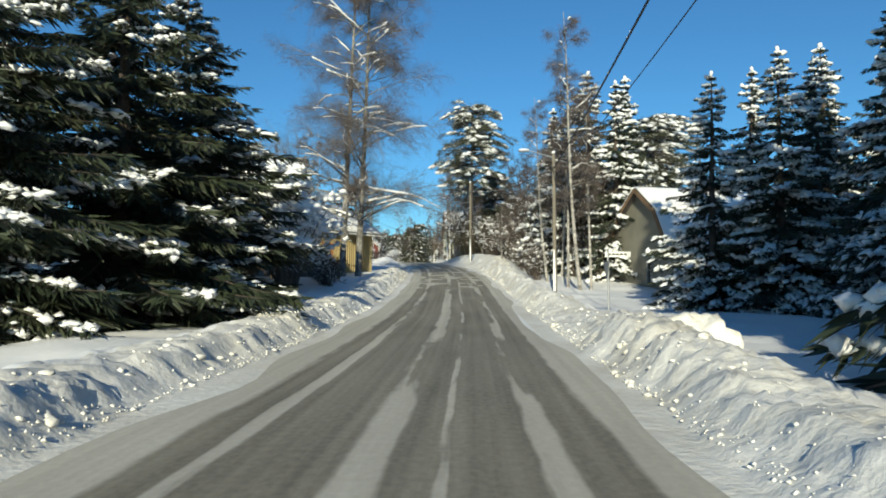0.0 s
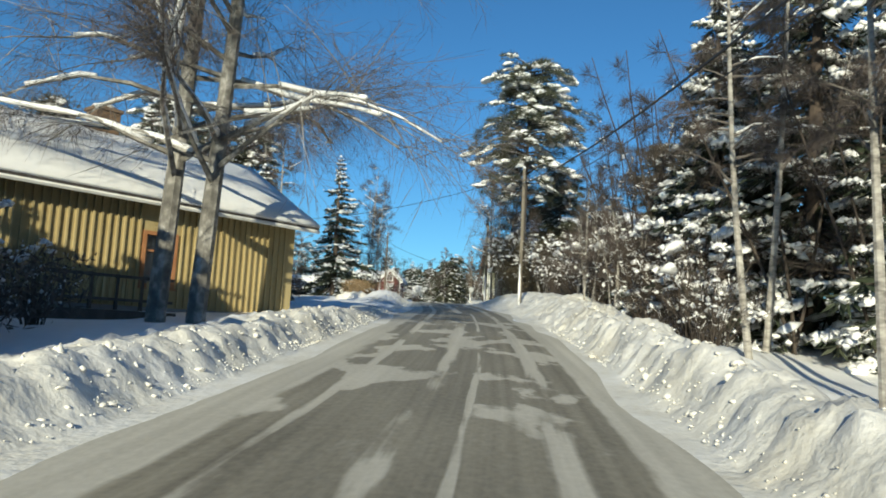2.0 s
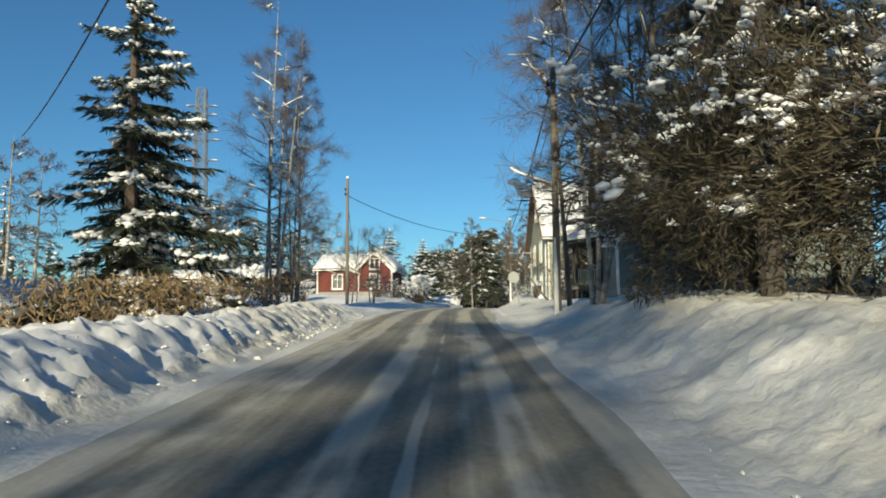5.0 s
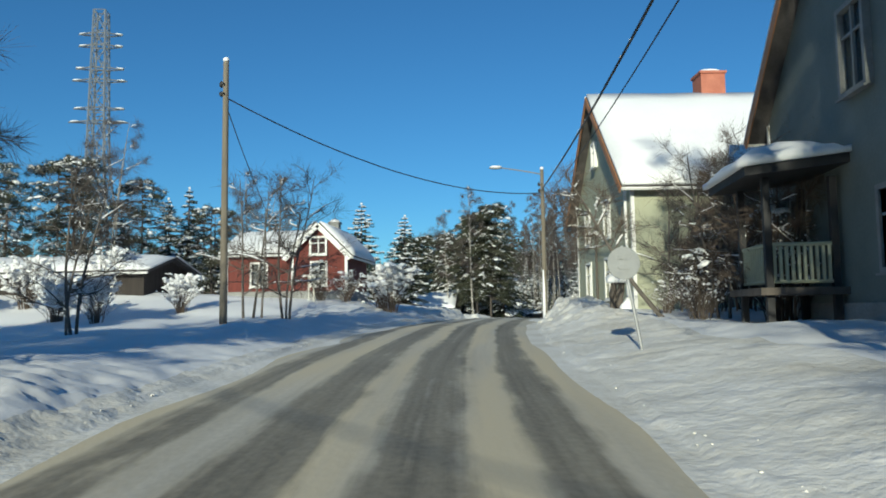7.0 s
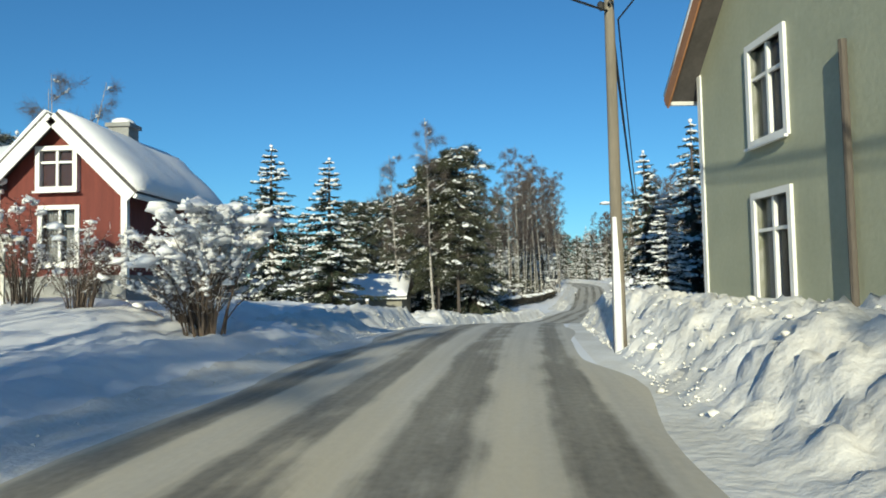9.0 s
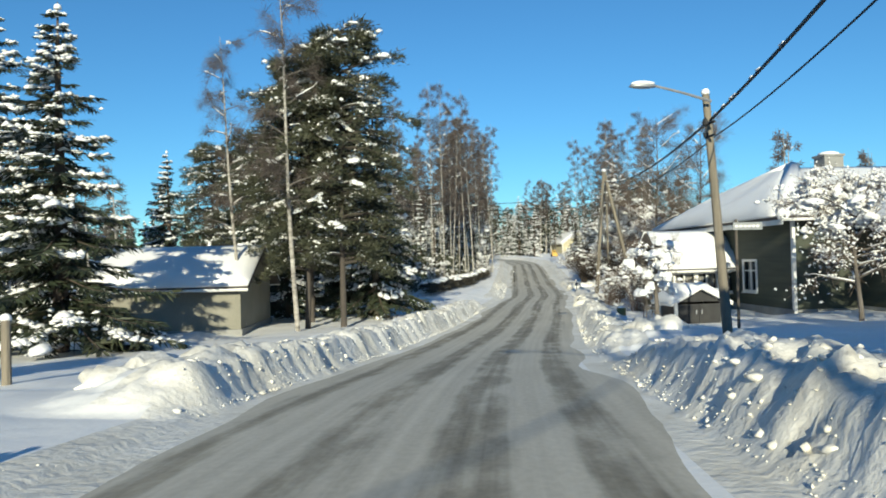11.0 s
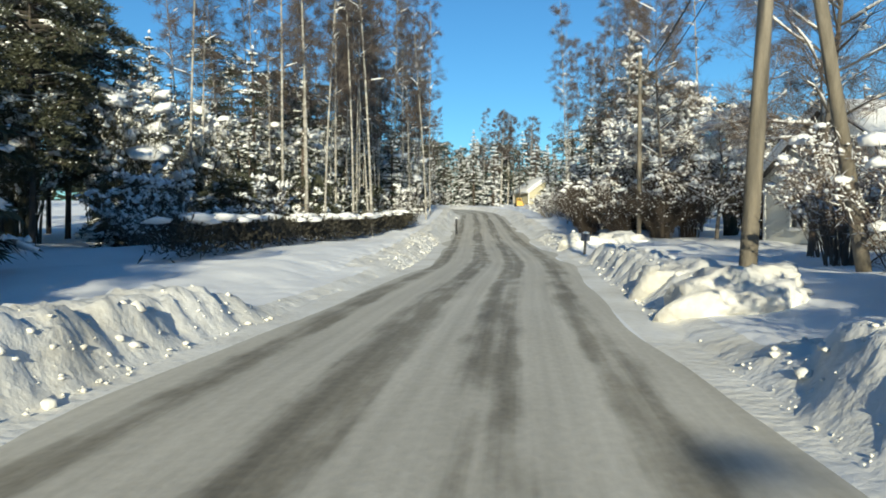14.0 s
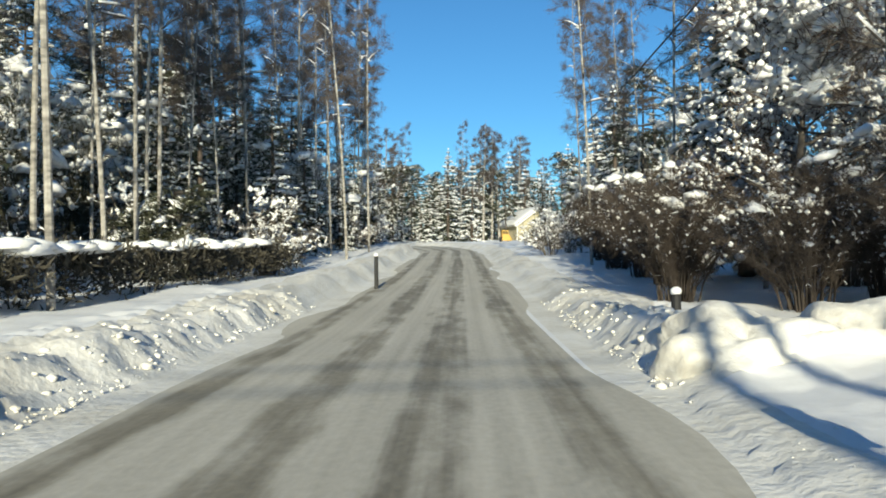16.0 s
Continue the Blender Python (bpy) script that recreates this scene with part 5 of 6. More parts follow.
# ---- buildings ----
def wall_panel(geo, width, height, thick, openings, gable=0.0, apex=0.5, knee=None):
    """A wall in its own x (along) and z, thickness to +y, with openings (x0, z0, x1, z1) cut through, and a gable on top."""
    xs = sorted({0.0, width, *[o[0] for o in openings], *[o[2] for o in openings]})
    zs = sorted({0.0, height, *[o[1] for o in openings], *[o[3] for o in openings]})
    verts, index, faces = [], {}, []

    def at(i, k, back):
        key = (i, k, back)
        if key not in index:
            index[key] = len(verts)
            verts.append((xs[i], thick if back else 0.0, zs[k]))
        return index[key]

    full = {(i, k) for i in range(len(xs) - 1) for k in range(len(zs) - 1)
            if not any(o[0] < (xs[i] + xs[i + 1]) / 2 < o[2] and o[1] < (zs[k] + zs[k + 1]) / 2 < o[3] for o in openings)}
    for i, k in full:
        faces.append((at(i, k, 0), at(i + 1, k, 0), at(i + 1, k + 1, 0), at(i, k + 1, 0)))
        faces.append((at(i, k + 1, 1), at(i + 1, k + 1, 1), at(i + 1, k, 1), at(i, k, 1)))
        for (di, dk), (p, q) in (((-1, 0), ((i, k + 1), (i, k))), ((1, 0), ((i + 1, k), (i + 1, k + 1))), ((0, -1), ((i, k), (i + 1, k))), ((0, 1), ((i + 1, k + 1), (i, k + 1)))):
            if (i + di, k + dk) not in full and not (gable and k + dk == len(zs) - 1):
                faces.append((at(*p, 0), at(*p, 1), at(*q, 1), at(*q, 0)))
    if gable:
        n = len(zs) - 1
        ax = width * apex
        last = len(xs) - 1
        line = [(ax, height + gable)] if not knee else [(width - knee[0], height + knee[1]), (ax, height + gable), (knee[0], height + knee[1])]
        f = [len(verts) + k for k in range(len(line))]
        b = [q + len(line) for q in f]
        verts += [(px, 0.0, pz) for px, pz in line] + [(px, thick, pz) for px, pz in line]
        faces.append(tuple([at(i, n, 0) for i in range(last + 1)] + f))
        faces.append(tuple([at(i, n, 1) for i in range(last, -1, -1)] + b[::-1]))
        fr, bk = [at(last, n, 0)] + f + [at(0, n, 0)], [at(last, n, 1)] + b + [at(0, n, 1)]
        for k in range(len(fr) - 1):
            faces.append((fr[k], bk[k], bk[k + 1], fr[k + 1]))
    geo.add(verts, faces)


def place(ob, x, y, z, yaw):
    ob.matrix_basis = pose(x, y, z, 0, 0, yaw)
    return ob


def window(parent, x, z, w, h, depth=0.0, frame_mat=WHITE_PAINT, mullions=1, rails=1, curtain=True, name="window", trim=0.1):
    """A casement window in the wall's own frame: surround, bars, pane and curtain."""
    t = trim
    g = Geo()
    wall_panel(g, w + 2 * t, h + 2 * t, 0.15, [(t, t, t + w, t + h)])
    g.v = [v + (x - t, -0.05, z - t) for v in g.v]
    win = part(name, g, frame_mat, parent)
    g = Geo()
    g.box((x - t - .03, -0.11, z - t - 0.04), (x + w + t + .03, -0.052, z - t))
    part("sill", g, frame_mat, win)
    for k in range(1, mullions + 1):
        c = x + w * k / (mullions + 1)
        g = Geo()
        g.box((c - 0.03, 0.0, z), (c + 0.03, 0.06, z + h))
        part("glazing_bar", g, frame_mat, win)
    for k in range(1, rails + 1):
        c = z + h * (0.68 if rails == 1 else k / (rails + 1))
        g = Geo()
        g.box((x, 0.005, c - 0.025), (x + w, 0.055, c + 0.025))
        part("glazing_bar", g, frame_mat, win)
    p = Geo()
    p.box((x, 0.07, z), (x + w, 0.085, z + h))
    part("pane", p, GLASS, win)
    if curtain:
        n = 10
        for side in (0, 1):
            c = Geo()
            cw = w * 0.4
            x0 = x if side == 0 else x + w - cw
            zz = [(x0 + cw * k / n, 0.16 + 0.02 * (k % 2), q) for q in (z, z + h) for k in range(n + 1)]
            c.add(zz, [(k, k + 1, n + 2 + k, n + 1 + k) for k in range(n)])
            part("curtain", c, CURTAIN, win)
    return win


def snow_slab(geo, quad, thick, rng, nx=14, ny=7, edge=0.5):
    """Snow on a roof plane given by four corners, rounded at its edges, uneven on top."""
    q = np.array(quad, float)
    a = np.linspace(0, 1, nx + 1)
    b = np.linspace(0, 1, ny + 1)
    A, B = np.meshgrid(a, b, indexing="ij")
    base = ((1 - A) * (1 - B))[..., None] * q[0] + (A * (1 - B))[..., None] * q[1] + (A * B)[..., None] * q[2] + ((1 - A) * B)[..., None] * q[3]
    up = unit(np.cross(q[1] - q[0], q[3] - q[0]))
    if up[2] < 0:
        up = -up
    lift = np.minimum(1, np.minimum(np.minimum(A, 1 - A) * nx * edge + 0.25, np.minimum(B, 1 - B) * ny * edge + 0.25)) * thick
    lift = lift * (1 + 0.3 * (rng.random(A.shape) - 0.5))
    top = base + up * lift[..., None]
    r, c = nx + 1, ny + 1
    f = [(i * c + j, (i + 1) * c + j, (i + 1) * c + j + 1, i * c + j + 1) for i in range(nx) for j in range(ny)]
    v = np.concatenate([top.reshape(-1, 3), base.reshape(-1, 3)])
    o = r * c
    f2 = [tuple(o + k for k in q4[::-1]) for q4 in f]
    rim = [i * c for i in range(r)] + [(r - 1) * c + j for j in range(1, c)] + [i * c + c - 1 for i in range(r - 2, -1, -1)] + [j for j in range(c - 2, 0, -1)]
    sides = [(rim[k], rim[(k + 1) % len(rim)], o + rim[(k + 1) % len(rim)], o + rim[k]) for k in range(len(rim))]
    geo.add(v, f + f2 + [s[::-1] for s in sides])


def gable_house(name, label, x, y, z, yaw, w, d, eave, ridge, wall_mat, wins=(), side_wins=(), over=0.45, trim_mat=WHITE_PAINT, snow=0.35, chimney=None, chim_mat=BRICK_RED, far_wins=(), fascia=None, apex=0.5, hip=0.0, win_mat=WHITE_PAINT, knee=None, holes=()):
    """A house with its gable wall along local x (0..w) at local y 0, and depth d to +y; the ridge runs along y."""
    root = thing(name, label, "house")
    rng = np.random.default_rng(int(abs(x * 7 + y)))
    t = 0.2
    spec = [("gable", Matrix.Identity(4), w, wins, 0.02 if hip else ridge - eave), ("back", pose(w, d, 0, 0, 0, 180), w, (), ridge - eave), ("side", pose(0, d, 0, 0, 0, -90), d, far_wins, 0), ("side", pose(w, 0, 0, 0, 0, 90), d, side_wins, 0)]
    for nm, m, width, ws, gab in spec:
        g = Geo()
        inset = 0 if gab else t
        if gab:
            wall_panel(g, width, eave, t, [(q[0], q[1], q[0] + q[2], q[1] + q[3]) for q in ws if q[1] + q[3] <= eave + .01] + (list(holes) if nm == "gable" else []), gab, apex if nm == "gable" else 1 - apex, knee)
        else:
            wall_panel(g, width - 2 * t, eave, t, [(q[0] - t, q[1], q[0] + q[2] - t, q[1] + q[3]) for q in ws])
        wl = part("wall", g, wall_mat, root)
        wl.matrix_basis = m @ Matrix.Translation((0 if gab else t, 0, 0))
        for q in ws:
            high = q[1] + q[3] > eave + .01
            win = window(root, q[0] - (0 if gab else t), q[1], q[2], q[3], mullions=q[4] if len(q) > 4 else 1, curtain=not high, frame_mat=win_mat)
            win.matrix_basis = wl.matrix_basis @ Matrix.Translation((0, -0.1 if high else 0, 0))
    g = Geo()
    g.box((-0.06, -0.06, -1.2), (w + 0.06, d + 0.06, 0.28))
    part("plinth", g, PLINTH, root)
    # roof: two slopes
    g, s = Geo(), Geo()
    ax = w * apex
    fg = Geo()
    planes = [(0.0, -1, 0.0, eave, ax, ridge, over), (w, 1, w, eave, ax, ridge, over)]
    if knee:
        kz = eave + knee[1]
        planes = [(0, -1, 0.0, eave, knee[0], kz, over * 0.5), (0, -1, knee[0], kz, ax, ridge, 0.12), (w, 1, w, eave, w - knee[0], kz, over * 0.5), (w, 1, w - knee[0], kz, ax, ridge, 0.12)]
    ridge0 = ridge
    for x0, sgn, lx, lz, hx, ridge, out in planes:
        run = abs(lx - hx)
        slope = (ridge - lz) / run
        ex = lx + sgn * out
        ez = lz - slope * out
        n = unit((sgn * slope, 0, 1))
        a, b, c, e = (hx, hip - over, ridge), (hx, d + over, ridge), (ex, d + over, ez), (ex, -over, ez)
        lo = np.array([a, b, c, e]) + n * 0.02
        hi = lo + n * 0.14
        g.add(np.concatenate([lo, hi]), [(0, 1, 2, 3), (7, 6, 5, 4), (0, 4, 5, 1), (1, 5, 6, 2), (2, 6, 7, 3), (3, 7, 4, 0)])
        s = Geo()
        snow_slab(s, [hi[0] + n * .005, hi[1] + n * .005, hi[2] + n * .005, hi[3] + n * .005], snow, rng)
        part("roof_snow", s, SNOW, root, "thick blanket of snow on the roof", True)
        if hip:
            if sgn > 0:
                hn = unit((0, -(ridge - ez) / hip, 1))
                tri = np.array([(ax, hip - over, ridge), (-over, -over, ez), (w + over, -over, ez)]) + hn * 0.03
                g.add(np.concatenate([tri, tri + hn * 0.13]), [(2, 1, 0), (3, 4, 5), (1, 2, 5, 4), (0, 1, 4, 3), (2, 0, 3, 5)])
                s = Geo()
                snow_slab(s, [tri[1] + hn * .135, tri[2] + hn * .135, tri[0] + hn * .135 + (.02, 0, 0), tri[0] + hn * .135 - (.02, 0, 0)], snow, rng, edge=1.0)
                part("roof_snow", s, SNOW, root, "thick blanket of snow on the roof", True)
                fg.box((-over, -over - .02, ez - .16), (w + over, -over, ez + 0.03))
            gut = Geo()
            gut.tube([(ex + sgn * .05, -over, ez + .02), (ex + sgn * .05, d + over, ez + .02)], [0.06, 0.06], 6)
            part("gutter", gut, trim_mat, root)
            continue
        lo2, hi2 = np.array([a, e]) - n * 0.16, np.array([a, e]) + n * 0.1
        fv = np.concatenate([lo2, hi2])
        fg.add(np.concatenate([fv + (0, -0.03, 0), fv + (0, 0.0, 0)]) - (0, 0.003, 0), [(0, 1, 3, 2), (4, 6, 7, 5), (0, 4, 5, 1), (2, 3, 7, 6), (1, 5, 7, 3), (0, 2, 6, 4)])
        if lz == eave:
            gut = Geo()
            gut.tube([(ex + sgn * .05, -over, ez + .02), (ex + sgn * .05, d + over, ez + .02)], [0.06, 0.06], 6)
            part("gutter", gut, trim_mat, root)
    if hip:
        for sx in (-1, 1):
            ex = ax + sx * (w / 2 + over)
            rs = Geo()
            rs.tube([(ex, -over, eave - 0.1), ((ex + ax) / 2, hip / 2 - over, (eave + ridge0) / 2 + 0.12), (ax, hip - over, ridge0 + 0.2)], [0.22, 0.34, 0.36], 8)
            part("ridge_snow", rs, SNOW, root, "", True)
    part("roof", g, ROOFING, root)
    part("bargeboard", fg, fascia or trim_mat, root)
    for cx in (0.0, w):
        cb = Geo()
        cb.box((cx - 0.07, -0.03, 0.0), (cx + 0.07, 0.09, eave - 0.02))
        part("corner_board", cb, trim_mat, root)
    if chimney:
        cx, cy, cw, top = chimney
        g = Geo()
        g.box((cx - cw, cy - cw, eave), (cx + cw, cy + cw, top))
        g.box((cx - cw - .06, cy - cw - .06, top), (cx + cw + .06, cy + cw + .06, top + 0.1))
        ch = part("chimney", g, chim_mat, root)
        g = Geo()
        lump(g, (cx, cy, top + 0.12), (cw * 1.1, cw * 1.1, 0.16), rng, BALL2, 0.08)
        part("snow", g, SNOW, ch, "", True)
    root.matrix_basis = pose(x, y, z, 0, 0, yaw)
    return root


# grey house beside the spruces: gable towards the road, gambrel-like steep roof
gable_house("grey_house", "old grey rendered house with a steep double-pitched snowy roof", 11.6, 50.2, 0.95, -76, 7.7, 11, 2.9, 7.0, GREY_WALL, [(4.6, 1.0, 0.6, 1.25, 0)], [(1.5, 1.0, 0.9, 1.2), (5, 1.0, 0.9, 1.2)],
            fascia=DULL_TRIM, snow=0.28, chimney=(4.1, 6.0, 0.45, 7.6), chim_mat=PLINTH, knee=(1.5, 2.5), win_mat=PLINTH)
# pale green house with the red chimney
gable_house("green_house", "two-storey pale green wooden house with white window frames", -0.25, 131.0, 6.15, -83.5, 9.7, 11.5, 4.75, 9.0, GREEN_WALL,
            [(1.9, 0.75, 0.95, 1.5, 1), (5.6, 0.75, 0.95, 1.5, 1), (1.9, 3.15, 0.95, 1.4, 1), (5.6, 3.15, 0.95, 1.4, 1), (4.1, 6.3, 0.5, 0.9, 0)], [(2.4, 0.9, 1.1, 1.3, 1), (6.5, 0.9, 1.1, 1.3, 1)],
            fascia=TRIM_ORANGE, snow=0.4, chimney=(4.6, 4.8, 0.5, 10.0))
# grey-green house with the veranda
gable_house("veranda_house", "tall grey-green wooden house with brown bargeboards", 3.5, 115.4, 6.3, -90, 9.6, 11, 4.9, 9.4, BLUE_WALL, [(4.6, 4.35, 0.95, 1.6, 1), (1.4, 1.2, 0.8, 1.5, 1), (5.6, 0.9, 1.1, 1.4, 1)], [(3, 1.0, 1.1, 1.3, 1)],
            fascia=TRIM_ORANGE, snow=0.35, win_mat=PLINTH)
# yellow house
gable_house("yellow_house", "low yellow wooden house with vertical battens, half in shade", -17.8, 48.05, 2.55, -36.1, 7.0, 11.5, 3.25, 5.3, YELLOW_WOOD, [], [(6.6, 0.9, 0.8, 1.3, 0)], over=0.5, snow=0.3, win_mat=TRIM_ORANGE, chimney=(3.5, 6.7, 0.36, 6.1), chim_mat=DULL_TRIM)
# red cottage with a cross gable
gable_house("red_cottage", "red-ochre wooden cottage with white window frames", -15.0, 133.2, 7.3, 0, 2.9, 5.0, 2.3, 3.75, RED_WALL, [(1.05, 2.25, 0.75, 0.8, 1), (1.05, 0.6, 0.75, 1.15, 1)], over=0.35, snow=0.28, chimney=(1.7, 2.3, 0.26, 4.05), chim_mat=PLINTH)
gable_house("red_cottage_wing", "red-ochre cottage wing with a snowy roof slope", -18.7, 138.8, 7.3, -90, 5.4, 3.62, 2.3, 3.6, RED_WALL, [], [(1.4, 0.6, 0.8, 1.15, 1)], over=0.3, snow=0.28)
# sheds
gable_house("garden_shed", "low grey shed with a snow-covered roof", -15.6, 173.6, 4.6, -90, 6.0, 5.6, 2.0, 3.4, GREY_WALL, [(1.2, 0.9, 0.6, 0.7, 0)], snow=0.35, over=0.4)
gable_house("brown_outbuilding", "long dark brown outbuilding with snow on its roof", -32.5, 135.0, 6.0, -90, 5.0, 11, 2.6, 3.3, DEEP_BROWN, [(3.4, 1.0, 0.7, 0.9, 0)], [(8.6, 1.0, 0.8, 0.8, 0)], snow=0.32)
gable_house("flat_shed", "low dark shed with a thick snow roof", -16.3, 93.0, 4.0, 90, 4.5, 9, 1.7, 2.3, DARK_WALL, [], snow=0.4)
gable_house("hidden_house", "house with a broad snow roof behind the trees", 8.9, 91.0, 4.9, -88, 7.4, 12, 4.7, 7.5, DARK_WALL, [(2.6, 1.0, 1.0, 1.3)], [(2.0, 2.6, 1.0, 1.2), (5.5, 2.6, 1.0, 1.2)], snow=0.4)
gable_house("white_house", "pale wooden house on a dark plinth with a snowy roof", 19.6, 203.5, 4.5, -90, 8.5, 9, 3.0, 5.4, PALE_WALL, [(6.2, 0.9, 0.8, 1.3, 0), (2.0, 0.9, 0.8, 1.3, 1)], snow=0.4)
gable_house("cream_house", "cream yellow house at the far bend", 31.0, 300, 7.4, 10, 7, 7, 3.4, 5.8, CREAM_WALL, [(1.0, 0.9, 1, 1.3), (4.6, 0.9, 1, 1.3)], snow=0.3)
# villa with a big roof
gable_house("villa", "dark wooden villa under a broad snow-covered roof", 11.1, 178.3, 4.9, -90, 12.5, 14, 3.9, 6.15, VILLA_WALL, [(3, 0.9, 1.1, 1.2, 1), (8.5, 0.9, 1.1, 1.2, 1)], [(3, .9, 1.1, 1.2, 1)], over=0.7, snow=0.35, hip=4.2, chimney=(6, 5.4, 0.45, 6.9), chim_mat=PLINTH)
gable_house("villa_wing", "gabled wing of the villa under thick snow", 13.6, 162.5, 5.0, 0, 6.2, 5.0, 3.5, 5.4, VILLA_WALL, [(2.4, 1.0, 1.3, 1.3, 1)], over=0.5, snow=0.35)
gable_house("villa_porch", "gabled entrance porch of the villa with snow on its roof", 7.7, 173.2, 4.8, -82, 2.6, 3.6, 2.2, 3.5, VILLA_WALL, [], [(0.3, 0.9, 0.9, 1.2, 1), (1.4, 0.9, 0.9, 1.2, 1), (2.5, 0.9, 0.8, 1.2, 0)], over=0.4, snow=0.3, trim_mat=WHITE_PAINT, fascia=DARK_WALL, holes=[(0.3, 0.75, 2.3, 2.05)])


# ---- poles, wires, signs ----
def wood_pole(label, x, y, top, band=True, lamp=0, lean=(0, 0), r=0.105):
    root = thing("utility_pole", label, "pole", "utility poles")
    z = gz(x, y)
    h = top - z
    g = Geo()
    s = np.linspace(0, 1, 6)
    g.tube(np.stack([lean[0] * s, lean[1] * s, -0.4 + (h + 0.4) * s], 1), r * (1.12 - 0.32 * s), 12)
    part("shaft", g, POLE_WOOD, root, "", True)
    rng = np.random.default_rng(3)
    g = Geo()
    lump(g, (lean[0], lean[1], h + 0.02), (r * 0.95, r * 0.95, 0.1), rng, BALL2, 0.12)
    part("snow_cap", g, SNOW, root, "", True)
    if band:
        g = Geo()
        g.tube([(lean[0] * .02 - .03, -r * 0.55, -0.2), (lean[0] * .1 - .03, -r * 0.55, 1.1), (lean[0] * .22 - .03, -r * 0.5, 2.3)], [r * 0.8, r * 0.72, r * 0.5], 10)
        part("snow_plaster", g, SNOW, root, "snow blown on to the pole", True)
    g = Geo()
    for k, dz in enumerate((0.75, 1.05)):
        g.tube([(lean[0] - 0.02, -0.2, h - dz), (lean[0] - 0.02, 0.2, h - dz)], [0.03, 0.03], 6)
        lump(g, (lean[0] - 0.15, 0, h - dz), (0.07, 0.07, 0.12), rng)
    part("clamp", g, CABLE, root)
    if lamp:
        g = Geo()
        g.tube([(lean[0], 0, h - 0.25), (lean[0] + lamp * 0.5, 0, h - 0.05), (lean[0] + lamp, 0, h + 0.12)], [0.035, 0.03, 0.028], 6)
        part("lamp_arm", g, STEEL, root)
        g = Geo()
        sg = 1 if lamp > 0 else -1
        lump(g, (lean[0] + lamp + sg * 0.3, 0, h + 0.12), (0.34, 0.12, 0.08), rng, BALL2, 0.02, 0.0)
        part("lamp_head", g, STEEL, root, "grey street lamp head", True)
        g = Geo()
        lump(g, (lean[0] + lamp + sg * 0.3, 0, h + 0.18), (0.3, 0.1, 0.07), rng, BALL2, 0.06, 0.0)
        part("lamp_snow", g, SNOW, root, "", True)
    root.matrix_basis = pose(x, y, z)
    return root


wood_pole("wooden utility pole with a street lamp and snow-plastered foot", 5.9, 39.3, 9.0, True, -1.3)
wood_pole("wooden utility pole standing in the snowbank", 2.57, 72.76, 12.4)
wood_pole("thin wooden utility pole among bare trees", 0.4, 95, 13.4, True, 0, (0, 0), 0.11)
wood_pole("wooden pole with a street lamp by the green house", -1.9, 130.6, 13.15, True, -1.9)
wood_pole("leaning wooden pole with a snowy street lamp", 3.95, 155.5, 11.15, False, -1.3, (-0.25, 0.3))
wood_pole("tall plain wooden pole in the field", -11.85, 117.0, 14.25, False)


def a_pole():
    root = thing("braced_pole", "two-legged wooden pole leaning together at the top", "pole")
    z = gz(8.4, 184.4)
    for nm, foot in (("leg", (0.15, 0, -0.3)), ("leg", (3.3, 1.6, -0.3))):
        g = Geo()
        g.tube([foot, (1.09, 0.8, 8.25)], [0.135, 0.095], 10)
        part(nm, g, POLE_WOOD, root, "", True)
    rng = np.random.default_rng(9)
    g = Geo()
    lump(g, (1.09, 0.8, 8.28), (0.14, 0.14, 0.12), rng, BALL2, 0.1)
    part("snow_cap", g, SNOW, root, "", True)
    root.matrix_basis = pose(8.2, 184.4, z)


a_pole()
wood_pole("dark wooden pole among the roadside trees", 15.6, 207.5, 13.5, False)


def wire(name, label, a, b, sag, r=0.02, snowy=False):
    a, b = np.array(a, float), np.array(b, float)
    t = np.linspace(0, 1, 28)
    pts = a + (b - a) * t[:, None] - np.array([0, 0, 1.0]) * (sag * 4 * t * (1 - t))[:, None]
    g = Geo()
    g.tube(pts, np.full(28, r), 5)
    ob = part(name, g, CABLE)
    tagged(ob, label, "cable", "overhead cables")
    if snowy:
        rng = np.random.default_rng(2)
        g = Geo()
        for k in range(26):
            q = rng.random()
            p = a + (b - a) * q - np.array([0, 0, sag * 4 * q * (1 - q)])
            lump(g, p + (0, 0, 0.03), (0.035, 0.03, 0.035), rng)
            lump(g, p + (0, 0.06, 0.03), (0.025, 0.09, 0.03), rng, BALL1, 0.3, 0.0)
        part("snow", g, TREE_SNOW, ob, "", True)


CHAIN = [(3.0, -8, 8.7), (5.85, 39.3, 8.1), (2.5, 72.76, 11.5), (0.35, 95, 12.6), (-1.9, 130.6, 12.2), (3.75, 155.7, 10.5), (9.3, 184.9, 12.2), (15.6, 207.5, 12.6), (24, 250, 15)]
for k, (a, b) in enumerate(zip(CHAIN, CHAIN[1:])):
    wire("cable", "thick black overhead cable between the poles", a, b, 0.5, 0.032, True)
    wire("cable", "thin black overhead cable between the poles", (a[0] + (0.15 if k else 1.2), a[1], a[2] - 0.35), (b[0] + 0.15, b[1], b[2] - 0.35), 0.65, 0.016)
wire("cable", "sagging cable crossing the road to the field pole", (-11.85, 117, 13.1), (-1.9, 130.6, 12.0), 0.9, 0.022)
wire("cable", "cable running down to the red cottage", (-11.85, 117, 12.9), (-15.2, 133.4, 9.6), 0.5, 0.016)
wire("cable", "upper cable of a pair crossing above the road", (-12.5, 186, 11.1), (9.2, 185.2, 11.1), 0.15, 0.02)
wire("cable", "lower cable of a pair crossing above the road", (-12.5, 186, 10.65), (9.2, 185.2, 10.65), 0.15, 0.02)
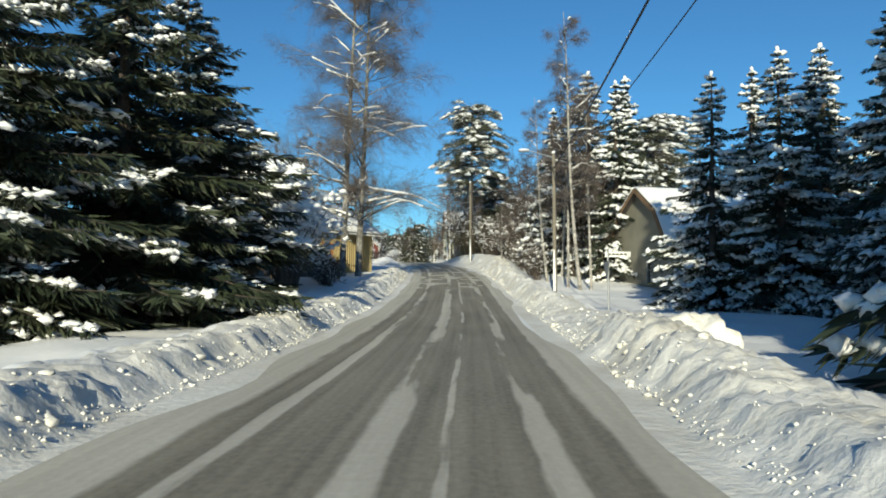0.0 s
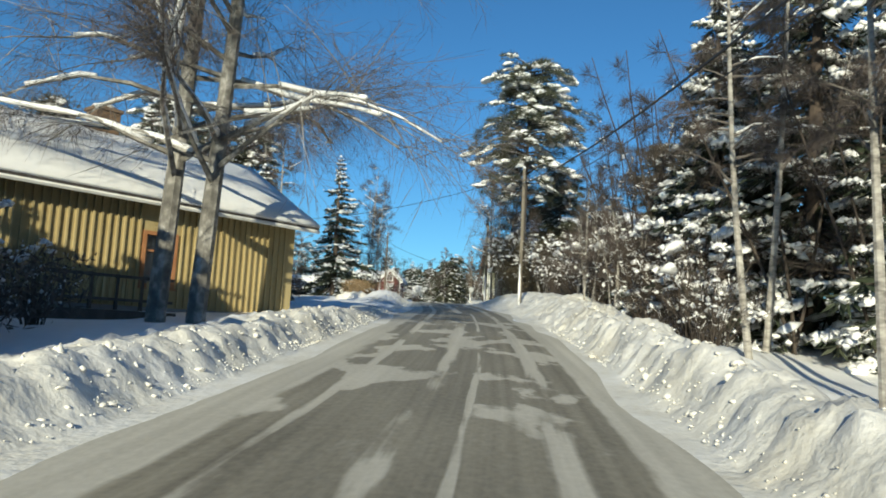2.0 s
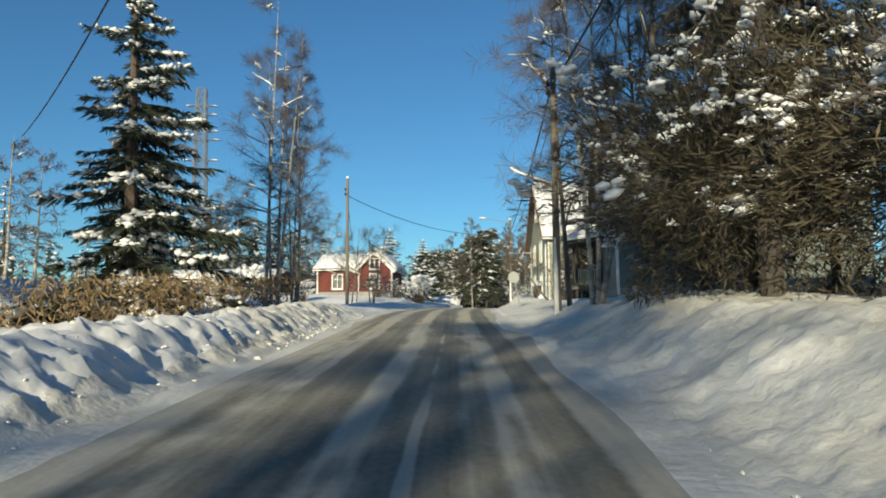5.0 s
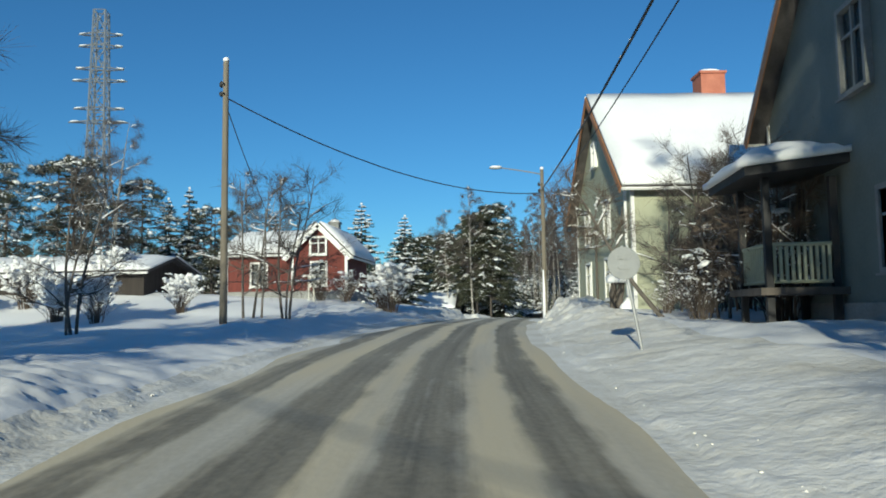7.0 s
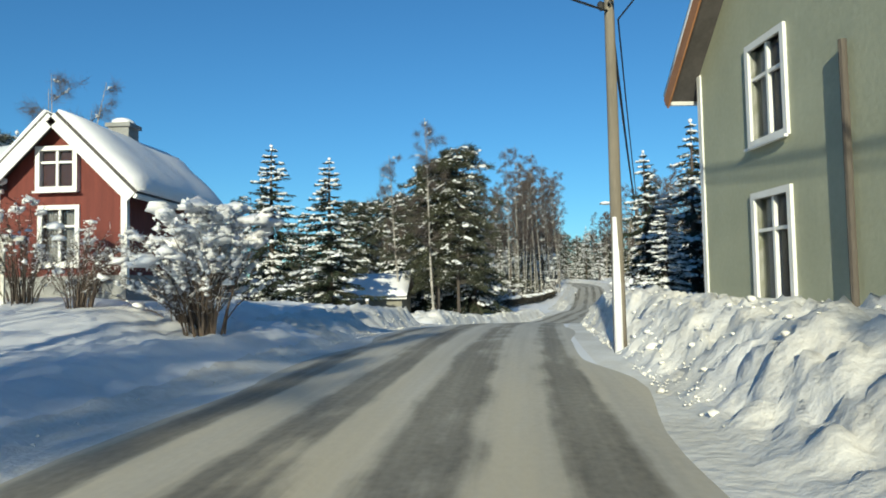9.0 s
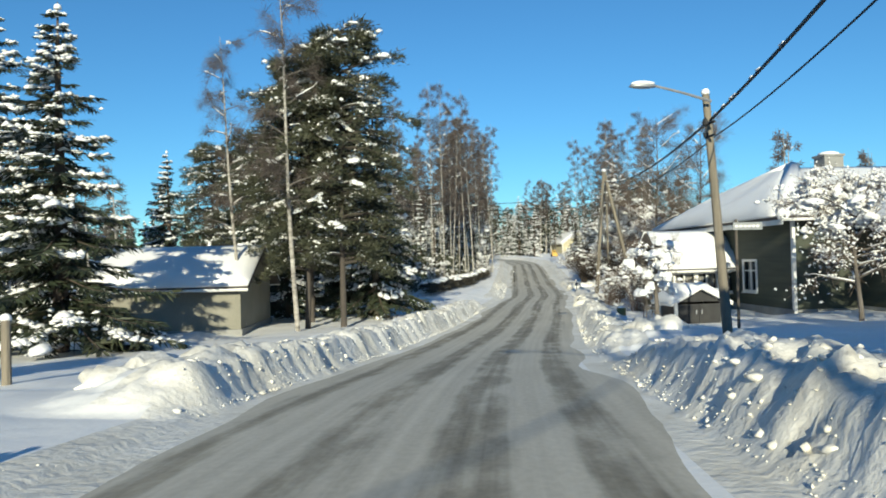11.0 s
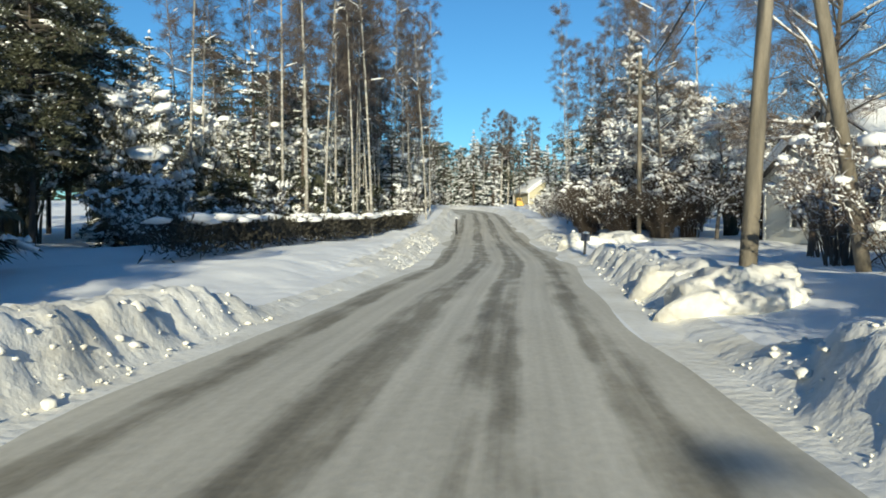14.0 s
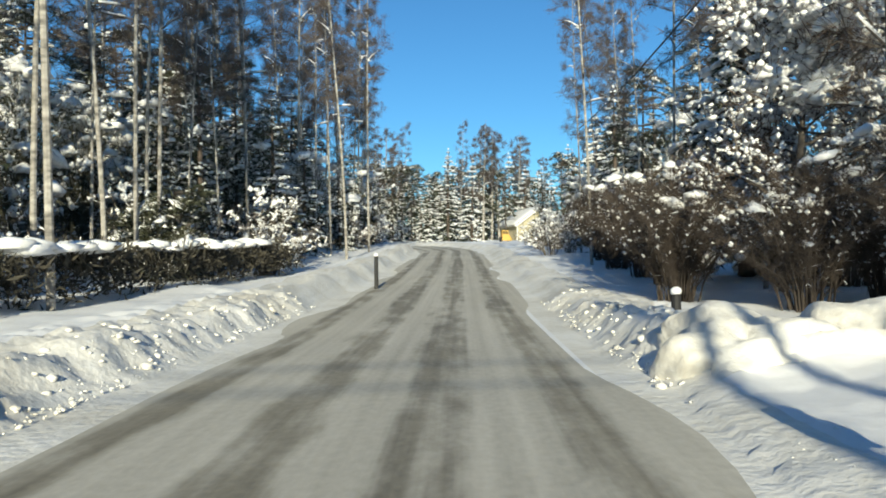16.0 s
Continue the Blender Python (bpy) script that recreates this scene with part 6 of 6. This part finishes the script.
wire("cable", "cable crossing high over the road", (2.5, 72.76, 12.0), (-20, 98, 12.5), 0.8, 0.02)


def pylon(x, y, z, h):
    root = thing("lattice_pylon", "tall steel lattice power pylon dusted with snow", "pylon")

    def half(q):
        return 1.75 - 1.0 * min(1, q / 0.45) - 0.25 * max(0, q - 0.45) / 0.55

    levels = [0, .12, .24, .35, .45, .53, .61, .69, .77, .85, .92, 1]
    for sx, sy in ((-1, -1), (1, -1), (1, 1), (-1, 1)):
        g = Geo()
        g.tube([(sx * half(q), sy * half(q), h * q) for q in levels], [0.09] * len(levels), 4)
        part("leg", g, STEEL, root)
    g = Geo()
    for a, b in zip(levels, levels[1:]):
        ra, rb = half(a), half(b)
        c4 = [(-1, -1), (1, -1), (1, 1), (-1, 1)]
        for k in range(4):
            p, q = c4[k], c4[(k + 1) % 4]
            g.tube([(p[0] * ra, p[1] * ra, h * a), (q[0] * rb, q[1] * rb, h * b)], [0.045, 0.045], 4)
            g.tube([(q[0] * ra, q[1] * ra, h * a), (p[0] * rb, p[1] * rb, h * b)], [0.045, 0.045], 4)
            g.tube([(p[0] * rb, p[1] * rb, h * b), (q[0] * rb, q[1] * rb, h * b)], [0.045, 0.045], 4)
    part("lattice", g, STEEL, root)
    rng = np.random.default_rng(8)
    for q, w in ((.58, 2.6), (.63, 2.2), (.735, 2.4), (.78, 2.1), (.865, 1.9), (.91, 1.9)):
        g = Geo()
        for sy in (-0.5, 0.5):
            g.tube([(-w, 0, h * q), (-.6, sy, h * q + .05), (.6, sy, h * q + .05), (w, 0, h * q)], [0.06, .07, .07, 0.06], 4)
        arm = part("cross_arm", g, STEEL, root)
        g = Geo()
        for sx in (-1, 1):
            lump(g, (sx * w * 0.75, 0, h * q + .1), (0.6, 0.16, 0.09), rng, BALL1, 0.2, 0.0)
        part("snow", g, SNOW, arm, "", True)
    root.matrix_basis = pose(x, y, z, 0, 0, 12)


pylon(-40.6, 156.4, 9.4, 24.6)


def round_sign():
    root = thing("round_road_sign", "round traffic sign seen from its grey back", "road sign")
    z = gz(-0.75, 109.0)
    g = Geo()
    g.tube([(0.3, 0, -0.2), (-0.13, 0, 1.9)], [0.028, 0.028], 8)
    part("post", g, STEEL, root)
    g = Geo()
    g.tube([(-0.1, -0.03, 1.6), (-0.1, -0.05, 1.6)], [0.28, 0.28], 28)
    part("plate", g, SIGN_BACK, root)
    g = Geo()
    g.box((-0.2, -0.065, 1.5), (0, -0.051, 1.54))
    part("bracket", g, SIGN_BACK, root)
    g = Geo()
    g.box((-0.2, -0.065, 1.66), (0, -0.051, 1.7))
    part("bracket", g, SIGN_BACK, root)
    root.matrix_basis = pose(-1.18, 108.7, z - 0.18, 0, 2, 8)


round_sign()


def street_sign():
    root = thing("street_sign", "street name plate and give-way sign on a snowy post", "road sign")
    z = gz(5.4, 24.4)
    g = Geo()
    g.tube([(0, 0, -0.3), (0, 0, 2.55)], [0.035, 0.035], 8)
    part("post", g, STEEL, root)
    g = Geo()
    g.box((-0.1, -0.02, 2.3), (0.75, 0.0, 2.48))
    pl = part("name_plate", g, WHITE_PAINT, root)
    g = Geo()
    for k in range(5):
        g.box((0.0 + 0.13 * k, -0.026, 2.36), (0.1 + 0.13 * k, -0.0215, 2.42))
    part("lettering", g, CABLE, pl)
    g = Geo()
    g.add([(-0.03, -0.42, 2.15), (-0.03, 0.42, 2.15), (-0.03, 0, 1.45), (-0.05, -0.42, 2.15), (-0.05, 0.42, 2.15), (-0.05, 0, 1.45)], [(0, 1, 2), (5, 4, 3), (0, 3, 4, 1), (1, 4, 5, 2), (2, 5, 3, 0)])
    part("triangle_plate", g, SIGN_BACK, root)
    rng = np.random.default_rng(4)
    g = Geo()
    lump(g, (0, 0, 0.15), (0.2, 0.24, 0.22), rng, BALL2, 0.2)
    part("snow", g, SNOW, root, "", True)
    root.matrix_basis = pose(5.4, 24.4, z - 0.35)


street_sign()


def marker_post(x, y, h=0.9, mat=None):
    root = thing("marker_post", "short dark gate post with a cap of snow", "post", "short posts")
    g = Geo()
    g.tube([(0, 0, -0.2), (0, 0, h)], [0.075, 0.07], 10)
    part("shaft", g, mat or BLACK, root)
    g = Geo()
    lump(g, (0, 0, h + 0.02), (0.085, 0.085, 0.08), np.random.default_rng(1), BALL2, 0.1)
    part("snow_cap", g, SNOW, root, "", True)
    root.matrix_basis = pose(x, y, gz(x, y) + (0.1 if y != 208.2 else -0.2))


for px, py, ph in ((8.6, 222, 1.0), (12.6, 208.2, 0.45), (-9.6, 150.5, 0.9)):
    marker_post(px, py, ph, POLE_WOOD if py == 150.5 else None)


# ---- smaller things, along the road ----
def yellow_house_details():
    """Battens, a terrace rail and steps on the front of the yellow house."""
    house = bpy.data.objects["yellow_house"]
    me = None
    for k in range(54):
        y = 0.25 + k * 0.205
        if 6.4 < y < 7.6:
            continue
        g = Geo()
        g.box((-0.03, -0.025, 0.3), (0.03, 0.025, 3.12))
        if me is None:
            me = g.mesh("batten")
        ob = part("batten", me, YELLOW_WOOD, house)
        ob.location = (7.026, y, 0)
    rail = thing("terrace_railing", "brown wooden terrace railing in front of the yellow house", "railing")
    m = house.matrix_basis
    for k in range(9):
        g = Geo()
        g.box((8.2, 1.6 + k * 0.62, 0.15), (8.27, 1.67 + k * 0.62, 1.0))
        part("post", g, DARK_WALL, rail)
    for k in range(32):
        g = Geo()
        g.box((8.22, 1.75 + k * 0.155, 0.42), (8.25, 1.81 + k * 0.155, 0.9))
        part("baluster", g, YELLOW_WOOD, rail)
    for z in (0.36, 0.92):
        g = Geo()
        g.box((8.195, 1.5, z), (8.275, 6.8, z + 0.07))
        part("handrail", g, DARK_WALL, rail)
    g = Geo()
    g.box((7.3, 1.4, -0.6), (8.3, 6.9, 0.14))
    part("deck", g, DARK_WALL, rail)
    rail.matrix_basis = m.copy()


yellow_house_details()


def veranda():
    """The open porch on the front of the grey-green house."""
    root = thing("veranda", "small wooden veranda with a snow-loaded roof", "veranda")
    rng = np.random.default_rng(77)
    for x, y in ((0.15, 0.15), (1.45, 0.15), (0.15, 1.85), (1.45, 1.85)):
        g = Geo()
        g.box((x - 0.07, y - 0.07, -0.6), (x + 0.07, y + 0.07, 2.75))
        part("post", g, BLACK, root)
    g = Geo()
    g.box((-0.1, -0.1, 0.35), (1.6, 2.1, 0.5))
    part("floor", g, DARK_WALL, root)
    g = Geo()
    g.add([(-0.4, -0.4, 2.72), (1.75, -0.4, 2.95), (1.75, 2.4, 2.95), (-0.4, 2.4, 2.72), (-0.4, -0.4, 2.9), (1.75, -0.4, 3.15), (1.75, 2.4, 3.15), (-0.4, 2.4, 2.9)],
          [(3, 2, 1, 0), (4, 5, 6, 7), (0, 1, 5, 4), (1, 2, 6, 5), (2, 3, 7, 6), (3, 0, 4, 7)])
    part("roof", g, BLACK, root)
    g = Geo()
    snow_slab(g, [(-0.5, -0.5, 2.9), (1.75, -0.5, 3.15), (1.75, 2.5, 3.15), (-0.5, 2.5, 2.9)], 0.5, rng, 8, 8, 0.35)
    part("roof_snow", g, SNOW, root, "thick rounded snow", True)
    for a, b in (((0.15, 0.15), (1.45, 0.15)), ((0.15, 0.15), (0.15, 1.85))):
        g = Geo()
        g.tube([(a[0], a[1], 1.38), (b[0], b[1], 1.38)], [0.045, 0.045], 6)
        part("handrail", g, GREEN_WALL, root)
        g = Geo()
        g.tube([(a[0], a[1], 0.62), (b[0], b[1], 0.62)], [0.04, 0.04], 6)
        part("bottom_rail", g, GREEN_WALL, root)
        n = 11
        for k in range(1, n):
            q = k / n
            x, y = a[0] + (b[0] - a[0]) * q, a[1] + (b[1] - a[1]) * q
            g = Geo()
            g.box((x - 0.03, y - 0.03, 0.64), (x + 0.03, y + 0.03, 1.35))
            part("baluster", g, GREEN_WALL, root)
    root.matrix_basis = pose(1.9, 111.3, 6.4)


veranda()


def lean_porch():
    """The pale open porch with a snowy roof behind the shaded drive."""
    root = thing("open_porch", "pale painted open porch with thick snow on its flat roof", "porch")
    rng = np.random.default_rng(78)
    for x, y in ((0, 0), (-2.2, 0), (0, 2.6), (-2.2, 2.6)):
        g = Geo()
        g.box((x - 0.13, y - 0.13, -0.4), (x + 0.13, y + 0.13, 2.1))
        part("post", g, PALE_WALL, root)
    g = Geo()
    g.box((-0.2, -0.2, -0.4), (0.22, 0.2, 0.15))
    part("brick_base", g, BRICK_RED, root)
    g = Geo()
    g.box((-2.6, -0.4, 2.1), (0.45, 3.0, 2.32))
    part("fascia", g, PALE_WALL, root)
    g = Geo()
    snow_slab(g, [(-2.7, -0.5, 2.322), (0.55, -0.5, 2.322), (0.55, 3.1, 2.322), (-2.7, 3.1, 2.322)], 0.38, rng, 8, 8, 0.5)
    part("roof_snow", g, SNOW, root, "", True)
    g = Geo()
    g.box((-6, 2.8, -0.4), (0.1, 3.0, 2.1))
    part("back_wall", g, DARK_WALL, root)
    root.matrix_basis = pose(-11.7, 70.4, gz(-11.7, 70.4) + 0.1, 0, 0, -8)


lean_porch()


def bin_shelter():
    """A small gabled hut: boarded sides, two doors to the road, snow on both slopes."""
    root = thing("bin_shelter", "small dark gabled shed with white corners and deep roof snow", "shed")
    rng = np.random.default_rng(79)
    z0 = gz(5.5, 163.0)
    w, d, e, r = 1.7, 1.42, 5.75 - z0, 6.2 - z0
    for x in (0.04, w - 0.1):
        for k in range(7):
            g = Geo()
            g.box((x, 0.1 + k * (d - 0.2) / 7, -0.3), (x + 0.06, 0.1 + (k + 0.94) * (d - 0.2) / 7, e))
            part("board", g, DARK_WALL, root)
    for x in (0.0, w - 0.1):
        for y in (0.0, d - 0.1):
            g = Geo()
            g.box((x, y, -0.3), (x + 0.1, y + 0.097, e + 0.02))
            part("corner_post", g, WHITE_PAINT, root)
    for k in range(2):
        g = Geo()
        g.box((0.105 + k * (w / 2 - 0.1), 0.03, -0.1), (w / 2 - 0.006 + k * (w / 2 - 0.1), 0.075, e - 0.05))
        door = part("door", g, BLACK, root)
        g = Geo()
        g.box((w / 2 - 0.12 + k * 0.19, 0.0, e * 0.45), (w / 2 - 0.09 + k * 0.19, 0.028, e * 0.45 + 0.14))
        part("handle", g, STEEL, door)
    g = Geo()
    g.box((0.11, d - 0.06, -0.3), (w - 0.11, d - 0.01, e))
    part("back_panel", g, DARK_WALL, root)
    for y in (0.02, d - 0.08):
        g = Geo()
        tri = [(0.0, y, e + 0.024), (w, y, e + 0.024), (w / 2, y, r)]
        g.add(tri + [(q[0], y + 0.06, q[2]) for q in tri], [(0, 1, 2), (5, 4, 3), (0, 3, 4, 1), (1, 4, 5, 2), (2, 5, 3, 0)])
        part("gable_panel", g, BLACK, root)
    fall = (r - e) / (w / 2)
    for sg in (-1, 1):
        xa, xb = sorted((w / 2, w / 2 + sg * (w / 2 + 0.2)))
        za, zb = (r + 0.004 if x == w / 2 else r + 0.004 - fall * (w / 2 + 0.2) for x in (xa, xb))
        g = Geo()
        quad = [(xa, -0.22, za), (xb, -0.22, zb), (xb, d + 0.2, zb), (xa, d + 0.2, za)]
        g.add(quad + [(x, y, z + 0.05) for x, y, z in quad], [(3, 2, 1, 0), (4, 5, 6, 7), (0, 1, 5, 4), (1, 2, 6, 5), (2, 3, 7, 6), (3, 0, 4, 7)])
        part("roof", g, WHITE_PAINT, root, "roof board with a white edge")
        g = Geo()
        snow_slab(g, [(x, y, z + 0.054) for x, y, z in quad], 0.3, rng, 8, 7, 0.4)
        part("roof_snow", g, SNOW, root, "", True)
    root.matrix_basis = pose(5.42, 162.85, z0, 0, 0, 2)



bin_shelter()


def drum():
    root = thing("metal_drum", "olive-yellow metal drum with snow on its lid", "drum")
    g = Geo()
    z = [-0.1, 0.12, 0.14, 0.17, 0.19, 0.5, 0.52, 0.55, 0.57, 0.85]
    g.tube([(0, 0, q) for q in z], [0.27, 0.27, 0.285, 0.285, 0.27, 0.27, 0.285, 0.285, 0.27, 0.27], 18)
    part("body", g, DRUM_PAINT, root)
    g = Geo()
    g.tube([(0, 0, 0.852), (0, 0, 0.88)], [0.285, 0.28], 18)
    part("lid", g, DRUM_PAINT, root)
    g = Geo()
    lump(g, (0, 0, 0.9), (0.27, 0.26, 0.1), np.random.default_rng(6), BALL2, 0.14)
    part("snow", g, SNOW, root, "", True)
    root.matrix_basis = pose(5.3, 168.6, gz(5.3, 168.6) - 0.3) @ Matrix.Scale(0.68, 4)


drum()


def stump():
    root = thing("old_stump", "dark twisted old stump under a flat cushion of snow", "stump")
    rng = np.random.default_rng(80)
    for k, line in enumerate(([(-0.1, 0, -0.3), (-0.16, 0.03, 0.5), (-0.08, 0, 1.12)], [(0.12, 0.05, -0.3), (0.06, -0.05, 0.45), (0.2, 0.04, 1.1)])):
        g = Geo()
        s = np.linspace(0, 1, 9)
        pts = np.stack([np.interp(s, [0, .5, 1], [p[c] for p in line]) for c in range(3)], 1) + rng.normal(0, 0.015, (9, 3))
        g.tube(pts, rng.uniform(0.1, 0.15, 9), 9)
        part("stem", g, DARK_WALL, root)
    g = Geo()
    v, f = _ball(3)
    n = 0.5 * value_noise(v[:, 0] * 2.2 + 4, v[:, 1] * 2.2 + v[:, 2], 5) + 0.25 * value_noise(v[:, 0] * 6, v[:, 1] * 6 + v[:, 2] * 4, 6)
    v = v * (1 + n[:, None]) * (0.4, 0.36, 0.3)
    v[:, 2] = np.maximum(v[:, 2], -0.1)
    g.add(v + (0.03, 0, 1.14), f)
    lump(g, (0.3, -0.15, 0.15), (0.25, 0.25, 0.3), rng, BALL2, 0.25)
    part("snow", g, SNOW, root, "", True)
    root.matrix_basis = pose(0.05, 119.6, gz(0.05, 119.6) - 0.1) @ Matrix.Scale(0.88, 4)


stump()


def digger():
    """The yellow machine parked at the far bend."""
    root = thing("yellow_tractor", "yellow loader parked by the far bend", "machine")
    for nm, lo, hi, mt in (("body", (-1.0, -1.6, 0.7), (1.0, 1.2, 1.6), ORANGE), ("cab", (-0.8, -0.4, 1.604), (0.8, 1.1, 2.8), ORANGE), ("cab_glass", (-0.7, -0.42, 1.9), (0.7, -0.404, 2.6), GLASS), ("bucket", (-1.2, -2.6, 0.2), (1.2, -1.62, 0.9), ORANGE)):
        g = Geo()
        g.box(lo, hi)
        part(nm, g, mt, root)
    for x in (-1.05, 1.05):
        for y in (-1.0, 0.9):
            g = Geo()
            g.tube([(x - 0.2, y, 0.55), (x + 0.2, y, 0.55)], [0.6, 0.6], 16)
            part("wheel", g, RUBBER, root)
    root.matrix_basis = pose(24.4, 277, gz(24.4, 277)) @ Matrix.Scale(0.45, 4)


digger()


def snow_pile(x, y, sx, sy, h, seed, label):
    g = Geo()
    v, f = _ball(4)
    n = sum(k * value_noise(v[:, 0] * f1 + seed, v[:, 1] * f1 + v[:, 2] * f1 * 0.7, seed + j) for j, (k, f1) in enumerate(((0.5, 2.2), (0.34, 5.0), (0.2, 10.0))))
    v = v * (1 + n[:, None]) * (sx, sy, h)
    g.add(v, f)
    ob = part("snow_mound", g, BANK_SNOW, None, "", True)
    tagged(ob, label, "snow heap")
    ob.matrix_basis = pose(x, y, float(road_z(y)) + 0.05)


snow_pile(12.3, 205.6, 1.0, 0.8, 0.6, 1, "broad white heap of ploughed snow by the drive")
snow_pile(13.9, 205.3, 1.5, 0.9, 0.68, 2, "broad rounded heap of ploughed snow by the drive")
snow_pile(8.2, 184.0, 1.1, 1.0, 0.62, 9, "rounded heap of snow round the foot of the braced pole")
snow_pile(4.4, 13.2, 0.6, 0.8, 0.6, 3, "rounded heap of snow at the roadside")
snow_pile(3.3, 158.8, 0.9, 1.1, 0.75, 4, "lumpy heap of ploughed snow by the drive")
snow_pile(-8.2, 78.5, 1.2, 0.9, 0.5, 5, "rounded heap of snow by the drive")
snow_pile(8.6, 186.6, 1.0, 1.2, 0.6, 7, "rounded heap of snow under the bare trees")
snow_pile(-7.2, 149.4, 0.8, 1.2, 0.55, 8, "heap of ploughed snow at the junction")


def drainpipe():
    house = bpy.data.objects["green_house"]
    g = Geo()
    g.tube([(9.35, -0.12, 4.6), (9.35, -0.12, 0.25)], [0.055, 0.055], 8)
    part("drainpipe", g, WHITE_PAINT, house)
    g = Geo()
    g.tube([(4.35, -0.09, 3.9), (4.35, -0.09, 0.25)], [0.05, 0.05], 8)
    part("drainpipe", g, DARK_WALL, house)


drainpipe()


def picket_fence(x, y, yaw):
    root = thing("picket_fence", "short low white picket fence half buried in snow", "fence")
    for k in range(9):
        g = Geo()
        a = k * 0.13
        g.add([(a, 0, -0.3), (a + 0.07, 0, -0.3), (a + 0.07, 0, 0.5), (a + 0.035, 0, 0.56), (a, 0, 0.5), (a, 0.02, -0.3), (a + 0.07, 0.02, -0.3), (a + 0.07, 0.02, 0.5), (a + 0.035, 0.02, 0.56), (a, 0.02, 0.5)],
              [(0, 1, 2, 3, 4), (9, 8, 7, 6, 5), (0, 5, 6, 1), (1, 6, 7, 2), (2, 7, 8, 3), (3, 8, 9, 4), (4, 9, 5, 0)])
        part("picket", g, WHITE_PAINT, root)
    for z in (0.1, 0.36):
        g = Geo()
        g.box((-0.04, 0.022, z), (1.16, 0.05, z + 0.06))
        part("rail", g, WHITE_PAINT, root)
    g = Geo()
    g.box((0.5, 0.055, -0.4), (0.6, 0.15, 0.72))
    part("post", g, WHITE_PAINT, root)
    root.matrix_basis = pose(x, y, gz(x, y) - 0.3, 0, 0, yaw) @ Matrix.Scale(0.72, 4)


picket_fence(6.9, 176.4, 8)


def drying_rack(x, y):
    root = thing("drying_rack", "white wooden rack with pegs in the cottage garden", "rack")
    for dx in (-0.12, 0.12):
        g = Geo()
        g.box((dx - 0.03, -0.03, -0.4), (dx + 0.03, 0.03, 1.15))
        part("upright", g, PALE_WALL, root)
    g = Geo()
    g.box((-0.5, -0.035, 1.152), (0.5, 0.035, 1.22))
    part("bar", g, PALE_WALL, root)
    g = Geo()
    snow_slab(g, [(-0.5, -0.05, 1.222), (0.5, -0.05, 1.222), (0.5, 0.05, 1.222), (-0.5, 0.05, 1.222)], 0.07, np.random.default_rng(5), 6, 2, 0.5)
    part("snow", g, SNOW, root, "", True)
    root.matrix_basis = pose(x, y, gz(x, y), 0, 0, 10)


drying_rack(-13.2, 130.6)


def mailbox():
    root = thing("mailbox", "grey-blue roadside letter box with snow on its lid", "mailbox")
    g = Geo()
    g.box((-0.05, -0.05, -1.1), (0.05, 0.05, 0.12))
    part("post", g, POLE_WOOD, root)
    g = Geo()
    g.add([(-0.17, -0.2, 0.124), (0.17, -0.2, 0.124), (0.17, 0.2, 0.124), (-0.17, 0.2, 0.124), (-0.17, -0.2, 0.5), (0.17, -0.2, 0.5), (0.17, 0.2, 0.58), (-0.17, 0.2, 0.58)],
          [(3, 2, 1, 0), (4, 5, 6, 7), (0, 1, 5, 4), (1, 2, 6, 5), (2, 3, 7, 6), (3, 0, 4, 7)])
    box = part("box", g, LETTER_BOX, root)
    g = Geo()
    g.box((-0.14, -0.206, 0.4), (0.14, -0.202, 0.43))
    part("slot", g, CABLE, box)
    g = Geo()
    lump(g, (0, 0, 0.58), (0.19, 0.22, 0.09), np.random.default_rng(7), BALL2, 0.12)
    part("snow", g, SNOW, root, "", True)
    root.matrix_basis = pose(10.95, 200.9, gz(10.95, 200.9) + 0.42, 0, 4, 12) @ Matrix.Scale(0.68, 4)


mailbox()


def name_sign():
    root = thing("name_sign", "small grey street name plate on a dark post", "road sign")
    g = Geo()
    g.tube([(0, 0, -0.3), (0, 0, 2.9)], [0.04, 0.04], 8)
    part("post", g, DARK_WALL, root)
    g = Geo()
    g.box((-0.12, -0.066, 2.62), (0.72, -0.045, 2.82))
    plate = part("name_plate", g, SIGN_BACK, root)
    g = Geo()
    for k in range(6):
        g.box((-0.06 + 0.12 * k, -0.071, 2.69), (0.03 + 0.12 * k, -0.0665, 2.75))
    part("lettering", g, WHITE_PAINT, plate)
    root.matrix_basis = pose(5.3, 157.9, gz(5.3, 157.9), 0, 0, 6)


name_sign()
